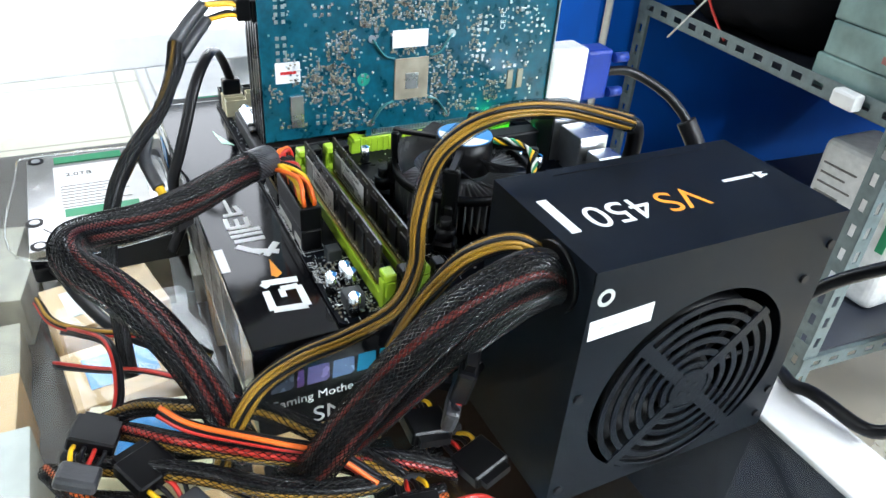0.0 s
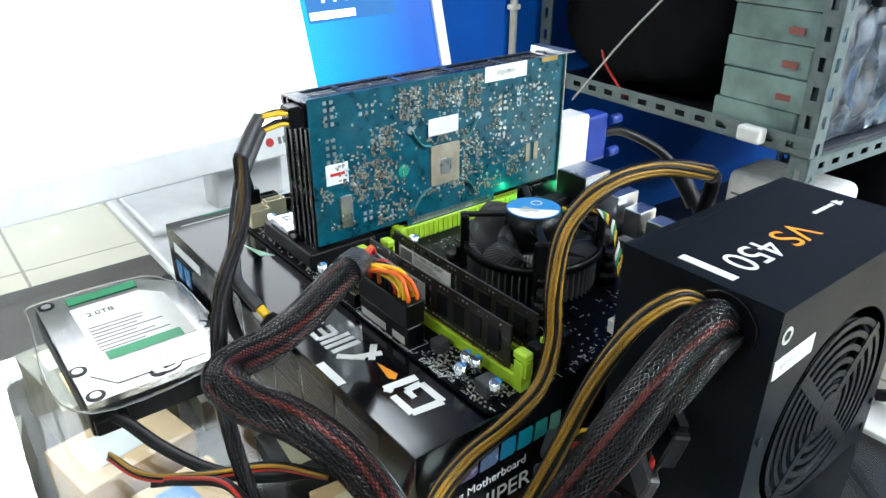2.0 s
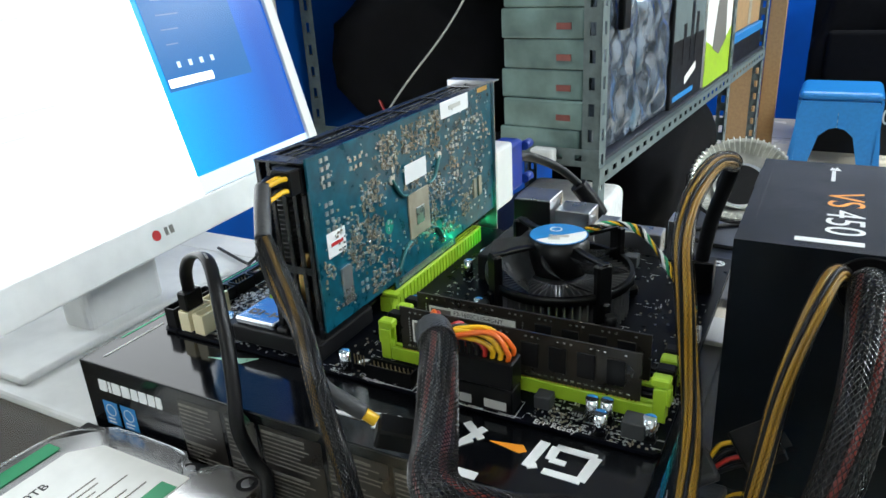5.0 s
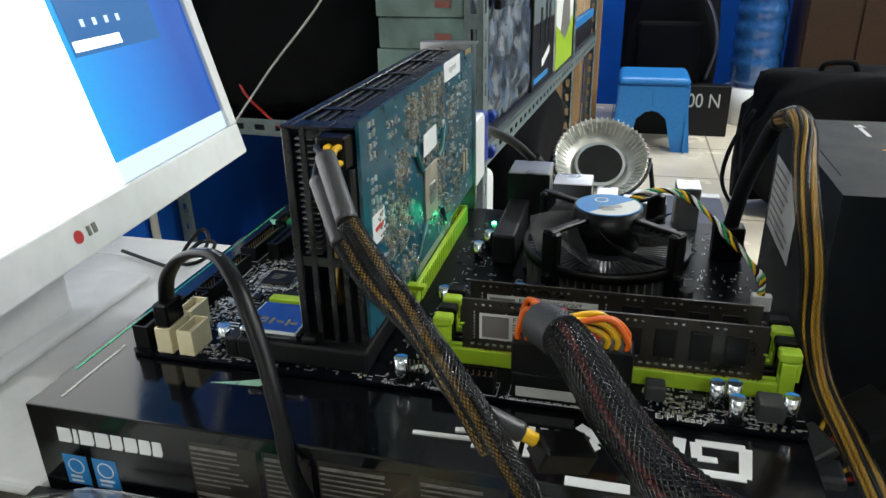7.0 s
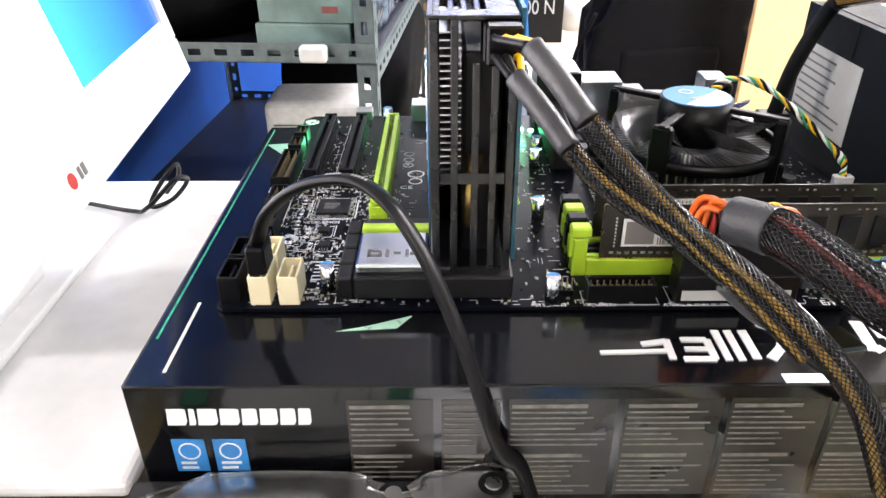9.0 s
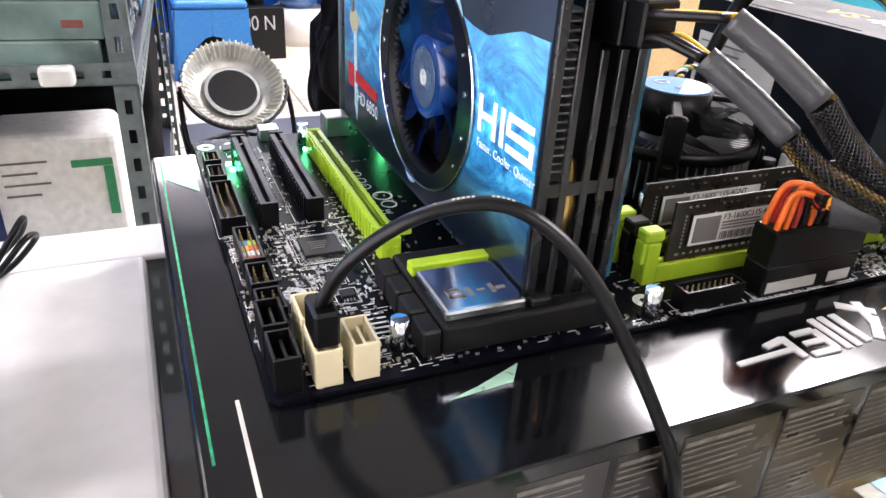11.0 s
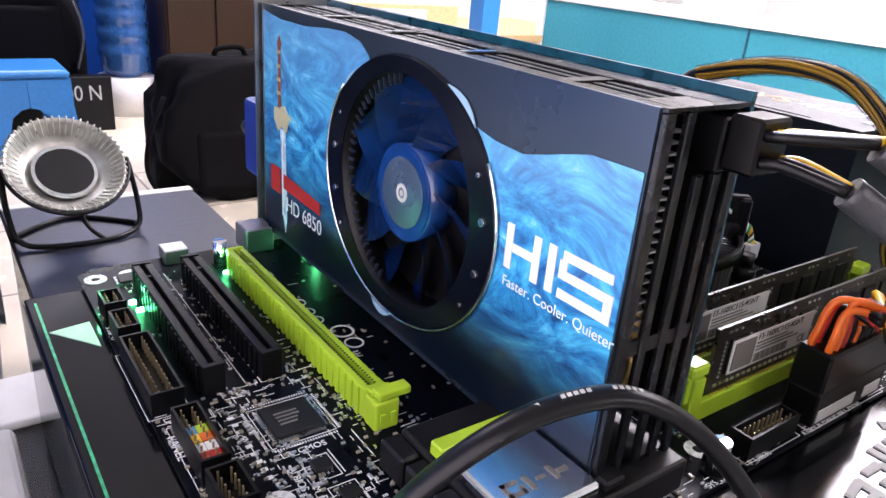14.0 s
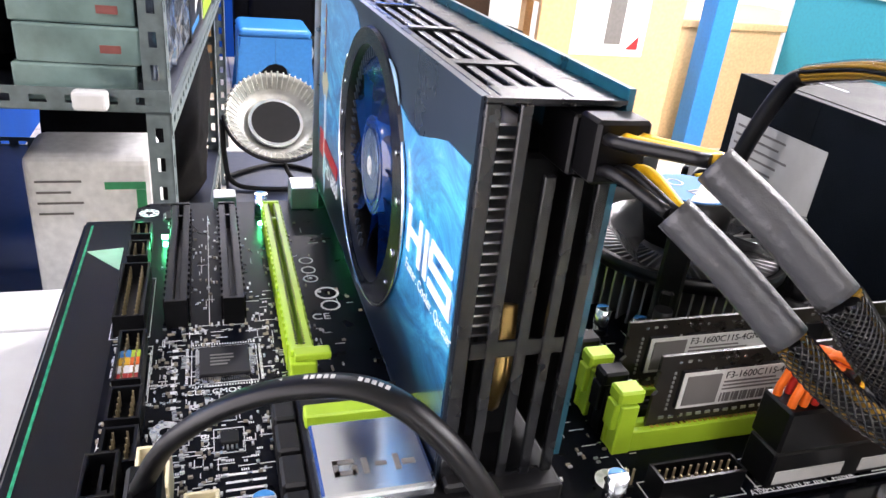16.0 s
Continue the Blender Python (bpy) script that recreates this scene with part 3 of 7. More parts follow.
def ribbed_slot(name, x, y0, y1, mat, latch):
    """An edge-card slot along y: two ribbed walls, a dark contact gap, end blocks and a latch."""
    bm = bmesh.new()
    top, w = Z0 + 0.0112, 0.0038
    add_box(bm, (x - w, y0, Z0), (x - 0.0011, y1, top), 0.0002, 1)
    add_box(bm, (x + 0.0011, y0, Z0), (x + w, y1, top), 0.0002, 1)
    add_box(bm, (x - 0.0011, y0, Z0), (x + 0.0011, y1, Z0 + 0.004))
    key = y0 + (y1 - y0) * 0.86
    add_box(bm, (x - 0.0011, key, Z0 + 0.004), (x + 0.0011, key + 0.002, top - 0.0005))
    for e in (y0 - 0.002, y1):
        add_box(bm, (x - w, e, Z0), (x + w, e + 0.002, top + 0.0005), 0.0002, 1)
    n = int((y1 - y0) / 0.0046)
    for k in range(n):
        y = y0 + 0.002 + k * 0.0046
        for s in (-1, 1):
            add_box(bm, (x + s * w - (0.0007 if s < 0 else 0), y, Z0), (x + s * w + (0.0007 if s > 0 else 0), y + 0.0022, top - 0.0008))
    ob = part(name, bm, mat, mobo)
    bm = bmesh.new()
    for k in range(int((y1 - y0) / 0.0016)):
        for s in (-1, 1):
            add_box(bm, (x + s * 0.0013 - 0.0004, y0 + 0.001 + k * 0.0016, top - 0.0002), (x + s * 0.0013 + 0.0004, y0 + 0.0017 + k * 0.0016, top + 0.0001))
    tagged(part("contacts", bm, mat if mat is PLASTIC else CHIP, ob), kind="stuff")
    if latch:
        bm = bmesh.new()
        add_box(bm, (x - 0.0045, y0 - 0.0095, Z0), (x + 0.0045, y0 - 0.0023, Z0 + 0.0105), 0.0008)
        add_box(bm, (x - 0.003, y0 - 0.009, Z0 + 0.0107), (x + 0.009, y0 - 0.004, Z0 + 0.0135), 0.0006)
        add_box(bm, (x - 0.004, y0 - 0.0055, Z0 + 0.0105), (x + 0.004, y0 - 0.0024, Z0 + 0.0128), 0.0004)
        for s in (-1, 1):
            add_box(bm, (x + s * 0.002 - 0.0009, y0 - 0.0102, Z0 + 0.003), (x + s * 0.002 + 0.0009, y0 - 0.0097, Z0 + 0.0065))
        part("latch", bm, mat, ob)
    return ob


ribbed_slot("expansion_slot", -0.1015, 0.0545, 0.179, GREEN, True)
ribbed_slot("expansion_slot", -0.0402, 0.0545, 0.179, GREEN, True)
ribbed_slot("expansion_slot", -0.122, 0.0905, 0.179, PLASTIC, False)
ribbed_slot("expansion_slot", -0.1423, 0.0905, 0.179, PLASTIC, False)


def memory_slot(y, mat):
    s = part("memory_slot", join(lambda b: add_box(b, (-0.006, y - 0.0034, Z0), (0.1395, y - 0.0009, Z0 + 0.0078), 0.0003, 1), lambda b: add_box(b, (-0.006, y + 0.0009, Z0), (0.1395, y + 0.0034, Z0 + 0.0078), 0.0003, 1),
                                lambda b: add_box(b, (-0.006, y - 0.0009, Z0), (0.1395, y + 0.0009, Z0 + 0.003))), mat, mobo)
    bm = bmesh.new()
    for k in range(66):
        for q in (-1, 1):
            add_box(bm, (0.001 + k * 0.002, y + q * 0.0018 - 0.0005, Z0 + 0.0078), (0.002 + k * 0.002, y + q * 0.0018 + 0.0005, Z0 + 0.0081))
    tagged(part("contacts", bm, CHIP if mat is PLASTIC else GOLD, s), kind="stuff")
    for x, d in ((-0.0062, -1), (0.1397, 1)):
        bm = bmesh.new()
        for q in (-1, 1):
            add_box(bm, (min(x, x + d * 0.0062), y + q * 0.0028 - 0.0011, Z0), (max(x, x + d * 0.0062), y + q * 0.0028 + 0.0011, Z0 + 0.0185), 0.0004, 1)
        add_box(bm, (min(x, x + d * 0.0058), y - 0.0018, Z0), (max(x, x + d * 0.0058), y + 0.0018, Z0 + 0.0105), 0.0003, 1)
        add_box(bm, (min(x - d * 0.0015, x + d * 0.0075), y - 0.0034, Z0 + 0.0187), (max(x - d * 0.0015, x + d * 0.0075), y + 0.0034, Z0 + 0.0235), 0.0008, 1)
        add_box(bm, (min(x + d * 0.0055, x + d * 0.008), y - 0.0026, Z0 + 0.009), (max(x + d * 0.0055, x + d * 0.008), y + 0.0026, Z0 + 0.0188), 0.0004, 1)
        part("clip", bm, mat, s)


memory_slot(0.0, GREEN)
memory_slot(0.0193, GREEN)
memory_slot(0.0097, PLASTIC)
memory_slot(0.029, PLASTIC)

GREEN_BOARD = material("dark_module_board", (0.022, 0.019, 0.015), 0.3, vary=0.3)


MODULE_LABEL = material("silver_grey_label", (0.66, 0.66, 0.63), 0.4, vary=0.1)


def memory_module():
    d = thing("memory_module", "black memory module with a silver label seated in a green slot", "memory module", "memory modules")
    bm = prism([(0, 0.004), (0.001, 0.0), (0.1323, 0), (0.1333, 0.004), (0.1333, 0.0145), (0.1318, 0.016), (0.1333, 0.0175), (0.1333, 0.029), (0, 0.029), (0, 0.0175), (0.0015, 0.016), (0, 0.0145)], on_front(0, 0.0006, 0), 0.0012)
    part("module_board", bm, GREEN_BOARD, d)
    for side in (-1, 1):
        m = on_front(0, -0.0006, 0) if side < 0 else Matrix.Translation((0.1333, 0.0006, 0)) @ pose(0, 0, 0, 90, 0, 180)
        for k in range(8):
            x = 0.008 + k * 0.0148 + (0.005 if k > 3 else 0)
            part("memory_chip", box((x, 0.0095, 0), (x + 0.0092, 0.0235, 0.0011), 0.0002, 1, m), CHIP, d)
        bm = bmesh.new()
        for k in range(9):
            x = 0.0055 + k * 0.0148
            for q in range(9):
                add_box(bm, (x, 0.0085 + q * 0.0017, 0), (x + 0.0007, 0.0094 + q * 0.0017, 0.0004), 0, 1, 0, m)
        for k in range(36):
            if k % 5 < 3:
                add_box(bm, (0.006 + k * 0.0034, 0.0262, 0), (0.0072 + k * 0.0034, 0.027, 0.0004), 0, 1, 0, m)
            add_box(bm, (0.004 + k * 0.0035, 0.0052, 0), (0.0058 + k * 0.0035, 0.0062, 0.0004), 0, 1, 0, m)
        tagged(part("solder_points", bm, SOLDER, d), kind="stuff")
        bm = bmesh.new()
        for k in range(118):
            add_box(bm, (0.004 + k * 0.00106, 0.0005, 0), (0.0047 + k * 0.00106, 0.003, 0.0001), 0, 1, 0, m)
        tagged(part("edge_contacts", bm, GOLD, d), kind="stuff")
        if side < 0:
            lab = part("label", slab(0.053, 0.0135, m @ Matrix.Translation((0.0085, 0.0095, 0.0012))), MODULE_LABEL, d, "silver grey printed label")
            part("seal", slab(0.0125, 0.011, m @ Matrix.Translation((0.0098, 0.0108, 0.0016))), PRINT_GREY, lab)
            words("part_number", "F3-1600C11S-4GNT", 0.0036, m @ Matrix.Translation((0.024, 0.0196, 0.0015)), CHIP, lab, 0.0001)
            words("mark", "CE", 0.0042, m @ Matrix.Translation((0.053, 0.0112, 0.0015)), CHIP, lab, 0.0001)
            bm = bmesh.new()
            for k in range(20):
                add_box(bm, (0.024 + k * 0.0011, 0.0105, 0.0015), (0.0245 + k * 0.0011 + (k * 7 % 3) * 0.0002, 0.014, 0.0017), 0, 1, 0, m)
            for k in range(3):
                add_box(bm, (0.024, 0.0152 + k * 0.0014, 0.0015), (0.052 - 0.004 * k, 0.0158 + k * 0.0014, 0.0017), 0, 1, 0, m)
            tagged(part("bar_code", bm, PRINT_GREY, lab), kind="stuff")
    return d


ram = memory_module()
ram.matrix_world = Matrix.Translation((0, 0, 0.071))
copy_thing(ram, Matrix.Translation((0, 0.0193, 0.071)))


PIN = material("dull_pin", (0.35, 0.28, 0.16), 0.4, 0.7)


def pin_header(name, x0, y0, x1, y1, nx, ny, h=0.0085, shroud=True, colours=None):
    """A shrouded pin block with its pins."""
    ob = None
    bm = bmesh.new()
    t = 0.0009
    if shroud:
        for lo, hi in (((x0, y0), (x1, y0 + t)), ((x0, y1 - t), (x1, y1)), ((x0, y0 + t), (x0 + t, y1 - t)), ((x1 - t, y0 + t), (x1, y1 - t))):
            add_box(bm, (*lo, Z0), (*hi, Z0 + h))
    add_box(bm, (x0 + t, y0 + t, Z0), (x1 - t, y1 - t, Z0 + 0.0025))
    ob = part(name, bm, PLASTIC, mobo)
    bm = bmesh.new()
    for i in range(nx):
        for j in range(ny):
            px, py = x0 + (i + 0.75) * (x1 - x0) / (nx + 0.5), y0 + (j + 0.75) * (y1 - y0) / (ny + 0.5)
            add_box(bm, (px - 0.00026, py - 0.00026, Z0 + 0.0025), (px + 0.00026, py + 0.00026, Z0 + h - 0.0006))
    tagged(part("pins", bm, PIN, ob), kind="stuff")
    for k, (mat, fx, fy) in enumerate(colours or ()):
        px, py = x0 + fx * (x1 - x0), y0 + fy * (y1 - y0)
        part("key_sleeve", box((px - 0.0016, py - 0.002, Z0 + 0.0026), (px + 0.0016, py + 0.002, Z0 + 0.006)), mat, ob)
    return ob


pin_header("audio_header", -0.1625, 0.154, -0.1545, 0.167, 2, 5)
pin_header("audio_header", -0.1625, 0.133, -0.1545, 0.148, 2, 5)
pin_header("printer_header", -0.1635, 0.0855, -0.153, 0.127, 2, 13)
pin_header("panel_header", -0.160, 0.0475, -0.1515, 0.0765, 2, 10, 0.0085, True,
           [(BADGE_BLUE, 0.3, 0.62), (GREEN, 0.7, 0.62), (BRIGHT_YELLOW, 0.3, 0.48), (ORANGE_WIRE, 0.7, 0.48), (WHITE, 0.3, 0.32), (WHITE, 0.7, 0.32), (RED_WIRE, 0.3, 0.17), (RED_WIRE, 0.7, 0.17)])
pin_header("usb_header", -0.160, 0.0285, -0.1505, 0.0445, 2, 5)
pin_header("usb_header", -0.160, 0.0105, -0.1505, 0.0255, 2, 5)
pin_header("front_usb_header", -0.009, -0.0255, 0.0195, -0.0175, 10, 2)
pin_header("fan_header", -0.0225, -0.0205, -0.013, -0.0165, 4, 1, 0.009, False)
pin_header("fan_header", -0.112, -0.0215, -0.1045, -0.0175, 3, 1, 0.008, False)


def sata_port(x, y, mat):
    """An upright drive port: thin walled shell with an L tongue inside."""
    bm = bmesh.new()
    w, l, t, h = 0.0085, 0.0165, 0.001, 0.0135
    for lo, hi in (((x, y), (x + w, y + t)), ((x, y + l - t), (x + w, y + l)), ((x, y + t), (x + t, y + l - t)), ((x + w - t, y + t), (x + w, y + l - t))):
        add_box(bm, (*lo, Z0), (*hi, Z0 + h), 0.0002, 1)
    add_box(bm, (x + t, y + t, Z0), (x + w - t, y + l - t, Z0 + 0.003))
    add_box(bm, (x + 0.004, y + 0.003, Z0 + 0.003), (x + 0.005, y + l - 0.003, Z0 + h - 0.002))
    add_box(bm, (x + 0.005, y + 0.003, Z0 + 0.003), (x + 0.0065, y + 0.004, Z0 + h - 0.002))
    part("drive_port", bm, mat, mobo)


sata_port(-0.1495, -0.0255, IVORY)
sata_port(-0.1495, -0.0065, IVORY)
sata_port(-0.1375, -0.0255, IVORY)
sata_port(-0.1620, -0.0255, PLASTIC)
sata_port(-0.1620, -0.0065, PLASTIC)

# chipset heat sink
hs = part("chipset_heat_sink", box((-0.1065, -0.0235, Z0 + 0.001), (-0.040, 0.030, 0.0785), 0.0012), CHIP, mobo, "black finned chipset heat sink")
for k in range(4):
    part("block", box((-0.1135, -0.0225 + 0.0135 * k, Z0 + 0.001), (-0.1068, -0.0105 + 0.0135 * k, 0.0775), 0.0008, 1), CHIP, hs)
part("plate", box((-0.1055, -0.0212, 0.0786), (-0.0755, 0.0078, 0.0832), 0.0012, 2), MIRROR_ALU, hs, "polished silver plate")
part("accent_bar", box((-0.1055, 0.0105, 0.0786), (-0.074, 0.0162, 0.0832), 0.0005, 1), GREEN, hs, "lime green bar")
part("side_plate", box((-0.0735, -0.0215, 0.0786), (-0.0655, 0.0165, 0.0818), 0.0008, 1), CHIP, hs)
for x, y, w, h in ((-0.101, -0.010, 0.0055, 0.0014), (-0.101, -0.014, 0.0014, 0.0054), (-0.101, -0.014, 0.0055, 0.0014), (-0.0963, -0.014, 0.0014, 0.003), (-0.0935, -0.014, 0.0016, 0.0054), (-0.090, -0.0118, 0.003, 0.0012), (-0.085, -0.014, 0.0015, 0.0054), (-0.083, -0.0125, 0.0036, 0.0016)):
    part("emblem_stroke", box((x, y, 0.0832), (x + w, y + h, 0.0835)), PRINT_GREY, hs)

# large chips with legs


def legged_chip(name, x, y, w, h, z=0.0016, legs=22):
    c = part(name, box((x, y, Z0 + 0.0004), (x + w, y + h, Z0 + 0.0004 + z), 0.0002, 1), CHIP, mobo)
    bm = bmesh.new()
    for k in range(legs):
        f = (k + 0.7) / (legs + 0.4)
        for lo, hi in (((x + f * w - 0.00012, y - 0.0013), (x + f * w + 0.00012, y)), ((x + f * w - 0.00012, y + h), (x + f * w + 0.00012, y + h + 0.0013)), ((x - 0.0013, y + f * h - 0.00012), (x, y + f * h + 0.00012)), ((x + w, y + f * h - 0.00012), (x + w + 0.0013, y + f * h + 0.00012))):
            add_box(bm, (*lo, Z0), (*hi, Z0 + 0.0007))
    tagged(part("legs", bm, SOLDER, c), kind="stuff")
    return c


chip = legged_chip("control_chip", -0.1345, 0.0555, 0.0165, 0.0165, 0.0016, 26)
bm = bmesh.new()
lines_of_print(bm, on_top(-0.1310, 0.0600, Z0 + 0.0020), 0.0085, 0.0075, 4, random.Random(6), 0.4)
part("chip_print", bm, PRINT_GREY, chip)
legged_chip("audio_chip", -0.150, 0.186, 0.0085, 0.0085, 0.0012, 12)


def small_chip(x, y, w=0.0052, h=0.0052):
    c = part("memory_chip", box((x, y, Z0 + 0.0002), (x + w, y + h, Z0 + 0.0018), 0.0002, 1), CHIP, mobo)
    bm = bmesh.new()
    for k in range(4):
        f = (k + 0.5) / 4
        for e in (-0.0014, h):
            add_box(bm, (x + f * w - 0.0003, y + e, Z0), (x + f * w + 0.0003, y + e + 0.0014, Z0 + 0.0006))
    tagged(part("legs", bm, SOLDER, c), kind="stuff")


small_chip(-0.1305, 0.036)
small_chip(-0.1285, 0.0215)
small_chip(0.103, -0.012, 0.006, 0.004)


def capacitor(x, y, r=0.0031, h=0.0115, tint=None):
    c = part("capacitor", join(lambda b: add_cyl(b, (x, y, Z0 + 0.0008), r, h, "z", 20)), MIRROR_ALU if tint is None else tint, mobo, "silver can capacitor")
    part("cap_base", box((x - r * 1.05, y - r * 1.05, Z0), (x + r * 1.05, y + r * 1.05, Z0 + 0.0008)), PLASTIC, c)
    part("cap_mark", prism([(r * 0.92 * math.cos(a), r * 0.92 * math.sin(a)) for a in (0.3 + 2.5 * k / 10 for k in range(11))], on_top(x, y, Z0 + h + 0.0008), 0.0002), BADGE_BLUE, c)


for x, y in ((0.1135, -0.0135), (0.1205, -0.0125), (0.1205, -0.0235), (0.142, -0.018), (-0.0235, -0.0235), (-0.1185, -0.0135), (0.029, 0.052), (0.018, 0.062), (-0.015, 0.115), (-0.012, 0.135), (-0.1055, 0.189), (0.02, 0.155), (0.032, 0.165), (-0.021, 0.05)):
    capacitor(x, y)
for x, y, s in ((0.0845, -0.016, 0.0085), (0.1295, -0.0215, 0.0105), (0.013, 0.14, 0.01), (0.013, 0.125, 0.01), (0.013, 0.11, 0.01), (0.05, 0.168, 0.01), (0.065, 0.168, 0.01), (0.08, 0.168, 0.01)):
    part("choke", box((x, y, Z0), (x + s, y + s, Z0 + s * 0.85), 0.0008, 2), material("grey_choke", (0.045, 0.048, 0.052), 0.45), mobo, "square grey choke")
part("power_heat_sink", box((-0.006, 0.11, Z0 + 0.001), (0.008, 0.18, Z0 + 0.02), 0.0015), CHIP, mobo)

# screw eyelets
for x, y in ((-0.144, 0.031), (-0.018, -0.0135), (0.1425, 0.0165), (-0.158, 0.196), (0.14, 0.198), (-0.144, 0.196)):
    e = part("screw_eyelet", ring((x, y, Z0), 0.0019, 0.0046, 0.0002, "z", 24), SILK, mobo, "white ringed screw eyelet")
    bm = bmesh.new()
    for k in range(8):
        a = math.pi * k / 4
        add_box(bm, (0.0024, -0.0006, 0.0002), (0.0042, 0.0006, 0.0004), 0, 1, 0, on_top(x, y, Z0) @ pose(0, 0, 0, 0, 0, math.degrees(a)))
    tagged(part("solder_spokes", bm, SOLDER, e), kind="stuff")

# small surface parts and printed marks on the board
rnd = random.Random(3)
bm, bm2, bm3 = bmesh.new(), bmesh.new(), bmesh.new()
zones = [(-0.15, 0.0, 0.022, 0.09, 190), (-0.16, -0.026, 0.06, 0.02, 90), (-0.1635, 0.0, 0.004, 0.17, 90), (-0.118, 0.05, 0.012, 0.06, 50), (0.09, -0.027, 0.055, 0.022, 120), (-0.125, -0.02, 0.012, 0.055, 70), (-0.15, 0.10, 0.03, 0.09, 70), (0.082, -0.026, 0.062, 0.02, 110), (0.142, 0.0, 0.006, 0.05, 30), (-0.035, -0.012, 0.03, 0.06, 60), (0.0, 0.04, 0.13, 0.02, 90), (0.10, 0.04, 0.045, 0.09, 110), (-0.03, 0.06, 0.03, 0.12, 80), (-0.1, -0.027, 0.12, 0.006, 60), (0.02, 0.15, 0.12, 0.05, 110), (-0.1, 0.02, 0.05, 0.16, 60), (0.025, -0.027, 0.055, 0.006, 20)]
zones += [(-0.15, 0.0, 0.022, 0.09, 230), (-0.16, -0.026, 0.06, 0.02, 80), (-0.12, 0.03, 0.03, 0.06, 120), (0.09, -0.027, 0.055, 0.022, 90), (-0.145, 0.08, 0.04, 0.10, 90)]
for zx, zy, w, h, n in zones:
    for k in range(n):
        x, y = zx + rnd.random() * w, zy + rnd.random() * h
        a, b = (0.0011, 0.0006) if rnd.random() < 0.5 else (0.0006, 0.0011)
        t = rnd.random()
        if t < 0.45:
            add_box(bm, (x, y, Z0), (x + a * 1.2, y + b * 1.2, Z0 + 0.0006))
        elif t < 0.7:
            add_box(bm2, (x, y, Z0), (x + a * 1.2, y + b * 1.2, Z0 + 0.0007))
        else:
            q = rnd.uniform(1.5, 5)
            add_box(bm3, (x, y, Z0), (x + (a if a > b else 0.00025) * (q if a > b else 1), y + (b if b > a else 0.00025) * (q if b > a else 1), Z0 + 0.0001))
tagged(part("surface_parts", bm, SOLDER, mobo), kind="stuff")
tagged(part("surface_parts", bm2, TAN_PART, mobo), kind="stuff")
tagged(part("printed_marks", bm3, SILK, mobo), kind="stuff")
bm = bmesh.new()
for x0, y0, x1, y1 in ((-0.1325, 0.0335, -0.1325, 0.045), (-0.1225, 0.0335, -0.1225, 0.045), (-0.131, 0.19, -0.131, 0.09), (-0.1505, 0.05, -0.1505, 0.075), (-0.1115, 0.035, -0.1115, 0.05), (0.07, -0.0265, 0.082, -0.0265)):
    add_box(bm, (x0 - 0.00015, min(y0, y1), Z0), (x1 + 0.00015, max(y0, y1) + 0.0003, Z0 + 0.00015))
for k in range(6):
    add_box(bm, (-0.1275, -0.006 + k * 0.003, Z0), (-0.1165, -0.0052 + k * 0.003, Z0 + 0.00015))
for k in range(9):
    add_box(bm, (-0.1435, 0.041 + k * 0.004, Z0), (-0.1415, 0.0425 + k * 0.004, Z0 + 0.00015))
for x0, y0, x1, y1 in ((-0.1372, 0.0528, -0.1153, 0.0747), (-0.1325, 0.0330, -0.1235, 0.0440), (-0.1305, 0.0185, -0.1215, 0.0295), (-0.1650, 0.0840, -0.1515, 0.1285), (-0.1615, 0.0460, -0.1500, 0.0780), (-0.0105, -0.0268, 0.0210, -0.0160), (0.0260, -0.0276, 0.0790, -0.0130), (-0.1262, 0.0885, -0.1178, 0.1810)):
    for lo, hi in (((x0, y0), (x1, y0 + 0.00022)), ((x0, y1 - 0.00022), (x1, y1)), ((x0, y0 + 0.0003), (x0 + 0.00022, y1 - 0.0003)), ((x1 - 0.00022, y0 + 0.0003), (x1, y1 - 0.0003))):
        add_box(bm, (*lo, Z0), (*hi, Z0 + 0.00015))
for k in range(24):
    for y in (0.0512, 0.0757):
        add_box(bm, (-0.1368 + k * 0.0009, y, Z0), (-0.1364 + k * 0.0009, y + 0.0009, Z0 + 0.00015))
    for x in (-0.1390, -0.1146):
        add_box(bm, (x, 0.0532 + k * 0.0009, Z0), (x + 0.0009, 0.0536 + k * 0.0009, Z0 + 0.00015))
for k in range(26):
    w = rnd.uniform(0.001, 0.0045)
    x, y = rnd.uniform(-0.163, -0.118), rnd.uniform(-0.005, 0.085)
    for j in range(int(w / 0.0006)):
        add_box(bm, (x + j * 0.0006, y, Z0), (x + j * 0.0006 + 0.00038, y + 0.0009, Z0 + 0.00015))
tagged(part("board_print", bm, SILK, mobo), kind="stuff")
for y in (0.158, 0.149, 0.141):
    part("approval_mark", ring((-0.0895, y - 0.02, Z0), 0.0026, 0.0032, 0.0002, "z", 20), SILK, mobo)
for y, r in ((0.108, 0.005), (0.098, 0.004)):
    part("approval_mark", ring((-0.0845, y, Z0), r * 0.8, r, 0.0002, "z", 24), SILK, mobo)
T = 0.0001
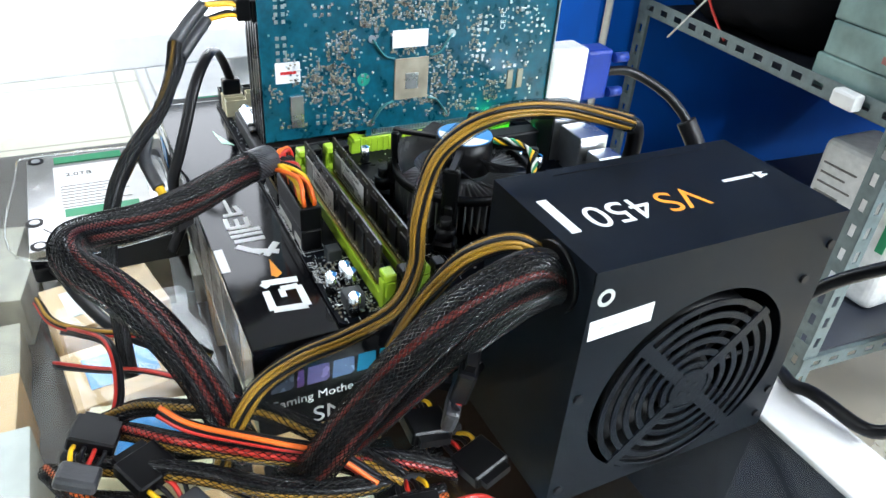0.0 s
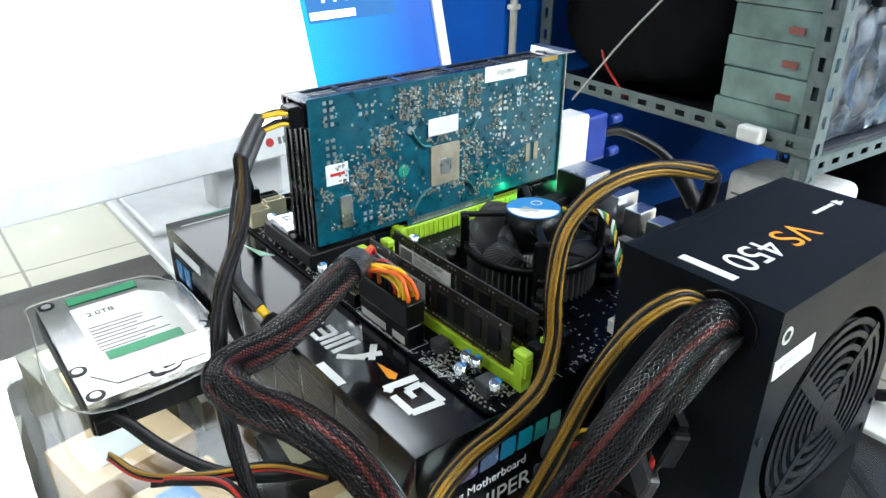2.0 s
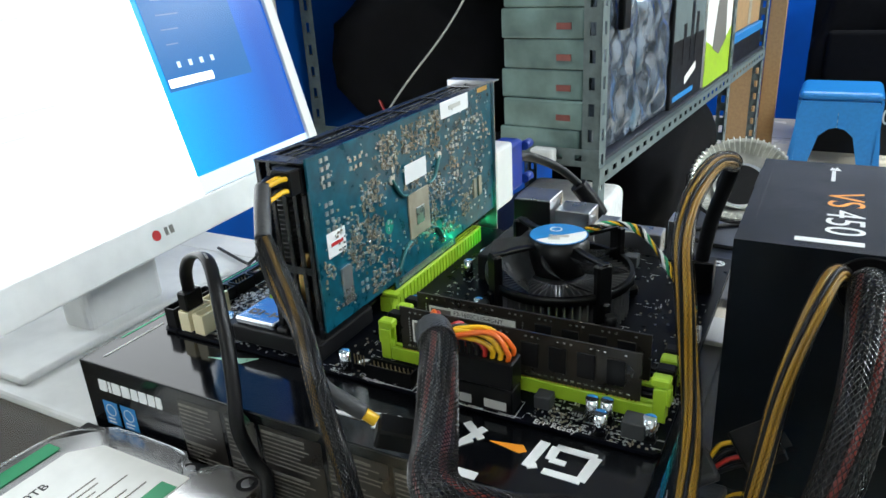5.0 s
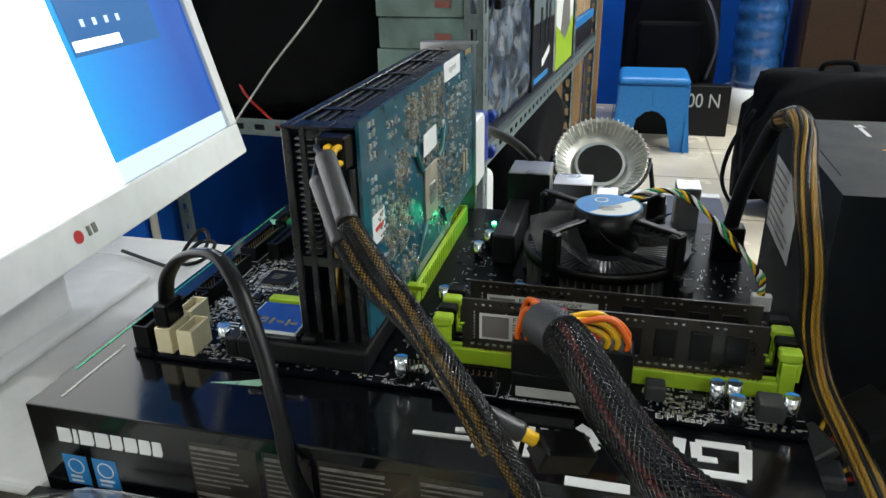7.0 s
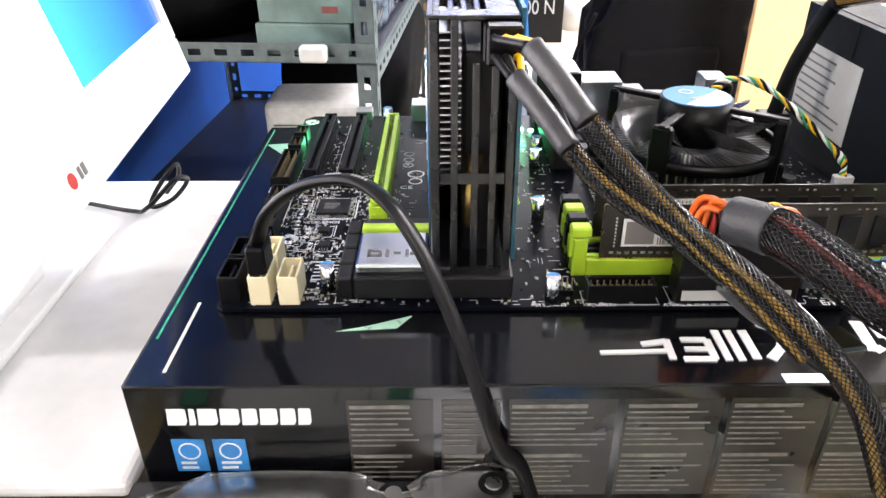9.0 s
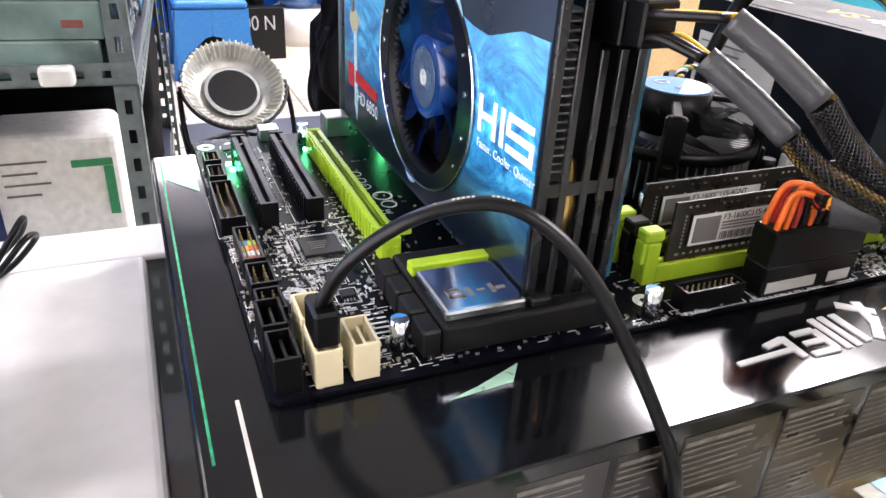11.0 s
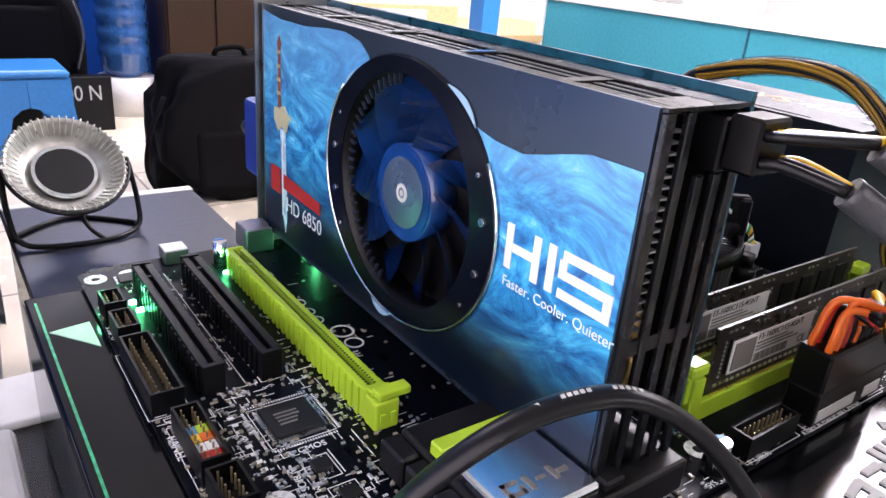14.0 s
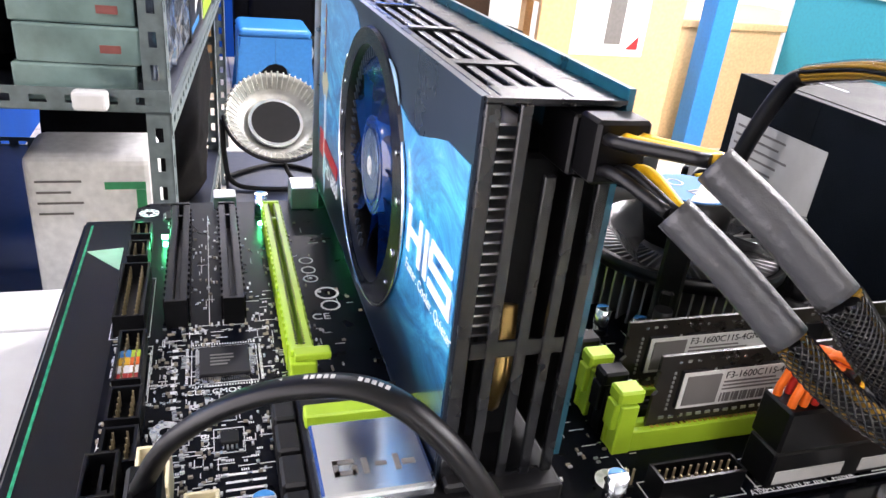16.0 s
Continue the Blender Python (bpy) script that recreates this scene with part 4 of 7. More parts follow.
for s, x, y, size, turn in (("PANEL", -0.1625, 0.0735, 0.0042, -90), ("LPT", -0.1608, 0.0835, 0.0036, -90), ("CLR_CMOS", -0.1385, 0.0475, 0.0034, 0), ("B_BIOS", -0.137, 0.0425, 0.0034, -90), ("M_BIOS", -0.134, 0.032, 0.0034, -90), ("F_USB30", -0.009, -0.0275, 0.0032, 0), ("PCB MADE IN CHINA", 0.028, -0.0277, 0.0036, 0), ("ErP Ready", 0.0885, -0.0275, 0.0052, 0), ("SYS_FAN3", -0.031, -0.0275, 0.003, 0), ("ATX", 0.0225, -0.0277, 0.003, 0), ("SPDIF_O", -0.1635, 0.1515, 0.003, -90), ("CE", -0.093, 0.088, 0.006, 0), ("F_USB2", -0.1625, 0.0275, 0.003, -90), ("F_USB1", -0.1625, 0.009, 0.003, -90), ("Ultra Durable", 0.012, 0.093, 0.006, -90)):
    words("board_lettering", s, size, on_top(x, y, Z0, turn), SILK, mobo, T)

# 24-pin power socket
soc = part("power_socket", box((0.0275, -0.0265, Z0), (0.0775, -0.0145, Z0 + 0.0135), 0.0006, 1), PLASTIC, mobo, "black power socket")
part("socket_label", slab(0.026, 0.0048, on_front(0.0295, -0.0265, Z0 + 0.002)), LABEL_GREY, soc)
part("socket_label", slab(0.012, 0.0048, on_front(0.0625, -0.0265, Z0 + 0.002)), LABEL_GREY, soc)

# rear ports


def port_block(x0, x1, y0, z1, mat=STEEL, holes=()):
    p = part("rear_port", box((x0, y0, Z0), (x1, 0.2115, z1), 0.0006, 1), mat, mobo, "shiny steel port shell")
    for k, (a, b, lo, hi) in enumerate(holes):
        part("port_opening", box((a, 0.2116, lo), (b, 0.2121, hi)), PLASTIC, p)


port_block(-0.0075, 0.0205, 0.183, 0.1045, STEEL, [(-0.005, 0.0018, 0.071, 0.084), (0.0055, 0.0185, 0.07, 0.098)])
part("port_shield", box((-0.0078, 0.1815, Z0), (0.0208, 0.1828, 0.1035)), CHIP, mobo)
port_block(0.0228, 0.0492, 0.187, 0.0965, STEEL, [(0.026, 0.046, 0.07, 0.092)])
port_block(0.052, 0.067, 0.192, 0.088, STEEL)
port_block(0.0705, 0.1, 0.195, 0.0835, STEEL, [(0.073, 0.098, 0.07, 0.08)])
port_block(0.105, 0.121, 0.192, 0.0965, STEEL)
port_block(-0.090, -0.076, 0.196, 0.0785, STEEL)
part("rear_port", box((-0.128, 0.198, Z0), (-0.117, 0.2085, 0.0735), 0.0005, 1), STEEL, mobo, "small steel rear port")
for x, y, z in ((-0.1075, 0.178, Z0), (-0.151, 0.166, Z0), (-0.15, 0.158, Z0), (-0.062, 0.175, Z0), (-0.066, 0.183, Z0), (-0.018, 0.178, Z0), (-0.012, 0.176, Z0)):
    part("led", box((x, y, z), (x + 0.0026, y + 0.0016, z + 0.0014)), LED_GREEN, mobo, "lit green LED")

for at in ((-0.1058, 0.183, 0.0745), (-0.149, 0.164, 0.0740), (-0.160, 0.178, 0.0760), (-0.062, 0.178, 0.0735), (-0.016, 0.174, 0.0745)):
    lamp = bpy.data.lights.new("led_light", "POINT")
    lamp.energy, lamp.color, lamp.shadow_soft_size = 0.010, (0.03, 1.0, 0.35), 0.002
    new("led_light", lamp).location = at

# ---- graphics card ----
gpu = thing("graphics_card", "two-slot graphics card with a blue smoke sticker and teal board", "graphics card")
GX, GB = -0.041, -0.0394
part("circuit_board", prism([(-0.0165, 0.083), (0.058, 0.083), (0.058, 0.0745), (0.143, 0.0745), (0.143, 0.083), (0.213, 0.083), (0.213, 0.1845), (-0.0165, 0.1845)], Matrix.Translation((GX, 0, 0)) @ pose(0, 0, 0, 90, 0, 90), 0.0016), TEAL_PCB, gpu)
# shroud as separate walls
SX = -0.0745
FY, FZ = 0.0865, 0.1303


def plate_with_hole(x0, x1, y0, y1, z0, z1, cy, cz, r, n=72):
    """An upright plate across x with a round hole through it."""
    bm = bmesh.new()
    angles = sorted([2 * math.pi * k / n for k in range(n)] + [math.atan2(z - cz, y - cy) % (2 * math.pi) for y in (y0, y1) for z in (z0, z1)])
    hole, edge = [], []
    for a in angles:
        c, q = math.cos(a), math.sin(a)
        reach = min((((y1 - cy) if c > 0 else (cy - y0)) / abs(c)) if abs(c) > 1e-6 else 9, (((z1 - cz) if q > 0 else (cz - z0)) / abs(q)) if abs(q) > 1e-6 else 9)
        hole.append((cy + r * c, cz + r * q))
        edge.append((cy + reach * c, cz + reach * q))
    rings = [[bm.verts.new((x, *p)) for p in ps] for ps, x in ((hole, x0), (edge, x0), (edge, x1), (hole, x1))]
    for i in range(4):
        a, b = rings[i], rings[(i + 1) % 4]
        for k in range(len(angles)):
            m = (k + 1) % len(angles)
            bm.faces.new((a[k], a[m], b[m], b[k]))
    bmesh.ops.recalc_face_normals(bm, faces=bm.faces)
    return bm


part("shroud", plate_with_hole(SX, SX + 0.002, -0.0155, 0.211, 0.074, 0.182, FY, FZ, 0.0425), GREY_METAL, gpu, "grey metallic shroud face")
# Bright metal that imitates ceiling highlights on the dark cross ribs.
RIB_GLINT = material("rib_glint_chrome", (0.55, 0.56, 0.58), 0.16, 1.0, vary=0.1)
top = bmesh.new()
add_box(top, (SX + 0.0021, -0.0155, 0.1800), (SX + 0.0045, 0.211, 0.1820), 0.0003, 1)
add_box(top, (GX - 0.012, -0.0155, 0.1800), (GX - 0.0004, 0.211, 0.1820), 0.0003, 1)
add_box(top, (SX + 0.0046, -0.0155, 0.18), (GX - 0.0121, -0.006, 0.182), 0.0003, 1)
for k in range(5):
    y = 0.017 + k * 0.047
    add_box(top, (SX + 0.0046, y, 0.1795), (GX - 0.0121, y + 0.005, 0.1818))
for x in (SX + 0.0085, SX + 0.0135, SX + 0.0185):
    add_box(top, (x - 0.0013, -0.0061, 0.1775), (x + 0.0013, 0.211, 0.1814), 0.0006, 2)
part("top_grille", top, SHROUD, gpu, "black slotted top of the shroud")
# Highlights on the cross ribs, laid on as thin bright pieces.
for k in range(4):
    for x in (SX + 0.005, SX + 0.0101, SX + 0.0151):
        part("rib_glint", box((x, 0.0645 + k * 0.047, 0.1819), (x + 0.0046, 0.0672 + k * 0.047, 0.1822)), RIB_GLINT, gpu)
end = bmesh.new()
for x, w in ((SX + 0.0006, 0.0035), (SX + 0.0085, 0.0028), (SX + 0.0165, 0.0028), (SX + 0.0235, 0.0028), (GX - 0.0035, 0.003)):
    add_box(end, (x, -0.0175, 0.0745), (x + w, -0.0157, 0.165 if x > SX + 0.012 else 0.181), 0.0003, 1)
for z in (0.0747, 0.1175):
    add_box(end, (SX + 0.0045, -0.0168, z), (GX - 0.004, -0.0158, z + 0.0045))
add_box(end, (SX + 0.0006, -0.0175, 0.1812), (GX - 0.0005, -0.0156, 0.1822))
part("end_grille", end, SHROUD, gpu, "black barred end of the shroud")
part("bottom_wall", box((SX + 0.0021, -0.0155, 0.0742), (GX - 0.0045, 0.211, 0.0757)), SHROUD, gpu)
for k in range(20):
    part("cooling_fin", box((SX + 0.0045, -0.0135, 0.122 + k * 0.0028), (SX + 0.0125, 0.030, 0.1226 + k * 0.0028)), ALU, gpu)
part("cooler_core", box((SX + 0.013, 0.0, 0.0765), (GX - 0.004, 0.205, 0.165), 0.002), CHIP, gpu)
# Added black sheet covers the teal board, imitating shade behind the end bars.
part("shade_plate", box((GX - 0.0032, -0.0150, 0.0840), (GX - 0.0009, 0.2, 0.165)), CHIP, gpu)
part("heat_pipe", tube([(-0.058, -0.006, 0.095), (-0.058, -0.010, 0.11), (-0.056, -0.004, 0.125)], 0.003), GOLD, gpu)
# printed sticker with its wavy upper edge
wave = [(-0.2085, 0.1795), (-0.190, 0.1772), (-0.165, 0.1772), (-0.145, 0.1790), (-0.130, 0.1795), (-0.119, 0.1775), (-0.1125, 0.1735), (-0.111, 0.1700), (-0.118, 0.1665), (-0.122, 0.1655)]
wave += [(-FY + 0.0435 * math.cos(math.radians(a)), FZ + 0.0435 * math.sin(math.radians(a))) for a in range(134, 433, 6)]
wave += [(-0.0710, 0.1748), (-0.068, 0.1742), (-0.060, 0.1690), (-0.050, 0.1635), (-0.038, 0.1612), (-0.026, 0.1605), (-0.016, 0.1630), (-0.012, 0.1642), (-0.002, 0.1668), (0.0150, 0.1670)]
out = [(-0.2085, 0.0765)] + wave + [(0.0150, 0.0765)]
st = part("sticker", prism(out, on_left(SX - 0.0001, 0, 0), 0.0003), NEBULA, gpu, "glossy sticker with blue smoke print")
U = lambda y, z, dz=0.0005: on_left(SX - dz, y, z)
# sword: plain shapes
part("sword_grip", prism([(-0.0016, 0), (0.0016, 0), (0.0012, 0.026), (0.0022, 0.029), (0, 0.0325), (-0.0022, 0.029), (-0.0012, 0.026)], U(0.1905, 0.138), 0.0002), material("brown_print", (0.30, 0.07, 0.04), 0.4), st)
part("sword_guard", prism([(-0.009, -0.001), (-0.004, -0.006), (0, -0.003), (0.004, -0.006), (0.0095, 0.003), (0.006, 0.004), (0.003, 0.007), (-0.003, 0.005), (-0.0085, 0.0045)], U(0.188, 0.1335), 0.0002), material("pale_gold_print", (0.55, 0.48, 0.3), 0.4), st)
part("sword_blade", prism([(-0.0028, 0), (0.0028, 0), (0.0045, -0.042), (0.003, -0.049), (0.0005, -0.042)], U(0.187, 0.129), 0.0002), material("steel_blue_print", (0.42, 0.56, 0.68), 0.35, vary=0.4, scale=250), st)
part("red_block", slab(0.011, 0.0125, U(0.2005, 0.0975)), RED_PRINT, st)
part("red_block", prism([(0, 0), (0.038, -0.001), (0.038, 0.0045), (0, 0.007)], U(0.186, 0.1015), 0.0003), RED_PRINT, st)
words("model_number", "HD 6850", 0.0098, U(0.1835, 0.0915, 0.0004), WHITE, st, 0.0001)
for z in (0.1445, 0.1505, 0.1565, 0.1625):
    part("grip_band", slab(0.0036, 0.0014, U(0.1923, z, 0.0008)), material("pale_gold_band", (0.5, 0.4, 0.22), 0.4), st)
part("blade_ridge", prism([(-0.0005, 0.0), (0.0005, 0.0), (0.0004, 0.040), (-0.0004, 0.040)], U(0.1868, 0.088, 0.0008), 0.0001), WHITE, st)
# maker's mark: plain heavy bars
for y, z, w, h in ((0.0283, 0.1262, 0.0029, 0.0138), (0.0168, 0.1262, 0.0029, 0.0138), (0.0253, 0.1318, 0.0084, 0.0026), (0.0108, 0.1262, 0.003, 0.0138), (0.0052, 0.1373, 0.0175, 0.0027), (0.0062, 0.1318, 0.0195, 0.0027), (0.0058, 0.1262, 0.0190, 0.0027), (0.0062, 0.13455, 0.0029, 0.00265), (-0.0104, 0.12895, 0.0029, 0.0028)):
    part("mark_bar", box((0, 0, 0), (w, h, 0.0003), 0, 1, U(y, z, 0.0004)), WHITE, st)
words("slogan", "Faster. Cooler. Quieter", 0.0046, U(0.0283, 0.1205, 0.0004), WHITE, st, 0.0001)
# fan
fan = part("fan_well", ring((SX - 0.0012, FY, FZ), 0.0415, 0.0455, 0.0135, "x", 64), PLASTIC, gpu, "black fan surround")
part("well_floor", join(lambda b: add_cyl(b, (SX + 0.0118, FY, FZ), 0.0418, 0.0006, "x", 48)), CHIP, fan)
wing = bmesh.new()
loops = []
for ea, eb, x in ((0.0416, 0.0416, SX - 0.0015), (0.0535, 0.0468, SX - 0.0015), (0.0545, 0.0475, SX - 0.0003), (0.0416, 0.0416, SX - 0.0003)):
    loops.append([wing.verts.new((x, FY + ea * math.cos(2 * math.pi * k / 72), FZ + eb * math.sin(2 * math.pi * k / 72))) for k in range(72)])
for i in range(4):
    for k in range(72):
        f = wing.faces.new((loops[i][k], loops[i][(k + 1) % 72], loops[(i + 1) % 4][(k + 1) % 72], loops[(i + 1) % 4][k]))
bmesh.ops.recalc_face_normals(wing, faces=wing.faces)
w = part("fan_collar", wing, material("navy_gloss_plastic", (0.003, 0.004, 0.009), 0.2, vary=0.2, spec=0.25), fan, "dark oval collar round the fan")
for s in (-1, 1):
    for a in (-0.55, -0.25, 0.12, 0.42):
        part("collar_dot", join(lambda b: add_cyl(b, (SX - 0.002, FY - s * 0.0478 * math.cos(a), FZ + 0.0478 * math.sin(a)), 0.0013 if abs(a) < 0.3 else 0.0008, 0.0006, "x", 12)), MIRROR_ALU, w)
bm = bmesh.new()
add_tube(bm, [Vector((SX - 0.0012, FY + 0.0545 * math.cos(a), FZ + 0.0478 * math.sin(a))) for a in (math.radians(150 + 250 * k / 60) for k in range(61))], 0.0006, 6)
part("silver_rim", bm, MIRROR_ALU, fan, "thin silver rim")
for a0, a1, mat in ((0.5, 1.15, PALE_FOIL), (2.2, 2.7, LABEL_GREY), (4.3, 4.75, LABEL_GREY), (5.5, 6.0, PALE_FOIL)):
    seg = [(0.0458 * math.cos(a0 + (a1 - a0) * k / 12), 0.0458 * math.sin(a0 + (a1 - a0) * k / 12)) for k in range(13)]
    seg += [((0.0462 + 0.006 * math.sin(math.pi * k / 12)) * math.cos(a1 - (a1 - a0) * k / 12), (0.0462 + 0.006 * math.sin(math.pi * k / 12)) * math.sin(a1 - (a1 - a0) * k / 12)) for k in range(13)]
    part("printed_rim", prism(seg, on_left(SX - 0.0006, FY, FZ), 0.0003), material("silver_blue_print", (0.25, 0.42, 0.55), 0.35), st)
RX = SX + 0.0058
rotor = part("rotor", join(lambda b: add_cyl(b, (RX - 0.0048, FY, FZ), 0.0175, 0.0105, "x", 40), lambda b: ring((RX - 0.0052, FY, FZ), 0.0145, 0.0165, 0.0004, "x", 40, b)), FAN_BLUE, fan, "blue fan hub")
part("hub_label", join(lambda b: add_cyl(b, (RX - 0.0054, FY, FZ), 0.0128, 0.0005, "x", 40)), material("silver_blue_label", (0.14, 0.22, 0.34), 0.25, 0.7), rotor, "silver blue hub label")
part("hub_mark", ring((RX - 0.0057, FY, FZ), 0.002, 0.0034, 0.0003, "x", 24), LABEL_GREY, rotor)
part("hub_mark", join(lambda b: add_cyl(b, (RX - 0.0057, FY, FZ), 0.0012, 0.0003, "x", 16)), LABEL_GREY, rotor)
for k in range(11):
    bm = bmesh.new()
    a = 2 * math.pi * k / 11
    rows = []
    for i in range(6):
        r = 0.0172 + 0.0233 * i / 5
        rows.append([bm.verts.new((RX - 0.0042 + 0.0072 * j, FY + r * math.cos(a + 0.35 * i / 5 + 0.42 * j), FZ + r * math.sin(a + 0.35 * i / 5 + 0.42 * j))) for j in range(2)])
    for p, q in zip(rows, rows[1:]):
        f = bm.faces.new((p[0], p[1], q[1], q[0]))
        f.smooth = True
    bmesh.ops.solidify(bm, geom=bm.faces[:], thickness=0.0008)
    part("blade", bm, FAN_BLUE, rotor)
bm = bmesh.new()
for k in range(30):
    a = math.radians(100 + 150 * k / 29)
    add_box(bm, (-0.0012, 0.0375, -0.0004), (0.0, 0.0412, 0.0004), 0, 1, 0, Matrix.Translation((SX + 0.0022, FY, FZ)) @ pose(0, 0, 0, 180 - math.degrees(a) - 90 + 90, 0, 0))
tagged(part("well_ribs", bm, GREY_METAL, fan), kind="stuff")
# bracket, connectors
br = part("slot_bracket", box((-0.077, 0.2135, 0.058), (-0.037, 0.2145, 0.186)), STEEL, gpu, "steel slot bracket")
part("bracket_tab", box((-0.077, 0.2145, 0.185), (-0.037, 0.224, 0.186)), STEEL, br)
part("power_inlet", box((GX - 0.0135, -0.0195, 0.166), (GX - 0.0008, -0.004, 0.1795), 0.0006, 1), PLASTIC, gpu, "black power inlet")
# back side
part("barcode_sticker", slab(0.0425, 0.0115, on_right(GB, 0.130, 0.1735)), WHITE, gpu, "white sticker")
part("printed_lines", slab(0.018, 0.003, on_right(GB + 0.0003, 0.142, 0.178)), LABEL_GREY, gpu)
part("warranty_sticker", slab(0.0275, 0.0125, on_right(GB + 0.0012, 0.0765, 0.143)), WHITE, gpu, "white sticker")
part("inspection_sticker", slab(0.017, 0.0145, on_right(GB, -0.0072, 0.1248)), WHITE, gpu, "white inspection sticker")
part("sticker_print", slab(0.011, 0.002, on_right(GB + 0.0003, -0.004, 0.131)), RED_PRINT, gpu)
part("gold_edge", slab(0.017, 0.0035, on_right(GB, 0.189, 0.181)), GOLD, gpu)
part("processor_back", box((GB, 0.079, 0.104), (GB + 0.0012, 0.106, 0.135), 0.0004, 1), TAN_PART, gpu)
part("processor_core", box((GB + 0.0012, 0.0875, 0.112), (GB + 0.002, 0.0975, 0.124), 0.0003, 1), SOLDER, gpu)
for a in (0, 1, 2, 3):
    c, s = (1, -1, -1, 1)[a], (1, 1, -1, -1)[a]
    part("spring_arm", tube([(GB + 0.001, 0.0925 + c * 0.014, 0.1195 + s * 0.016), (GB + 0.0016, 0.0925 + c * 0.022, 0.1195 + s * 0.019), (GB + 0.001, 0.0925 + c * 0.031, 0.1195 + s * 0.031)], 0.0016, 6, 5, 0.5), material("bare_board_arm", (0.03, 0.16, 0.17), 0.4), gpu)
    part("screw", join(lambda b: add_cyl(b, (GB, 0.0925 + c * 0.031, 0.1195 + s * 0.031), 0.0028, 0.0014, "x", 14)), SOLDER, gpu)
part("test_pad", join(lambda b: add_cyl(b, (GB, 0.0555, 0.122), 0.0048, 0.0003, "x", 20)), material("green_pad", (0.01, 0.25, 0.18), 0.5), gpu)
rnd = random.Random(21)
bms = [bmesh.new() for _ in range(3)]
clusters = [(0.052, 0.158, 0.018, 0.022, 90), (0.076, 0.16, 0.018, 0.02, 80), (0.095, 0.163, 0.012, 0.018, 50), (0.113, 0.157, 0.013, 0.024, 80), (0.028, 0.137, 0.02, 0.02, 90), (0.012, 0.108, 0.013, 0.028, 80), (0.027, 0.105, 0.018, 0.03, 110), (0.108, 0.105, 0.02, 0.03, 90), (0.03, 0.086, 0.03, 0.014, 60), (0.13, 0.088, 0.02, 0.01, 30), (-0.013, 0.108, 0.008, 0.016, 20), (0.155, 0.095, 0.014, 0.016, 40), (0.07, 0.098, 0.045, 0.006, 50), (0.07, 0.136, 0.05, 0.006, 40), (0.135, 0.105, 0.012, 0.06, 70)]
clusters += [(0.045, 0.150, 0.085, 0.03, 110), (0.0, 0.100, 0.055, 0.05, 100), (0.102, 0.09, 0.03, 0.05, 60), (0.15, 0.10, 0.045, 0.065, 80)]
for y0, z0, w, h, n in clusters:
    for k in range(n):
        y, z = y0 + rnd.random() * w, z0 + rnd.random() * h
        a, b = (0.0016, 0.0009) if rnd.random() < 0.5 else (0.0009, 0.0016)
        a, b = a * rnd.uniform(0.7, 1.6), b * rnd.uniform(0.7, 1.6)
        add_box(bms[0 if rnd.random() < 0.62 else 1], (GB, y, z), (GB + 0.0009, y + a, z + b))
for k in range(190):
    y, z = rnd.uniform(-0.012, 0.208), rnd.uniform(0.088, 0.18)
    r = rnd.uniform(0.0005, 0.0011)
    add_box(bms[2], (GB, y, z), (GB + 0.0006, y + r * 2, z + r * 2))
for y0, z0, ny, nz in ((-0.006, 0.165, 2, 4), (-0.006, 0.14, 2, 4), (0.02, 0.168, 3, 2), (0.145, 0.15, 2, 3), (0.145, 0.13, 2, 3), (0.195, 0.15, 2, 2), (0.17, 0.12, 3, 1), (0.185, 0.16, 1, 4), (-0.006, 0.092, 3, 1), (0.02, 0.092, 2, 2)):
    for i in range(ny):
        for j in range(nz):
            add_box(bms[2], (GB, y0 + i * 0.0048, z0 + j * 0.0048), (GB + 0.0007, y0 + i * 0.0048 + 0.0024, z0 + j * 0.0048 + 0.0024))
for y in (0.175, 0.184):
    add_box(bms[0], (GB, y, 0.103), (GB + 0.0016, y + 0.0045, 0.118))
add_box(bms[1], (GB, 0.002, 0.092), (GB + 0.0014, 0.011, 0.115))
for k in range(60):
    y = 0.062 + k * 0.0013
    add_box(bms[2], (GB, y, 0.0785), (GB + 0.0002, y + 0.0007, 0.083))
for b, mt_, nm in zip(bms, (TAN_PART, SOLDER, SOLDER), ("ceramic_parts", "metal_parts", "solder_points")):
    tagged(part(nm, b, mt_, gpu), kind="stuff")
words("mark", "CE FC", 0.006, on_right(GB, 0.168, 0.150) @ pose(0, 0, 0, 0, 0, 90), SILK, gpu, 0.0001)
dvi = thing("display_adapter", "white plug with a blue display connector behind the graphics card", "connector")
part("plug", box((-0.062, 0.2147, 0.0785), (-0.037, 0.2505, 0.1300), 0.003, 2), WHITE_PLASTIC, dvi, "white plastic plug")
bl = part("cable_head", box((-0.060, 0.2507, 0.083), (-0.039, 0.2775, 0.126), 0.003, 2), material("cobalt_plastic", (0.004, 0.03, 0.26), 0.4), dvi, "cobalt blue cable head")
for z in (0.089, 0.119):
    part("thumb_screw", join(lambda b: add_cyl(b, (-0.0385, 0.2777, z), 0.0042, 0.013, "y", 14)), material("cobalt_knob", (0.004, 0.03, 0.24), 0.4), bl)
part("cord", tube([(-0.049, 0.277, 0.104), (-0.045, 0.31, 0.100), (-0.02, 0.345, 0.075), (0.01, 0.36, 0.03), (0.03, 0.36, -0.05), (0.04, 0.34, -0.3), (0.04, 0.33, FLOOR_Z)], 0.0042), RUBBER, dvi, "black cord")
part("ferrite", tube([(-0.012, 0.351, 0.064), (0.0, 0.357, 0.046), (0.008, 0.36, 0.032)], 0.0085, 12), RUBBER, dvi)

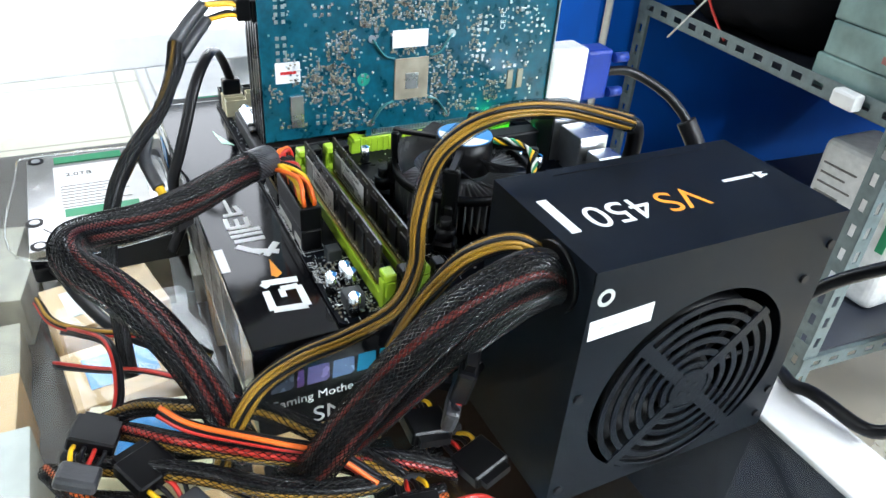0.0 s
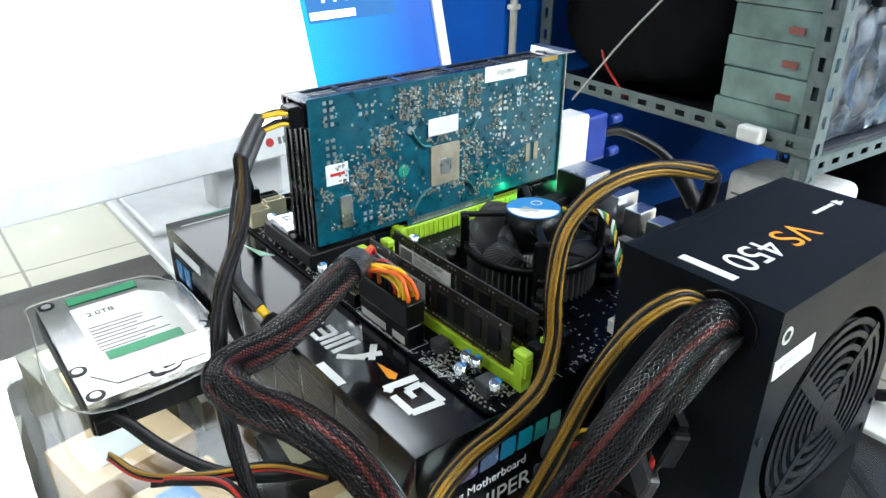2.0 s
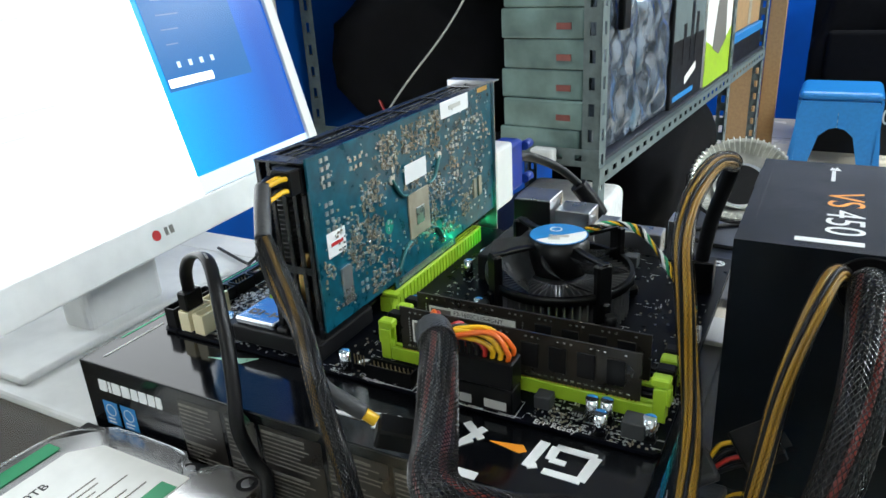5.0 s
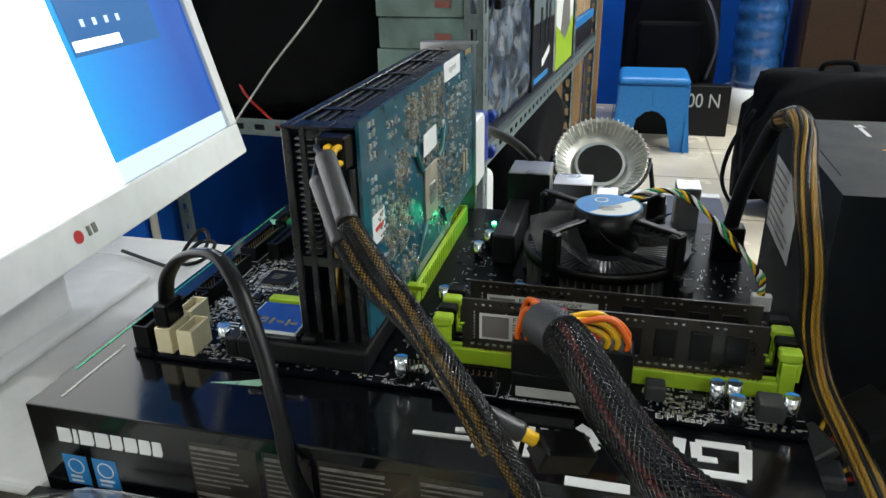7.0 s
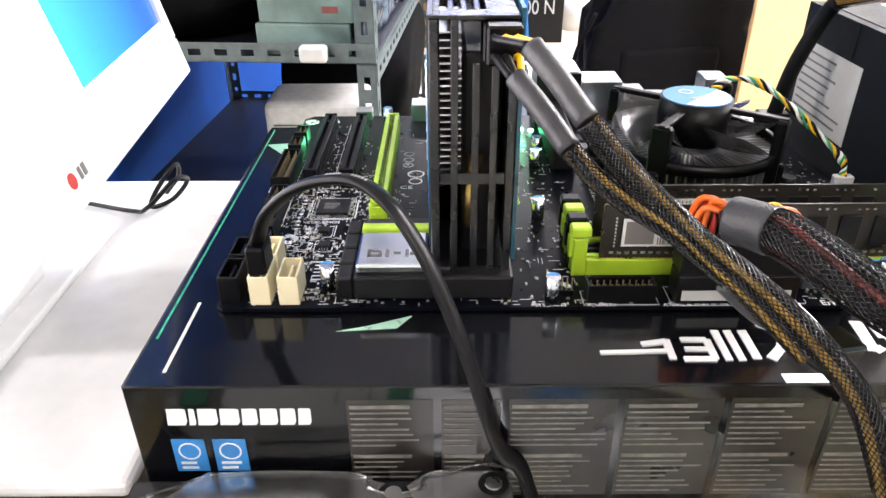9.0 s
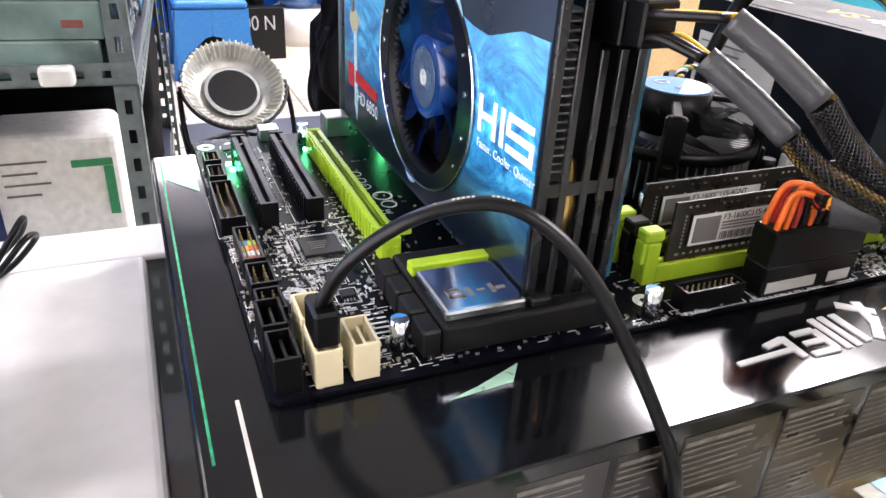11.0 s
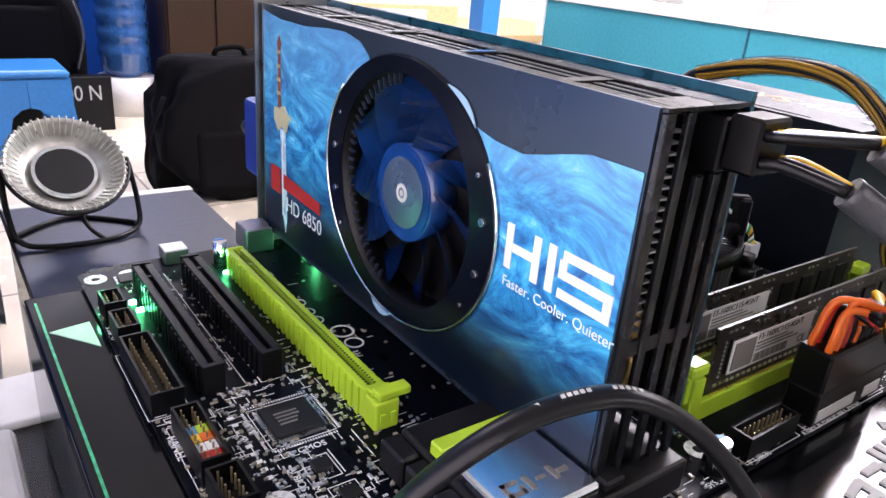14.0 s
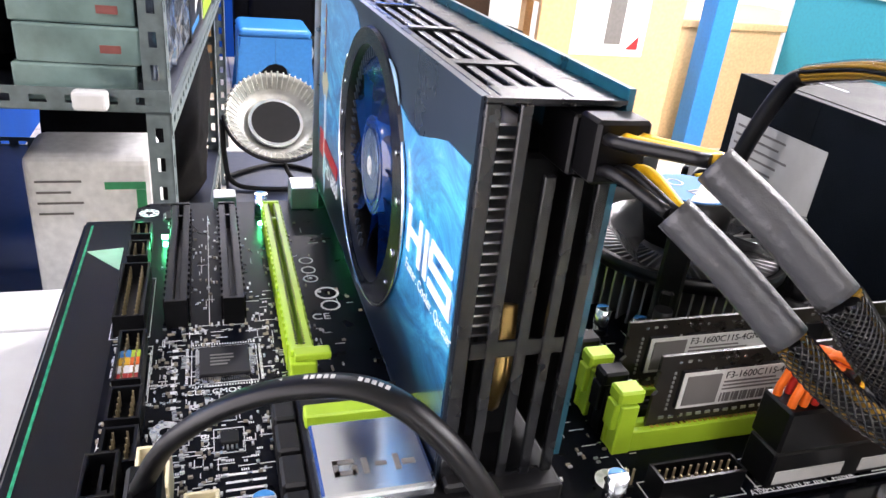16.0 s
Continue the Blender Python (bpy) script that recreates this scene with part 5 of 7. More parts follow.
# ---- CPU cooler ----
cooler = thing("cpu_cooler", "round black CPU fan cooler with a blue and white hub label", "cooler")
CX, CY = 0.0620, 0.0845
part("core", join(lambda b: add_cyl(b, (CX, CY, Z0 + 0.002), 0.018, 0.026, "z", 32)), ALU, cooler)
DARK_ALU = material("dark_aluminium", (0.36, 0.36, 0.37), 0.4, 0.9)
for k in range(60):
    part("fin", box((0.017, -0.0004, 0), (0.0425, 0.0004, 0.0225), 0, 1, Matrix.Translation((CX, CY, Z0 + 0.006)) @ pose(0, 0, 0, 0, 0, 6 * k)), DARK_ALU, cooler)
fr = part("fan_frame", ring((CX, CY, 0.0935), 0.0425, 0.0448, 0.0055, "z", 56), PLASTIC, cooler, "black fan frame")
for k in range(4):
    a = 45 + 90 * k + 8
    m = Matrix.Translation((CX, CY, 0)) @ pose(0, 0, 0, 0, 0, a)
    part("upright", join(lambda b: add_box(b, (0.041, -0.005, 0.080), (0.0465, 0.005, 0.1165), 0.0012, 1, 0, m), lambda b: add_box(b, (0.044, -0.007, 0.0665), (0.058, 0.007, 0.0745), 0.002, 1, 0, m), lambda b: add_box(b, (0.044, -0.0025, 0.0745), (0.049, 0.0025, 0.094), 0.001, 1, 0, m)), PLASTIC, fr)
    part("arm", join(lambda b: add_box(b, (0.014, -0.0022, 0.1145), (0.0462, 0.0022, 0.1172), 0.0006, 1, 0, m)), PLASTIC, fr)
    part("push_pin", join(lambda b: add_cyl(b, m @ Vector((0.052, 0, 0.0745)), 0.0055, 0.008, "z", 16), lambda b: add_cyl(b, m @ Vector((0.052, 0, 0.0825)), 0.0035, 0.006, "z", 12)), CHIP, fr)
hub = part("motor_hub", join(lambda b: add_cyl(b, (CX, CY, 0.098), 0.0182, 0.0215, "z", 40)), PLASTIC, cooler)
part("hub_label", join(lambda b: add_cyl(b, (CX, CY, 0.1196), 0.0172, 0.0004, "z", 40)), BADGE_BLUE, hub, "blue round hub label")
part("label_field", prism([(0.0165 * math.cos(a), 0.0165 * math.sin(a)) for a in (math.radians(-125 + 160 * k / 16) for k in range(17))], on_top(CX, CY, 0.12), 0.0002), PAPER, hub, "white lower field of the label")
part("label_mark", ring((CX - 0.004, CY + 0.0065, 0.1201), 0.003, 0.0038, 0.0002, "z", 20), WHITE, hub)
bm = bmesh.new()
lines_of_print(bm, on_top(CX - 0.003, CY - 0.011, 0.1203, 14), 0.012, 0.008, 4, random.Random(2))
part("label_print", bm, LABEL_GREY, hub)
for k in range(7):
    bm = bmesh.new()
    a = 2 * math.pi * k / 7
    rows = []
    for i in range(7):
        r = 0.0178 + 0.0240 * i / 6
        rows.append([bm.verts.new((CX + r * math.cos(a + 0.5 * i / 6 + 0.2 * j), CY + r * math.sin(a + 0.5 * i / 6 + 0.2 * j), 0.1125 - 0.0045 * j - 0.001 * i / 6)) for j in range(4)])
    for p, q in zip(rows, rows[1:]):
        for j in range(3):
            f = bm.faces.new((p[j], p[j + 1], q[j + 1], q[j]))
            f.smooth = True
    bmesh.ops.solidify(bm, geom=bm.faces[:], thickness=0.001)
    part("blade", bm, COOL_FAN, hub)
lead = spline([(CX + 0.012, CY + 0.014, 0.1190), (CX + 0.026, CY + 0.024, 0.1215), (CX + 0.040, CY + 0.025, 0.1195), (CX + 0.0526, CY + 0.0182, 0.1123), (CX + 0.066, CY + 0.008, 0.101), (CX + 0.078, CY - 0.002, 0.090), (CX + 0.0813, CY - 0.0076, 0.0845), (CX + 0.081, CY - 0.010, 0.0785)], 12)
for k, mt_ in enumerate((BRIGHT_YELLOW, GREEN_PRINT, PAPER, PLASTIC)):
    bm = bmesh.new()
    add_tube(bm, [p + (u * math.cos(1.57 * k + 0.55 * i) + v * math.sin(1.57 * k + 0.55 * i)) * (0.0012 + 0.0006 * math.sin(0.31 * i)) for i, (p, t, u, v) in enumerate(frames_along(lead))], 0.00085, 6)
    part("fan_wire", bm, mt_, cooler)
part("fan_plug", box((CX + 0.0765, CY - 0.0125, Z0 + 0.004), (CX + 0.0865, CY - 0.0075, Z0 + 0.013), 0.0006, 1), WHITE_PLASTIC, cooler, "pale four-pin plug")

# ---- power supply ----
psu = thing("power_supply", "black powder coated steel power supply standing on its end", "power supply")
PX0, PX1, PY0, PY1, PT = 0.163, 0.246, 0.045, 0.194, 0.1455
FCY, FCZ, FR = 0.1215, 0.0555, 0.0605
for lo, hi in (((PX0, PY0, 0.0004), (PX0 + 0.001, PY1, PT)), ((PX0 + 0.001, PY0, 0.0004), (PX1 - 0.001, PY0 + 0.001, PT - 0.001)), ((PX0 + 0.001, PY1 - 0.001, 0.0004), (PX1 - 0.001, PY1, PT - 0.001)), ((PX0 + 0.001, PY0, PT - 0.001), (PX1, PY1, PT)), ((PX0 + 0.001, PY0 + 0.001, 0.0004), (PX1 - 0.001, PY1 - 0.001, 0.0014))):
    part("case_panel", box(lo, hi), PSU_PAINT, psu)
part("lid_seam", box((PX0 + 0.006, PY0 + 0.03, PT), (PX0 + 0.0064, PY1 - 0.02, PT + 0.0004)), CHIP, psu)
part("lid_tab", box((PX0 - 0.0006, PY0 + 0.085, PT - 0.02), (PX0, PY0 + 0.125, PT), 0.0002, 1), PSU_PAINT, psu)
# fan side with the stamped grille
side = bmesh.new()
n = 72
inner = [(FCY + FR * math.cos(2 * math.pi * k / n), FCZ + FR * math.sin(2 * math.pi * k / n)) for k in range(n)]
outer = []
for k in range(n):
    c, s = math.cos(2 * math.pi * k / n), math.sin(2 * math.pi * k / n)
    reach = min(((PY1 - FCY) if c > 0 else (FCY - PY0)) / max(abs(c), 1e-6), ((PT - 0.001 - FCZ) if s > 0 else (FCZ - 0.0004)) / max(abs(s), 1e-6))
    outer.append((FCY + max(reach, 0.0) * c, FCZ + max(reach, 0.0) * s))
FR2 = min(FCZ - 0.003, FR)
inner = [(FCY + FR2 * math.cos(2 * math.pi * k / n) * 1.16, FCZ + FR2 * math.sin(2 * math.pi * k / n) * 1.16 if math.sin(2 * math.pi * k / n) > 0 else FCZ + FR2 * math.sin(2 * math.pi * k / n)) for k in range(n)]
va = [[side.verts.new((x, *p)) for p in ps] for ps, x in ((inner, PX1), (outer, PX1), (outer, PX1 - 0.001), (inner, PX1 - 0.001))]
for i in range(4):
    a, b = va[i], va[(i + 1) % 4]
    for k in range(n):
        side.faces.new((a[k], a[(k + 1) % n], b[(k + 1) % n], b[k]))
for cy, cz in ((PY0, 0.0004), (PY1, 0.0004), (PY0, PT - 0.001), (PY1, PT - 0.001)):
    k = min(range(n), key=lambda i: (outer[i][0] - cy) ** 2 + (outer[i][1] - cz) ** 2)
    kk = [k - 1, k, (k + 1) % n]
    vs = [side.verts.new((PX1, cy, cz))] + [va[1][i] for i in kk]
    try:
        side.faces.new((vs[0], vs[1], vs[2]))
        side.faces.new((vs[0], vs[2], vs[3]))
    except ValueError:
        pass
bmesh.ops.recalc_face_normals(side, faces=side.faces)
part("fan_side", side, PSU_PAINT, psu, "black side with a round stamped fan grille")
SC = 1.08
for k, r in enumerate((0.0125, 0.0195, 0.0265, 0.0335, 0.0405, 0.0475)):
    part("grille_ring", ring((PX1 - 0.0010, FCY, FCZ), r * SC, (r + 0.0031) * SC, 0.0010, "x", 56), PSU_PAINT, psu)
part("grille_hub", join(lambda b: add_cyl(b, (PX1 - 0.0010, FCY, FCZ), 0.0118, 0.0016, "x", 32)), PSU_PAINT, psu)
for k in range(4):
    a = 45 + 90 * k
    part("grille_spoke", box((-0.001, 0.010, -0.0035), (0.0004, 0.0560, 0.0035), 0, 1, Matrix.Translation((PX1, FCY, FCZ)) @ pose(0, 0, 0, a, 0, 0)), PSU_PAINT, psu)
for k in range(4):
    a = math.radians(90 * k + 20)
    part("hub_hole", join(lambda b: add_cyl(b, (PX1 + 0.0005, FCY + 0.005 * math.cos(a), FCZ + 0.005 * math.sin(a)), 0.0016, 0.0003, "x", 12)), CHIP, psu)
fan = part("fan", ring((PX1 - 0.0155, FCY, FCZ), 0.0505, 0.0525, 0.0135, "x", 48), PLASTIC, psu)
part("fan_hub", join(lambda b: add_cyl(b, (PX1 - 0.0145, FCY, FCZ), 0.018, 0.009, "x", 24)), PLASTIC, fan)
for k in range(9):
    part("fan_blade", box((-0.001, 0.015, -0.009), (0.001, 0.049, 0.009), 0, 1, Matrix.Translation((PX1 - 0.010, FCY, FCZ)) @ pose(0, 0, 0, 40 * k, 0, 0) @ pose(0, 0, 0, 0, 0, 0) @ pose(0, 0, 0, 0, 35, 0)), PLASTIC, fan)
rnd = random.Random(8)
for y in (0.06, 0.085, 0.11, 0.14, 0.165):
    for z in (0.02, 0.06, 0.1):
        part("inner_coil", box((PX0 + 0.01, y, z), (PX0 + 0.03 + 0.012 * rnd.random(), y + 0.012, z + 0.018), 0.001, 1), SOLDER, psu)
part("serial_sticker", slab(0.034, 0.0105, on_right(PX1, 0.0475, 0.1095) @ pose(0, 0, 0, 0, 0, 3)), PAPER, psu, "white paper sticker")
part("sticker_print", slab(0.016, 0.0022, on_right(PX1 + 0.0003, 0.053, 0.114) @ pose(0, 0, 0, 0, 0, 3)), LABEL_GREY, psu)
part("warranty_seal", ring((PX1, 0.0525, 0.1315), 0.0026, 0.0044, 0.0003, "x", 24), LABEL_GREY, psu, "round grey seal")
for y, z in ((0.1795, 0.109), (0.189, 0.1275), (0.05, 0.075), (0.187, 0.012), (0.0505, 0.012), (0.1895, 0.03)):
    part("screw", join(lambda b: add_cyl(b, (PX1, y, z), 0.0024, 0.0014, "x", 14)), CHIP, psu)
# lettering on the upper face, read from the cable side
m = on_top(0.2010, 0.1340, PT, -90)
words("model_name", "VS", 0.0248, m, ORANGE_PRINT, psu, 0.0001)
words("model_name", "450", 0.0248, on_top(0.2010, 0.1028, PT, -90), WHITE, psu, 0.0001)
part("white_bar", slab(0.029, 0.0052, on_top(0.1885, 0.0525, PT)), WHITE, psu)
for k in range(7):
    part("maker_block", slab(0.0022, 0.0026, on_top(0.2012, 0.1545 + k * 0.0030, PT)), WHITE, psu)
part("sail_mark", prism([(0, 0), (0.006, 0.0), (0.004, 0.007), (0.0025, 0.003), (0.0012, 0.006)], on_top(0.200, 0.177, PT), 0.0003), WHITE, psu)
part("rating_label", slab(0.070, 0.046, on_left(PX0, 0.187, 0.078)), LABEL_GREY, psu, "grey rating label")
bm = bmesh.new()
lines_of_print(bm, on_left(PX0 - 0.0004, 0.184, 0.082), 0.06, 0.04, 8, random.Random(4), 0.25)
part("label_print", bm, PRINT_GREY, psu)
part("cable_grommet", ring((0.2215, PY0 - 0.0025, 0.128), 0.0125, 0.0165, 0.0035, "y", 28), PLASTIC, psu)
part("socket", box((0.19, PY1, 0.03), (0.222, PY1 + 0.004, 0.062), 0.002), PLASTIC, psu)
cord = thing("mains_cord", "thick black mains cord plugged into the power supply", "cable")
part("plug", box((0.193, PY1 + 0.004, 0.033), (0.219, PY1 + 0.04, 0.058), 0.004, 2), RUBBER, cord)
part("cord", tube([(0.206, 0.235, 0.046), (0.225, 0.262, 0.075), (0.262, 0.268, 0.105), (0.29, 0.262, 0.085), (0.30, 0.25, 0.045), (0.285, 0.238, 0.014), (0.24, 0.232, 0.0095), (0.20, 0.255, -0.05), (0.2, 0.27, -0.4)], 0.0042), RUBBER, cord)

# ---- hard disk ----
hdd = thing("hard_disk", "silver hard disk with a white and green label beside the box", "hard disk")
HX0, HX1, HY0, HY1, HT = -0.190, -0.043, -0.1775, -0.0765, 0.0245
part("base_casting", box((HX0, HY0, 0.0005), (HX1, HY1, 0.0195), 0.0015, 2), CHIP, hdd, "black cast base")
cov = prism([(HX0 + 0.006, HY0 + 0.001), (HX1 - 0.001, HY0 + 0.001), (HX1 - 0.001, HY1 - 0.001), (-0.075, HY1 - 0.001), (-0.083, HY1 - 0.008), (-0.095, HY1 - 0.006), (-0.102, HY1 - 0.001), (HX0 + 0.03, HY1 - 0.001), (HX0 + 0.001, HY1 - 0.03), (HX0 + 0.001, HY0 + 0.006)], on_top(0, 0, 0.0196), HT - 0.0196)
DISK_ALU = material("disk_cover_aluminium", (0.50, 0.50, 0.50), 0.24, 1.0, vary=0.12, scale=40)
part("cover", cov, DISK_ALU, hdd, "brushed aluminium cover")
part("raised_deck", prism([(HX0 + 0.016, HY0 + 0.016), (HX1 - 0.03, HY0 + 0.010), (HX1 - 0.012, HY0 + 0.022), (HX1 - 0.010, HY1 - 0.022), (HX1 - 0.03, HY1 - 0.012), (HX0 + 0.045, HY1 - 0.009), (HX0 + 0.012, HY1 - 0.04)], on_top(0, 0, HT), 0.0008), DISK_ALU, hdd)
lab = part("label", prism([(-0.165, -0.158), (-0.082, -0.158), (-0.082, -0.094), (-0.150, -0.094), (-0.165, -0.108)], on_top(0, 0, HT + 0.0008), 0.0003), PAPER, hdd, "white printed label")
part("green_band", slab(0.05, 0.011, on_top(-0.1715, -0.157, HT + 0.0012, 90)), GREEN_PRINT, lab, "green label band")
part("green_band", slab(0.05, 0.011, on_top(-0.0825, -0.1525, HT + 0.0012, 90)), GREEN_PRINT, lab, "green label band")
words("capacity", "2.0TB", 0.008, on_top(-0.147, -0.150, HT + 0.0012, 90), CHIP, lab, 0.0001)
bm = bmesh.new()
lines_of_print(bm, on_top(-0.095, -0.154, HT + 0.0012, 90), 0.05, 0.038, 8, random.Random(9), 0.2)
part("label_print", bm, PRINT_GREY, lab)
for x, y in ((HX0 + 0.0075, HY0 + 0.0075), (-0.083, HY0 + 0.005), (HX1 - 0.0075, HY0 + 0.0075), (-0.052, -0.131), (HX1 - 0.0075, HY1 - 0.0075), (-0.088, HY1 - 0.012), (HX0 + 0.012, HY1 - 0.036)):
    s = part("cover_screw", join(lambda b: add_cyl(b, (x, y, HT), 0.0032, 0.0009, "z", 18)), STEEL, hdd)
    part("screw_recess", ring((x, y, HT), 0.0034, 0.0058, 0.0004, "z", 20), CHIP, s)
rim = [(HX0 + 0.004, HY0 - 0.002), (HX1 + 0.002, HY0 - 0.002), (HX1 + 0.003, HY1 - 0.004), (-0.072, HY1 + 0.0015), (-0.079, HY1 - 0.006), (-0.088, HY1 - 0.009), (-0.097, HY1 - 0.006), (-0.104, HY1 + 0.001), (-0.150, HY1 + 0.0015), (HX0 + 0.022, HY1 - 0.004), (HX0 + 0.002, HY1 - 0.022), (HX0 - 0.001, HY0 + 0.01), (HX0 + 0.004, HY0 - 0.002)]
part("clear_cover_rim", tube([(x, y - 0.004, HT + 0.0006) for x, y in rim], 0.0007, 8, 8), CLEAR, hdd, "clear plastic cover rim")
part("spindle_dish", ring((-0.058, -0.125, HT + 0.0004), 0.008, 0.0105, 0.0008, "z", 30), STEEL, hdd)

# ---- cables ----


def sleeved(name, label, pts, r, wires, braid=12, n=10, strand=0.00024):
    """A braided cable: coloured wires round a dark core, under a net of crossing strands."""
    c = thing(name, label, "cable")
    line = spline(pts, n)
    bm = bmesh.new()
    add_tube(bm, line, r * 0.58, 10)
    part("core", bm, RUBBER, c)
    fr = frames_along(line)
    length = sum((b - a).length for a, b in zip(line, line[1:]))
    for k, mt_ in enumerate(wires):
        a0 = 2 * math.pi * k / len(wires)
        bm = bmesh.new()
        add_tube(bm, [p + (u * math.cos(a0 + 0.03 * i) + v * math.sin(a0 + 0.03 * i)) * r * 0.64 for i, (p, t, u, v) in enumerate(fr)], r * min(0.345, 0.66 * math.sin(math.pi / len(wires))), 8)
        part("wire", bm, mt_, c)
    if braid:
        bm = bmesh.new()
        turns = length / (2 * math.pi * r * 1.5)
        fine = spline([p for p in line], 3) if len(line) < 160 else line
        fr = frames_along(fine)
        for d in (-1, 1):
            for k in range(braid):
                a0 = 2 * math.pi * k / braid
                add_tube(bm, [p + (u * math.cos(a0 + d * 2 * math.pi * turns * i / len(fr)) + v * math.sin(a0 + d * 2 * math.pi * turns * i / len(fr))) * r * (0.97 + 0.02 * d) for i, (p, t, u, v) in enumerate(fr)], strand, 3)
        tagged(part("braid", bm, BRAID, c, "black braided net"), kind="stuff")
    return c


def shrink(c, pts, r):
    return part("heat_shrink", tube(pts, r, 14, 8), SHRINK, c, "dark grey heat shrink")


Y, B, R, O, D = YELLOW, RUBBER, RED_WIRE, ORANGE_WIRE, DARK_RED
# processor power lead: over the cooler's side, round the board corner, down to the heap
sleeved("processor_power_cable", "yellow and black braided power cable arching beside the power supply",
        [(0.1500, 0.1345, 0.1578), (0.1505, 0.110, 0.1655), (0.148, 0.090, 0.1700), (0.1465, 0.070, 0.1715), (0.1450, 0.052, 0.1695), (0.1430, 0.036, 0.162), (0.1435, 0.022, 0.148), (0.1485, 0.013, 0.122), (0.152, 0.011, 0.096), (0.157, -0.002, 0.076), (0.162, -0.030, 0.069), (0.165, -0.055, 0.066), (0.170, -0.077, 0.058), (0.176, -0.092, 0.038), (0.18, -0.098, 0.018), (0.19, -0.085, 0.010)], 0.0052, [Y, Y, B, Y, Y, B, Y, Y, B, Y, B], 20, 10, 0.00006)
eps = thing("processor_power_plug", "black processor power plug with short dark leads", "connector")
part("boot", tube([(0.1500, 0.1335, 0.1575), (0.1490, 0.1400, 0.1530), (0.1450, 0.1450, 0.1380), (0.1390, 0.1480, 0.1150), (0.1350, 0.1500, 0.0860)], 0.0046, 12), RUBBER, eps, "black taped leads")
part("plug", box((0.1255, 0.1440, Z0 + 0.0006), (0.1435, 0.1560, 0.0885), 0.0008, 1), PLASTIC, eps)
c = sleeved("board_power_cable", "thick black braided board power cable with orange red and yellow wires",
            [(0.042, -0.036, 0.1105), (0.052, -0.050, 0.1125), (0.061, -0.067, 0.1105), (0.071, -0.087, 0.1075), (0.082, -0.109, 0.1080), (0.093, -0.130, 0.1125), (0.107, -0.1420, 0.1165), (0.126, -0.140, 0.1155), (0.141, -0.127, 0.109), (0.152, -0.113, 0.092), (0.160, -0.102, 0.070), (0.167, -0.093, 0.045), (0.172, -0.085, 0.02)], 0.0089, [D, B, B, B, D, B, D, B, D, B, B, B], 28)
shrink(c, [(0.0405, -0.0342, 0.1102), (0.0450, -0.0404, 0.1114), (0.0500, -0.0475, 0.1122)], 0.0092)
plug = part("plug", box((0.0272, -0.0268, Z0 + 0.0138), (0.0778, -0.0142, 0.0955), 0.0008, 1), PLASTIC, c, "black power plug")
for k in range(12):
    for j in range(2):
        x = 0.0295 + k * 0.0041
        y = -0.0235 + j * 0.006
        mt_ = (O, O, R, B, O, B, B, B, R, BRIGHT_YELLOW, BRIGHT_YELLOW, O)[k] if j == 0 else (O, R, B, B, R, R, B, BRIGHT_YELLOW, B, R, BRIGHT_YELLOW, O)[k]
        e = Vector((0.040 + 0.0035 * math.cos(k), -0.0345 + 0.003 * math.sin(k), 0.1096 + 0.003 * math.sin(2.1 * k + j)))
        mid = Vector((x * 0.72 + e.x * 0.28, y - 0.001 - 0.002 * j, 0.1065 + 0.003 * math.sin(k * 1.3 + j) + (0.004 if x < 0.045 else 0.0)))
        part("wire", tube([(x, y, 0.0950), (x, y - 0.0005, 0.1005), mid, e], 0.00135, 6, 6), mt_, plug)
c = sleeved("graphics_power_cable", "braided graphics card power cable with grey heat shrink and yellow wires",
            [(-0.0255, -0.0695, 0.1620), (-0.016, -0.0735, 0.151), (-0.004, -0.080, 0.140), (0.008, -0.089, 0.131), (0.022, -0.102, 0.123), (0.036, -0.114, 0.112), (0.048, -0.122, 0.098), (0.058, -0.128, 0.075), (0.07, -0.13, 0.045), (0.09, -0.13, 0.015)], 0.0041, [Y, B, B, B, B, B], 18)
shrink(c, [(-0.0410, -0.0485, 0.1790), (-0.0335, -0.0590, 0.1715), (-0.0255, -0.0695, 0.1620)], 0.0040)
shrink(c, [(-0.0455, -0.0465, 0.1688), (-0.0375, -0.0565, 0.1610), (-0.0296, -0.0665, 0.1520)], 0.0038)
plug = part("plug", box((GX - 0.0128, -0.0285, 0.1672), (GX - 0.0004, -0.0197, 0.1808), 0.0008, 1), PLASTIC, c, "black six-pin plug")
for k in range(6):
    x, z = GX - 0.0105 + (k % 3) * 0.004, 0.1705 + (k // 3) * 0.0066
    lowend = k in (0, 1, 2)
    e = (-0.0470 + 0.0016 * (k % 3), -0.0470, 0.1688) if lowend else (-0.0420 + 0.002 * (k % 3), -0.0485, 0.1795)
    part("wire", tube([(x, -0.0283, z), (x + 0.0006, -0.034, z + 0.0008), e], 0.0014, 6, 6), (B, B, BRIGHT_YELLOW, B, BRIGHT_YELLOW, BRIGHT_YELLOW)[k], plug)
c = sleeved("graphics_power_branch", "second braided branch of the graphics power cable", [(-0.0296, -0.0665, 0.1520), (-0.022, -0.0715, 0.1445), (-0.012, -0.0780, 0.1385), (0.000, -0.0850, 0.1330), (0.010, -0.0925, 0.1265), (0.022, -0.1035, 0.1185), (0.034, -0.1140, 0.1080)], 0.0033, [Y, B, Y, B, B], 14)
c = thing("spare_power_plug", "unused black two-pin plug on a short taped lead", "connector")
part("plug", box((-0.006, -0.010, -0.005), (0.006, 0.010, 0.005), 0.001, 1, pose(0.0545, -0.0915, 0.0935, -18, 8, -62)), PLASTIC, c)
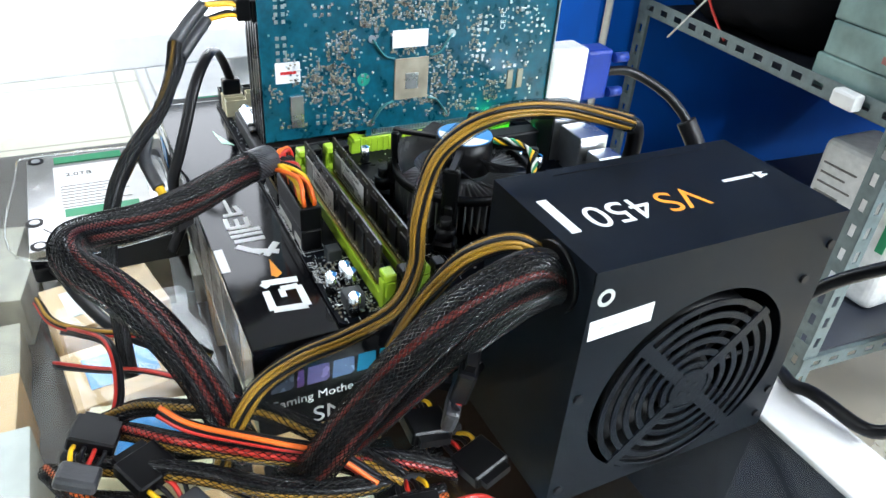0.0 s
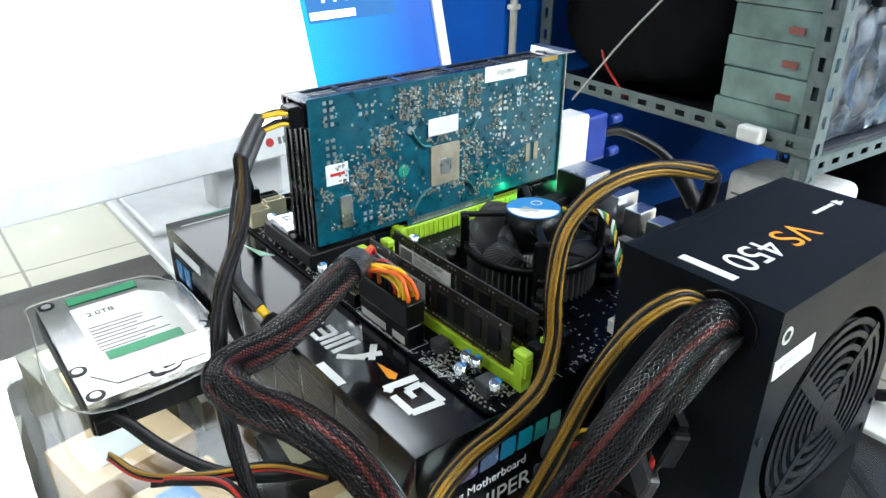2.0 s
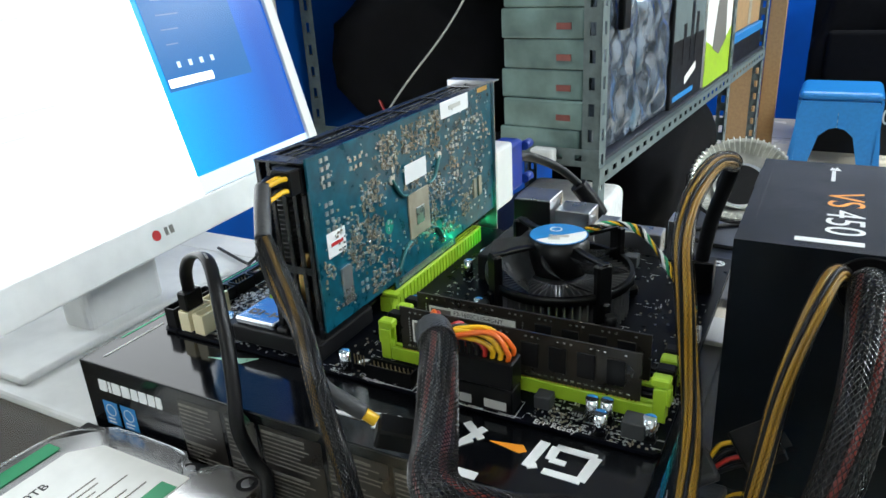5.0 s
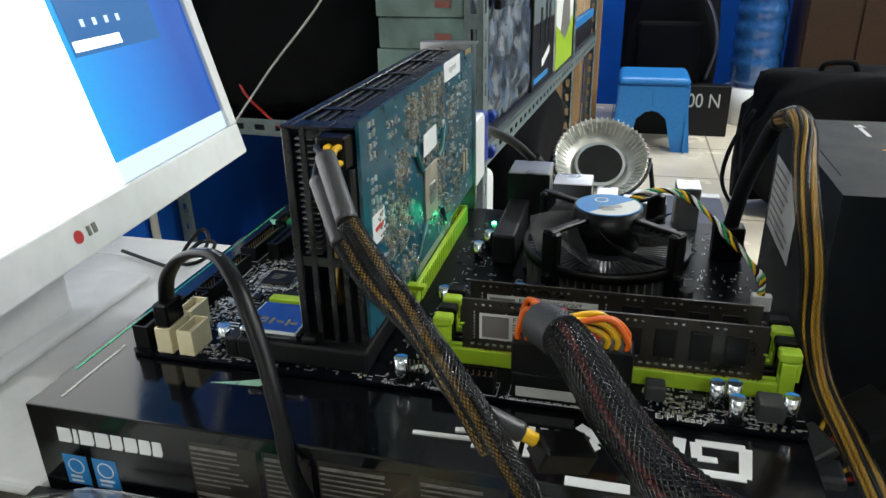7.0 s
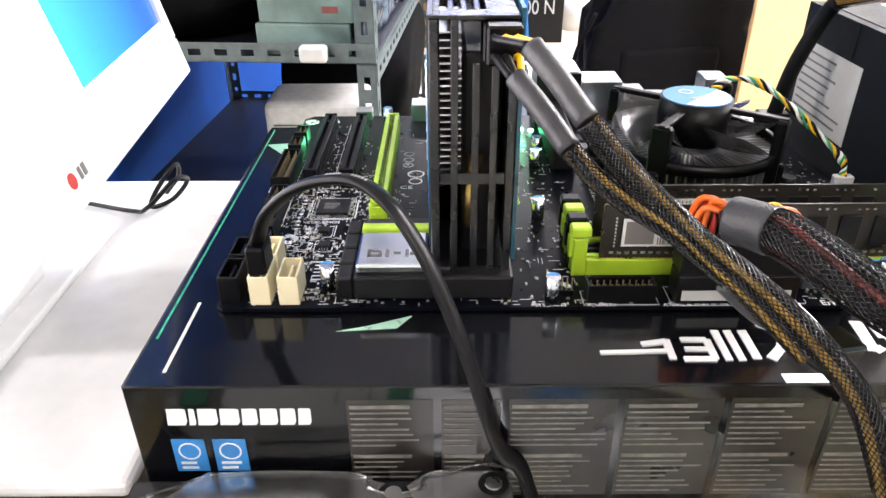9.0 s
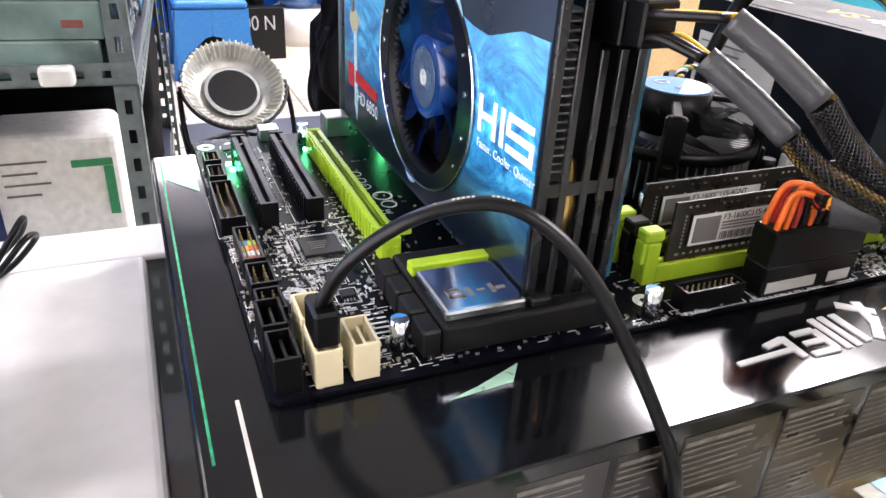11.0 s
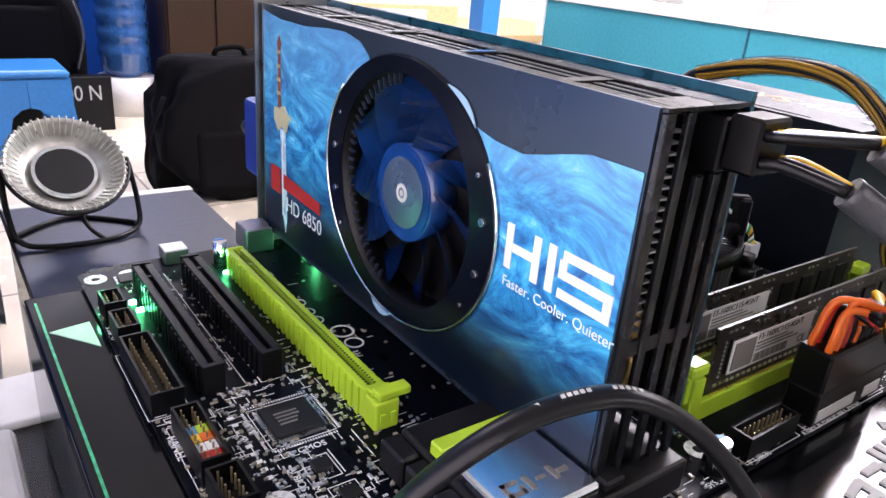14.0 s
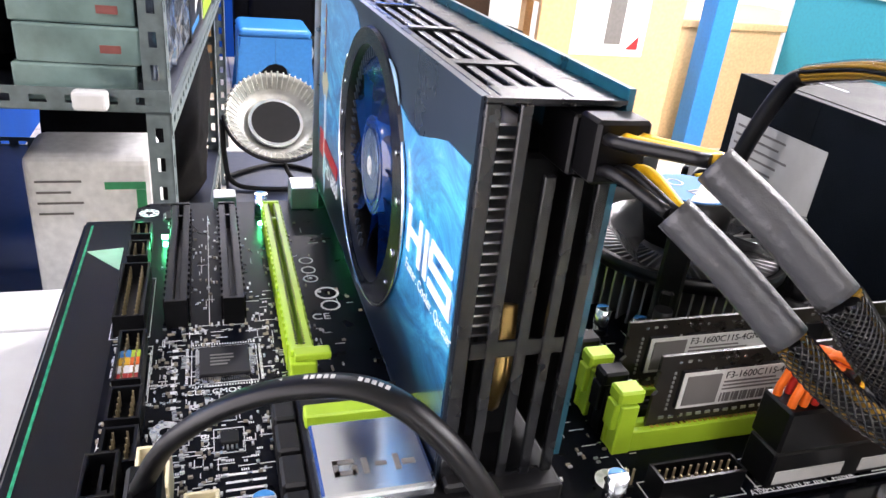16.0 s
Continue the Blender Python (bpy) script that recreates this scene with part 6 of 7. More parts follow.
part("wire", tube([(0.0455, -0.0945, 0.0995), (0.0410, -0.0960, 0.1030)], 0.0026, 8), BRIGHT_YELLOW, c, "bright yellow wires")
part("sleeve", tube([(0.0410, -0.0960, 0.1030), (0.033, -0.0985, 0.1085), (0.024, -0.1000, 0.1140), (0.014, -0.0960, 0.1220)], 0.0036, 10), SHRINK, c)
sleeved("supply_cable_bundle", "thick braided bundle of cables leaving the power supply",
        [(0.2215, 0.046, 0.128), (0.2215, 0.033, 0.134), (0.2215, 0.015, 0.130), (0.222, -0.004, 0.121), (0.221, -0.020, 0.107), (0.218, -0.034, 0.088), (0.212, -0.048, 0.062), (0.204, -0.06, 0.034), (0.19, -0.07, 0.014)], 0.0095, [B, D, B, B, B, D, B, B, B, D, B, B], 28)
sleeved("supply_cable_strand", "dark red braided cable beside the bundle", [(0.227, 0.045, 0.124), (0.229, 0.025, 0.122), (0.228, 0.0, 0.108), (0.222, -0.02, 0.085), (0.21, -0.035, 0.055), (0.195, -0.05, 0.025)], 0.0052, [D, B, D, R, B, B], 22)
sleeved("supply_yellow_cable", "yellow and black cable leaving the power supply", [(0.212, 0.046, 0.132), (0.207, 0.030, 0.140), (0.202, 0.012, 0.134), (0.197, 0.0, 0.118), (0.193, -0.010, 0.098), (0.19, -0.022, 0.07), (0.186, -0.04, 0.035), (0.182, -0.055, 0.012)], 0.0047, [Y, Y, B, Y, Y, B, Y, Y, B], 20, 10, 0.00006)
# drive lead from the ivory port
c = thing("drive_cable", "flat black drive cable looping over the board", "cable")
part("plug", box((-0.1493, -0.0245, Z0 + 0.0136), (-0.1413, -0.0105, 0.0925), 0.001, 1), PLASTIC, c)
part("cord", tube([(-0.1453, -0.0175, 0.0925), (-0.1385, -0.0225, 0.1075), (-0.126, -0.0285, 0.1205), (-0.112, -0.0335, 0.1272), (-0.098, -0.0400, 0.1288), (-0.086, -0.0485, 0.1220), (-0.076, -0.0570, 0.1090), (-0.068, -0.0640, 0.0930), (-0.060, -0.0725, 0.0740), (-0.054, -0.0800, 0.0560), (-0.048, -0.0795, 0.0380), (-0.040, -0.080, 0.0285), (-0.034, -0.09, 0.012)], 0.0040, 10, 10, 0.55), RUBBER, c, "flat glossy cord")
cl = frames_along(spline([(-0.126, -0.0285, 0.1205), (-0.112, -0.0335, 0.1272), (-0.098, -0.0400, 0.1288), (-0.086, -0.0485, 0.1220)], 24))
for k in range(4, 70, 2):
    if k % 16 in (4, 6, 8):
        continue
    p, t, u, v = cl[k]
    n = u if u.z > 0 else -u
    m = Matrix((t, n.cross(t), n)).transposed().to_4x4()
    m.translation = p + n * 0.0022
    part("cord_print", box((-0.0004, -0.0006, 0), (0.0005, 0.0006, 0.0001), 0, 1, m), LABEL_GREY, c)
c = thing("drive_cable", "flat black drive cable with white print under the hard disk", "cable")
part("cord", tube([(-0.050, -0.170, 0.014), (-0.030, -0.160, 0.012), (-0.002, -0.150, 0.008), (0.03, -0.135, 0.006), (0.055, -0.115, 0.006), (0.07, -0.09, 0.006)], 0.0042, 10, 10, 0.6), RUBBER, c)
part("plug", box((-0.043, -0.176, 0.0045), (-0.036, -0.156, 0.015), 0.001, 1), PLASTIC, c)
# loose leads and connectors heaped in front
rnd = random.Random(17)
paths = [
    ([(0.118, -0.150, 0.010), (0.132, -0.130, 0.026), (0.150, -0.104, 0.040), (0.168, -0.080, 0.042), (0.19, -0.05, 0.034), (0.215, -0.02, 0.02)], [Y, B, O, B], 0.0048),
    ([(0.120, -0.160, 0.008), (0.140, -0.138, 0.020), (0.165, -0.11, 0.034), (0.192, -0.07, 0.034), (0.21, -0.03, 0.026), (0.215, 0.01, 0.014)], [R, Y, B, B], 0.0048),
    ([(0.128, -0.168, 0.008), (0.155, -0.148, 0.020), (0.185, -0.115, 0.030), (0.205, -0.08, 0.03), (0.215, -0.04, 0.022), (0.20, 0.0, 0.01)], [B, Y, B, B], 0.005),
    ([(0.140, -0.175, 0.008), (0.170, -0.155, 0.018), (0.202, -0.118, 0.026), (0.222, -0.08, 0.024), (0.23, -0.04, 0.016), (0.225, 0.0, 0.01)], [O, B, R, B], 0.0046),
    ([(0.150, -0.118, 0.014), (0.165, -0.095, 0.024), (0.185, -0.060, 0.020), (0.20, -0.03, 0.012), (0.20, 0.01, 0.01)], [B, B, Y], 0.0046),
    ([(0.165, -0.155, 0.010), (0.185, -0.128, 0.018), (0.21, -0.095, 0.018), (0.226, -0.055, 0.012), (0.236, -0.02, 0.01)], [B, R, Y, B], 0.0046),
    ([(0.06, -0.165, 0.006), (0.08, -0.145, 0.014), (0.10, -0.12, 0.02), (0.12, -0.09, 0.018), (0.135, -0.07, 0.01)], [R, B], 0.003),
    ([(0.02, -0.165, 0.006), (0.05, -0.15, 0.02), (0.08, -0.14, 0.028), (0.11, -0.14, 0.022), (0.13, -0.15, 0.010)], [R, B, B], 0.003),
    ([(-0.01, -0.175, 0.006), (0.02, -0.165, 0.012), (0.045, -0.145, 0.016), (0.065, -0.11, 0.014), (0.08, -0.085, 0.008)], [Y, R, B], 0.003),
    ([(0.16, -0.12, 0.05), (0.178, -0.105, 0.046), (0.192, -0.075, 0.044), (0.205, -0.05, 0.036), (0.215, -0.03, 0.024)], [O, R, B], 0.0036),
    ([(0.245, 0.012, 0.018), (0.252, -0.005, 0.03), (0.25, -0.03, 0.026), (0.245, -0.06, 0.012), (0.25, -0.09, 0.006)], [R, Y, O], 0.0034),
]
for pts, cols, r in paths:
    sleeved("loose_power_lead", "loose bundle of coloured power wires heaped on the counter", [Vector(p) + Vector((rnd.uniform(-.004, .004), rnd.uniform(-.004, .004), rnd.uniform(0, .004))) for p in pts], r, cols, 0 if r < 0.004 else 12)


def drive_plug(at, rx, ry, rz, size=(0.022, 0.020, 0.008)):
    c = thing("drive_power_plug", "black drive power plug with red and yellow wires", "connector", "loose plugs")
    c.matrix_world = pose(*at, rx, ry, rz)
    w, l, h = size
    part("body", box((-w / 2, -l / 2, -h / 2), (w / 2, l / 2, h / 2), 0.001, 1), PLASTIC, c)
    part("tongue", box((-w / 2 + 0.003, l / 2, -h / 4), (w / 2 - 0.003, l / 2 + 0.004, h / 4)), PLASTIC, c)
    for k, mt_ in enumerate((BRIGHT_YELLOW, B, R, B)):
        x = -w / 2 + 0.004 + k * (w - 0.008) / 3
        part("wire", tube([(x, -l / 2, 0), (x, -l / 2 - 0.006, 0.001), (x * 0.6, -l / 2 - 0.014, -0.003)], 0.0012, 6, 5), mt_, c)
    part("boot", box((-w * 0.42, -l / 2 - 0.026, -h / 2), (w * 0.42, -l / 2 - 0.012, h / 3), 0.002, 2), SHRINK, c)
    return c


for a in (((0.229, 0.000, 0.095), 80, 10, -35), ((0.186, 0.020, 0.050), 25, 10, -60), ((0.197, 0.000, 0.030), 5, -8, -95), ((0.222, 0.018, 0.022), 4, 6, -75), ((0.172, -0.13, 0.03), 10, 5, 120), ((0.14, -0.15, 0.028), -10, 20, 70), ((0.235, -0.02, 0.016), 0, 0, -100)):
    drive_plug(*a)

# ---- slotted steel rack behind the counter ----
rack = thing("steel_rack", "grey slotted angle steel rack with stacked goods", "shelf")
RM = Matrix.Translation((-0.190, 1.035, 0)) @ pose(0, 0, 0, 0, 0, -4)
RW, RD = 0.73, 1.2


def slotted_angle(m, length, name):
    """An L section with a row of slots on both flanges; local z runs along it."""
    bm = bmesh.new()
    w, t, pitch = 0.036, 0.002, 0.05
    for turn in (0, 1):
        def q(lo, hi):
            add_box(bm, (lo[0], 0, lo[1]) if not turn else (0, lo[0], lo[1]), (hi[0], t, hi[1]) if not turn else (t, hi[0], hi[1]), 0, 1, 0, m)
        q((0, 0), (0.012, length))
        q((0.024, 0), (w, length))
        z = 0.0
        while z < length - pitch:
            q((0.012, z), (0.024, z + 0.026))
            z += pitch
        q((0.012, z), (0.024, length))
    return part(name, bm, SHELF_GREY, rack)


TOP = 0.75
for x, y, rz in ((0, 0, 90), (-RW, 0, 0), (0, RD, 180), (-RW, RD, 270)):
    slotted_angle(RM @ Matrix.Translation((x, y, FLOOR_Z)) @ pose(0, 0, 0, 0, 0, rz), TOP - FLOOR_Z, "post")
for z in (-0.125, -0.60, 0.42):
    slotted_angle(RM @ Matrix.Translation((0.001, -0.0025, z)) @ pose(0, 0, 0, 0, -90, 0), RW, "rail")
    slotted_angle(RM @ Matrix.Translation((0.0025, 0.0, z)) @ pose(0, 0, 0, -90, 0, 0) @ pose(0, 0, 0, 0, 0, 90), RD, "rail")
    slotted_angle(RM @ Matrix.Translation((0.001, RD, z)) @ pose(0, 0, 0, 0, -90, 0), RW, "rail")
    part("shelf_panel", box((-RW + 0.005, 0.004, z + 0.004), (-0.004, RD - 0.004, z + 0.010), 0, 1, RM), DARK_TOP, rack, "dark shelf panel")
pipe = thing("wall_conduit", "thin pale conduit running up the blue wall", "pipe")
part("tube", join(lambda b: add_cyl(b, (-0.928, 1.003, FLOOR_Z), 0.009, CEIL_Z - FLOOR_Z, "z", 14)), LABEL_GREY, pipe)
for z in (-0.5, 0.05, 0.6, 1.2):
    part("bracket", box((-0.9398, 0.990, z), (-0.917, 1.016, z + 0.012), 0.002, 1), WHITE_PLASTIC, pipe)
clip = thing("plastic_clip", "small white plastic clip on the rack rail", "clip")
part("body", box((-0.135, -0.03, -0.118), (-0.085, -0.004, -0.088), 0.006, 2, RM), WHITE_PLASTIC, clip)

SH = -0.114
rnd = random.Random(31)
for k in range(6):
    b = thing("wrapped_carton", "flat carton wrapped in clear plastic on the rack", "carton", "wrapped cartons")
    part("carton", box((-0.215, 0.012, SH + 0.058 * k), (-0.04, 0.45, SH + 0.0575 + 0.058 * k), 0.004, 2, RM @ pose(rnd.uniform(-0.006, 0.006), rnd.uniform(-0.004, 0.004), 0, 0, 0, rnd.uniform(-1, 1))), WRAP, b)
    part("red_print", box((-0.095, 0.0095, SH + 0.018 + 0.058 * k), (-0.065, 0.0115, SH + 0.03 + 0.058 * k), 0, 1, RM), material("faded_red_print", (0.25, 0.08, 0.07), 0.4), b)
# dark goods towards the wall


def lump(name, label, cat, lo, hi, mat, m, seed, amp=0.25):
    """A slumped soft form between lo and hi."""
    bm = bmesh.new()
    bmesh.ops.create_icosphere(bm, subdivisions=4, radius=1)
    lo, hi = Vector(lo), Vector(hi)
    for v in bm.verts:
        d = 1 + amp * noise.noise(v.co * 1.7 + Vector((seed, 0, 0))) + 0.08 * noise.noise(v.co * 6 + Vector((seed, 3, 0)))
        p = Vector([max(-1, min(1, c * 1.25)) for c in v.co]) * d
        p = Vector([max(-1.0, min(1.0, c)) for c in p])
        v.co = m @ ((lo + hi) / 2 + Vector((p.x * (hi.x - lo.x) / 2, p.y * (hi.y - lo.y) / 2, p.z * (hi.z - lo.z) / 2)))
    for f in bm.faces:
        f.smooth = True
    ob = thing(name, label, cat)
    part("body", bm, mat, ob)
    return ob


lump("black_soft_form", "slumped black cloth bag on the rack", "bag", (-0.715, 0.012, SH), (-0.218, 0.62, SH + 0.345), CLOTH, RM, 4.0, 0.06)
b = thing("flat_carton", "flat white carton with a blue panel lying on the goods", "carton")
part("carton", box((-0.40, 0.03, SH + 0.350), (-0.06, 0.36, SH + 0.425), 0.003, 1, RM), PAPER, b)
part("blue_print", box((-0.38, 0.0285, SH + 0.362), (-0.31, 0.0298, SH + 0.412), 0, 1, RM), BADGE_BLUE, b)
c = thing("red_lead", "thin red wire lying on the rack", "wire")
part("wire", tube([RM @ Vector(p) for p in ((-0.54, 0.02, SH + 0.10), (-0.51, 0.002, SH + 0.07), (-0.47, 0.0, SH + 0.035), (-0.44, 0.004, SH + 0.006))], 0.003), RED_WIRE, c)
c = thing("grey_cord", "thin grey cord hanging slantwise by the rack", "wire")
part("wire", tube([RM @ Vector(p) for p in ((-0.55, -0.05, -0.13), (-0.42, -0.05, 0.02), (-0.28, -0.05, 0.17), (-0.16, -0.05, 0.36))], 0.0022), LABEL_GREY, c)
# goods at the rack's end


def crumpled(name, label, lo, hi, mat, seed):
    """A creased foil or film bag: a flat form with sharp folds."""
    bm = bmesh.new()
    bmesh.ops.create_cube(bm, size=2.0)
    bmesh.ops.subdivide_edges(bm, edges=bm.edges[:], cuts=13, use_grid_fill=True)
    lo, hi = Vector(lo), Vector(hi)
    half = (hi - lo) / 2
    for v in bm.verts:
        q = Vector((v.co.x * 0.4, v.co.y * 1.1, v.co.z * 1.6)) * 1.7 + Vector((seed, 2 * seed, 0))
        fold = abs(noise.noise(q)) * 1.6 + abs(noise.noise(q * 2.7)) * 0.8
        pinch = 1.0 - 0.55 * max(abs(v.co.y), abs(v.co.z)) ** 6
        v.co = RM @ ((lo + hi) / 2 + Vector((v.co.x * half.x * pinch * (1.25 - fold), v.co.y * half.y * (0.96 + 0.06 * noise.noise(q * 0.7)), v.co.z * half.z * (0.96 + 0.05 * noise.noise(q * 0.9)))))
    for f in bm.faces:
        f.smooth = True
    ob = thing(name, label, "bag", "crumpled bags on the rack")
    part("film", bm, mat, ob)
    return ob


crumpled("static_bag", "crumpled silver antistatic bag standing on the rack", (-0.040, 0.02, SH), (-0.006, 0.26, SH + 0.34), STATIC_BAG, 2.0)
crumpled("static_bag", "crumpled clear film bag with dark contents on the rack", (-0.036, 0.24, SH), (-0.004, 0.50, SH + 0.30), STATIC_BAG, 5.0)
part("clasp", box((-0.003, 0.085, SH + 0.24), (0.012, 0.125, SH + 0.37), 0.004, 2, RM), PLASTIC, thing("black_clasp", "small black plastic clasp hung on the rack", "clip"))
b = thing("display_box", "black and grey product box with printed panels on the rack", "box")
part("carton", box((-0.12, 0.51, SH), (-0.008, 0.82, SH + 0.36), 0.002, 1, RM), CHIP, b)
part("grey_print", box((0, 0, 0), (0.30, 0.19, 0.0008), 0, 1, RM @ on_right(-0.008, 0.515, SH + 0.165)), SHELF_GREY, b)
for y, h in ((0.60, 0.10), (0.67, 0.16), (0.72, 0.12)):
    part("dark_print", box((0, 0, 0), (0.028, h, 0.0006), 0, 1, RM @ on_right(-0.0072, y, SH + 0.10)), CHIP, b)
part("blue_print", box((0, 0, 0), (0.20, 0.014, 0.0006), 0, 1, RM @ on_right(-0.008, 0.53, SH + 0.015)), BADGE_BLUE, b)
part("white_print", box((0, 0, 0), (0.11, 0.02, 0.0006), 0, 1, RM @ on_right(-0.008, 0.64, SH + 0.045) @ pose(0, 0, 0, 0, 0, 14)), PAPER, b)
b = thing("display_box", "white product box with a lime green corner on the rack", "box")
part("carton", box((-0.12, 0.84, SH), (-0.006, 1.16, SH + 0.38), 0.002, 1, RM), PAPER, b)
part("green_print", prism([(0, 0), (0.32, 0), (0.32, 0.14), (0.16, 0.08), (0, 0.13)], RM @ on_right(-0.006, 0.84, SH), 0.0006), GREEN, b)
part("dark_print", prism([(0.08, 0.10), (0.16, 0.075), (0.25, 0.11), (0.21, 0.30), (0.15, 0.33)], RM @ on_right(-0.0052, 0.84, SH), 0.0006), PRINT_GREY, b)
b = thing("white_carton", "white carton with a green stripe on the lower rack shelf", "carton")
part("carton", box((-0.47, 1.27, -0.588), (-0.235, 1.43, -0.275), 0.022, 4), material("off_white_carton", (0.8, 0.8, 0.79), 0.5, vary=0.1), b)
part("green_stripe", box((-0.33, 1.2685, -0.345), (-0.256, 1.2698, -0.33)), GREEN_PRINT, b)
part("green_stripe", box((-0.274, 1.2685, -0.45), (-0.256, 1.2698, -0.346)), GREEN_PRINT, b)
for k in range(4):
    part("printed_line", box((-0.45, 1.2685, -0.33 - 0.022 * k), (-0.37 - 0.02 * (k % 2), 1.2698, -0.326 - 0.022 * k)), PRINT_GREY, b)

# ---- low table with a small fan ----
lt = thing("low_table", "low table with a dark grey top and white edge", "table")
part("table_top", box((-0.10, 1.22, -0.475), (0.36, 1.80, -0.45), 0.003, 1), DARK_TOP, lt)
part("edge_band", box((-0.10, 1.805, -0.476), (0.36, 1.835, -0.449), 0.002, 1), WHITE_PLASTIC, lt)
for x in (-0.09, 0.32):
    for y in (1.25, 1.77):
        part("leg", box((x, y, FLOOR_Z), (x + 0.03, y + 0.03, -0.4755)), STEEL, lt)
fan = thing("table_fan", "small round desk fan with silver grille on a black wire stand", "fan")
fm = Matrix.Translation((0.021, 1.55, -0.275)) @ pose(0, 0, 0, 42, 0, 4)
R0 = 0.118
NICKEL = material("nickel_wire", (0.85, 0.85, 0.80), 0.3, 0.9)
bowl = bmesh.new()
prof = [(R0 * 0.5, -0.046), (R0 * 0.66, -0.040), (R0 * 0.82, -0.026), (R0 * 0.93, -0.008), (R0 * 0.985, 0.006), (R0 * 1.0, 0.004), (R0 * 0.945, -0.012), (R0 * 0.83, -0.031), (R0 * 0.66, -0.046), (R0 * 0.5, -0.052)]
loops = [[bowl.verts.new((r * math.cos(2 * math.pi * k / 56), r * math.sin(2 * math.pi * k / 56), z)) for k in range(56)] for r, z in prof]
for n in range(len(loops)):
    a, b = loops[n], loops[(n + 1) % len(loops)]
    for k in range(56):
        bowl.faces.new((a[k], a[(k + 1) % 56], b[(k + 1) % 56], b[k])).smooth = True
bmesh.ops.recalc_face_normals(bowl, faces=bowl.faces)
part("dish", bowl, material("satin_silver", (0.58, 0.57, 0.52), 0.36, 0.6, vary=0.25, scale=30), fan, "bright silver reflecting dish").matrix_world = fm
for k in range(52):
    part("fin", tube([pose(0, 0, 0, 0, 0, 360 * k / 52) @ Vector(p) for p in ((R0 * 0.76, 0, -0.022), (R0 * 0.9, 0, -0.003), (R0, 0, 0.009), (R0 * 1.03, 0, -0.002))], 0.0017, 5, 3), NICKEL, fan).matrix_world = fm
part("cap", join(lambda b: add_cyl(b, (0, 0, -0.056), R0 * 0.49, 0.026, "z", 40), lambda b: add_cyl(b, (0, 0, -0.11), 0.045, 0.056, "z", 32)), CHIP, fan, "black round centre cap").matrix_world = fm
part("cap_rim", ring((0, 0, -0.044), R0 * 0.49, R0 * 0.55, 0.016, "z", 40), MIRROR_ALU, fan).matrix_world = fm
part("bail", tube([fm @ Vector((R0 * 1.05 * math.cos(math.radians(a)), R0 * 1.05 * math.sin(math.radians(a)), 0.002)) for a in range(180, 361, 15)], 0.0045, 8, 3), CHIP, fan)
part("stand", tube([(-0.104, 1.55, -0.285), (-0.102, 1.54, -0.37), (-0.088, 1.53, -0.43), (-0.03, 1.51, -0.4435), (0.09, 1.51, -0.4435), (0.152, 1.54, -0.433), (0.160, 1.555, -0.38), (0.146, 1.555, -0.285)], 0.0062, 8), CHIP, fan)
part("stand", tube([(-0.088, 1.53, -0.43), (-0.09, 1.6, -0.4435), (0.03, 1.68, -0.4435), (0.15, 1.6, -0.4435), (0.152, 1.54, -0.433)], 0.0062, 8), CHIP, fan)
part("strut", tube([(0.025, 1.58, -0.35), (0.045, 1.53, -0.41), (0.075, 1.51, -0.4435)], 0.0055, 8), CHIP, fan)

# ---- far corner: stool, bags, water bottle ----
st = thing("plastic_stool", "bright blue moulded plastic stool", "stool")
SXC, SYC, STOP = 0.235, 4.3, -0.515


part("seat", box((SXC - 0.205, SYC - 0.205, STOP - 0.05), (SXC + 0.205, SYC + 0.205, STOP), 0.03, 4), STOOL_BLUE, st)
for sx in (-1, 1):
    for sy in (-1, 1):
        m = Matrix.Translation((SXC, SYC, 0))
        part("leg", prism([(sx * 0.235, FLOOR_Z), (sx * 0.13, FLOOR_Z), (sx * 0.085, STOP - 0.24), (sx * 0.04, STOP - 0.20), (sx * 0.001, STOP - 0.19), (sx * 0.001, STOP - 0.049), (sx * 0.19, STOP - 0.049)], m @ on_front(0, sy * 0.2 + 0.006, 0), 0.012), STOOL_BLUE, st)
        part("leg", prism([(sx * 0.232, FLOOR_Z), (sx * 0.13, FLOOR_Z), (sx * 0.085, STOP - 0.24), (sx * 0.04, STOP - 0.20), (sx * 0.001, STOP - 0.19), (sx * 0.001, STOP - 0.049), (sx * 0.19, STOP - 0.049)], m @ pose(0, 0, 0, 0, 0, 90) @ on_front(0, sy * 0.2 + 0.006, 0), 0.012), STOOL_BLUE, st)
b = thing("printed_carton", "dark carton with pale letters beside the stool", "carton")
part("carton", box((0.03, 4.515, FLOOR_Z), (0.72, 4.61, -0.63), 0.003, 1), CHIP, b)
words("carton_letters", "CST", 0.125, on_front(0.12, 4.514, -0.80), LABEL_GREY, b, 0.001, stretch=0.95)
words("carton_letters", "00 N", 0.125, on_front(0.46, 4.514, -0.765), LABEL_GREY, b, 0.001, stretch=0.8)
bk = lump("backpack", "black nylon backpack standing behind the stool", "backpack", (0.03, 4.62, FLOOR_Z), (0.62, 5.0, 0.03), CLOTH, Matrix(), 7.0, 0.34)
part("pocket", box((0.12, 4.585, FLOOR_Z + 0.1), (0.52, 4.64, -0.25), 0.025, 3), CLOTH, bk)
part("strap", tube([(0.45, 4.61, -0.02), (0.56, 4.56, -0.2), (0.6, 4.56, -0.4), (0.56, 4.6, -0.6)], 0.022, 8, 8, 0.4), DARK_TOP, bk)
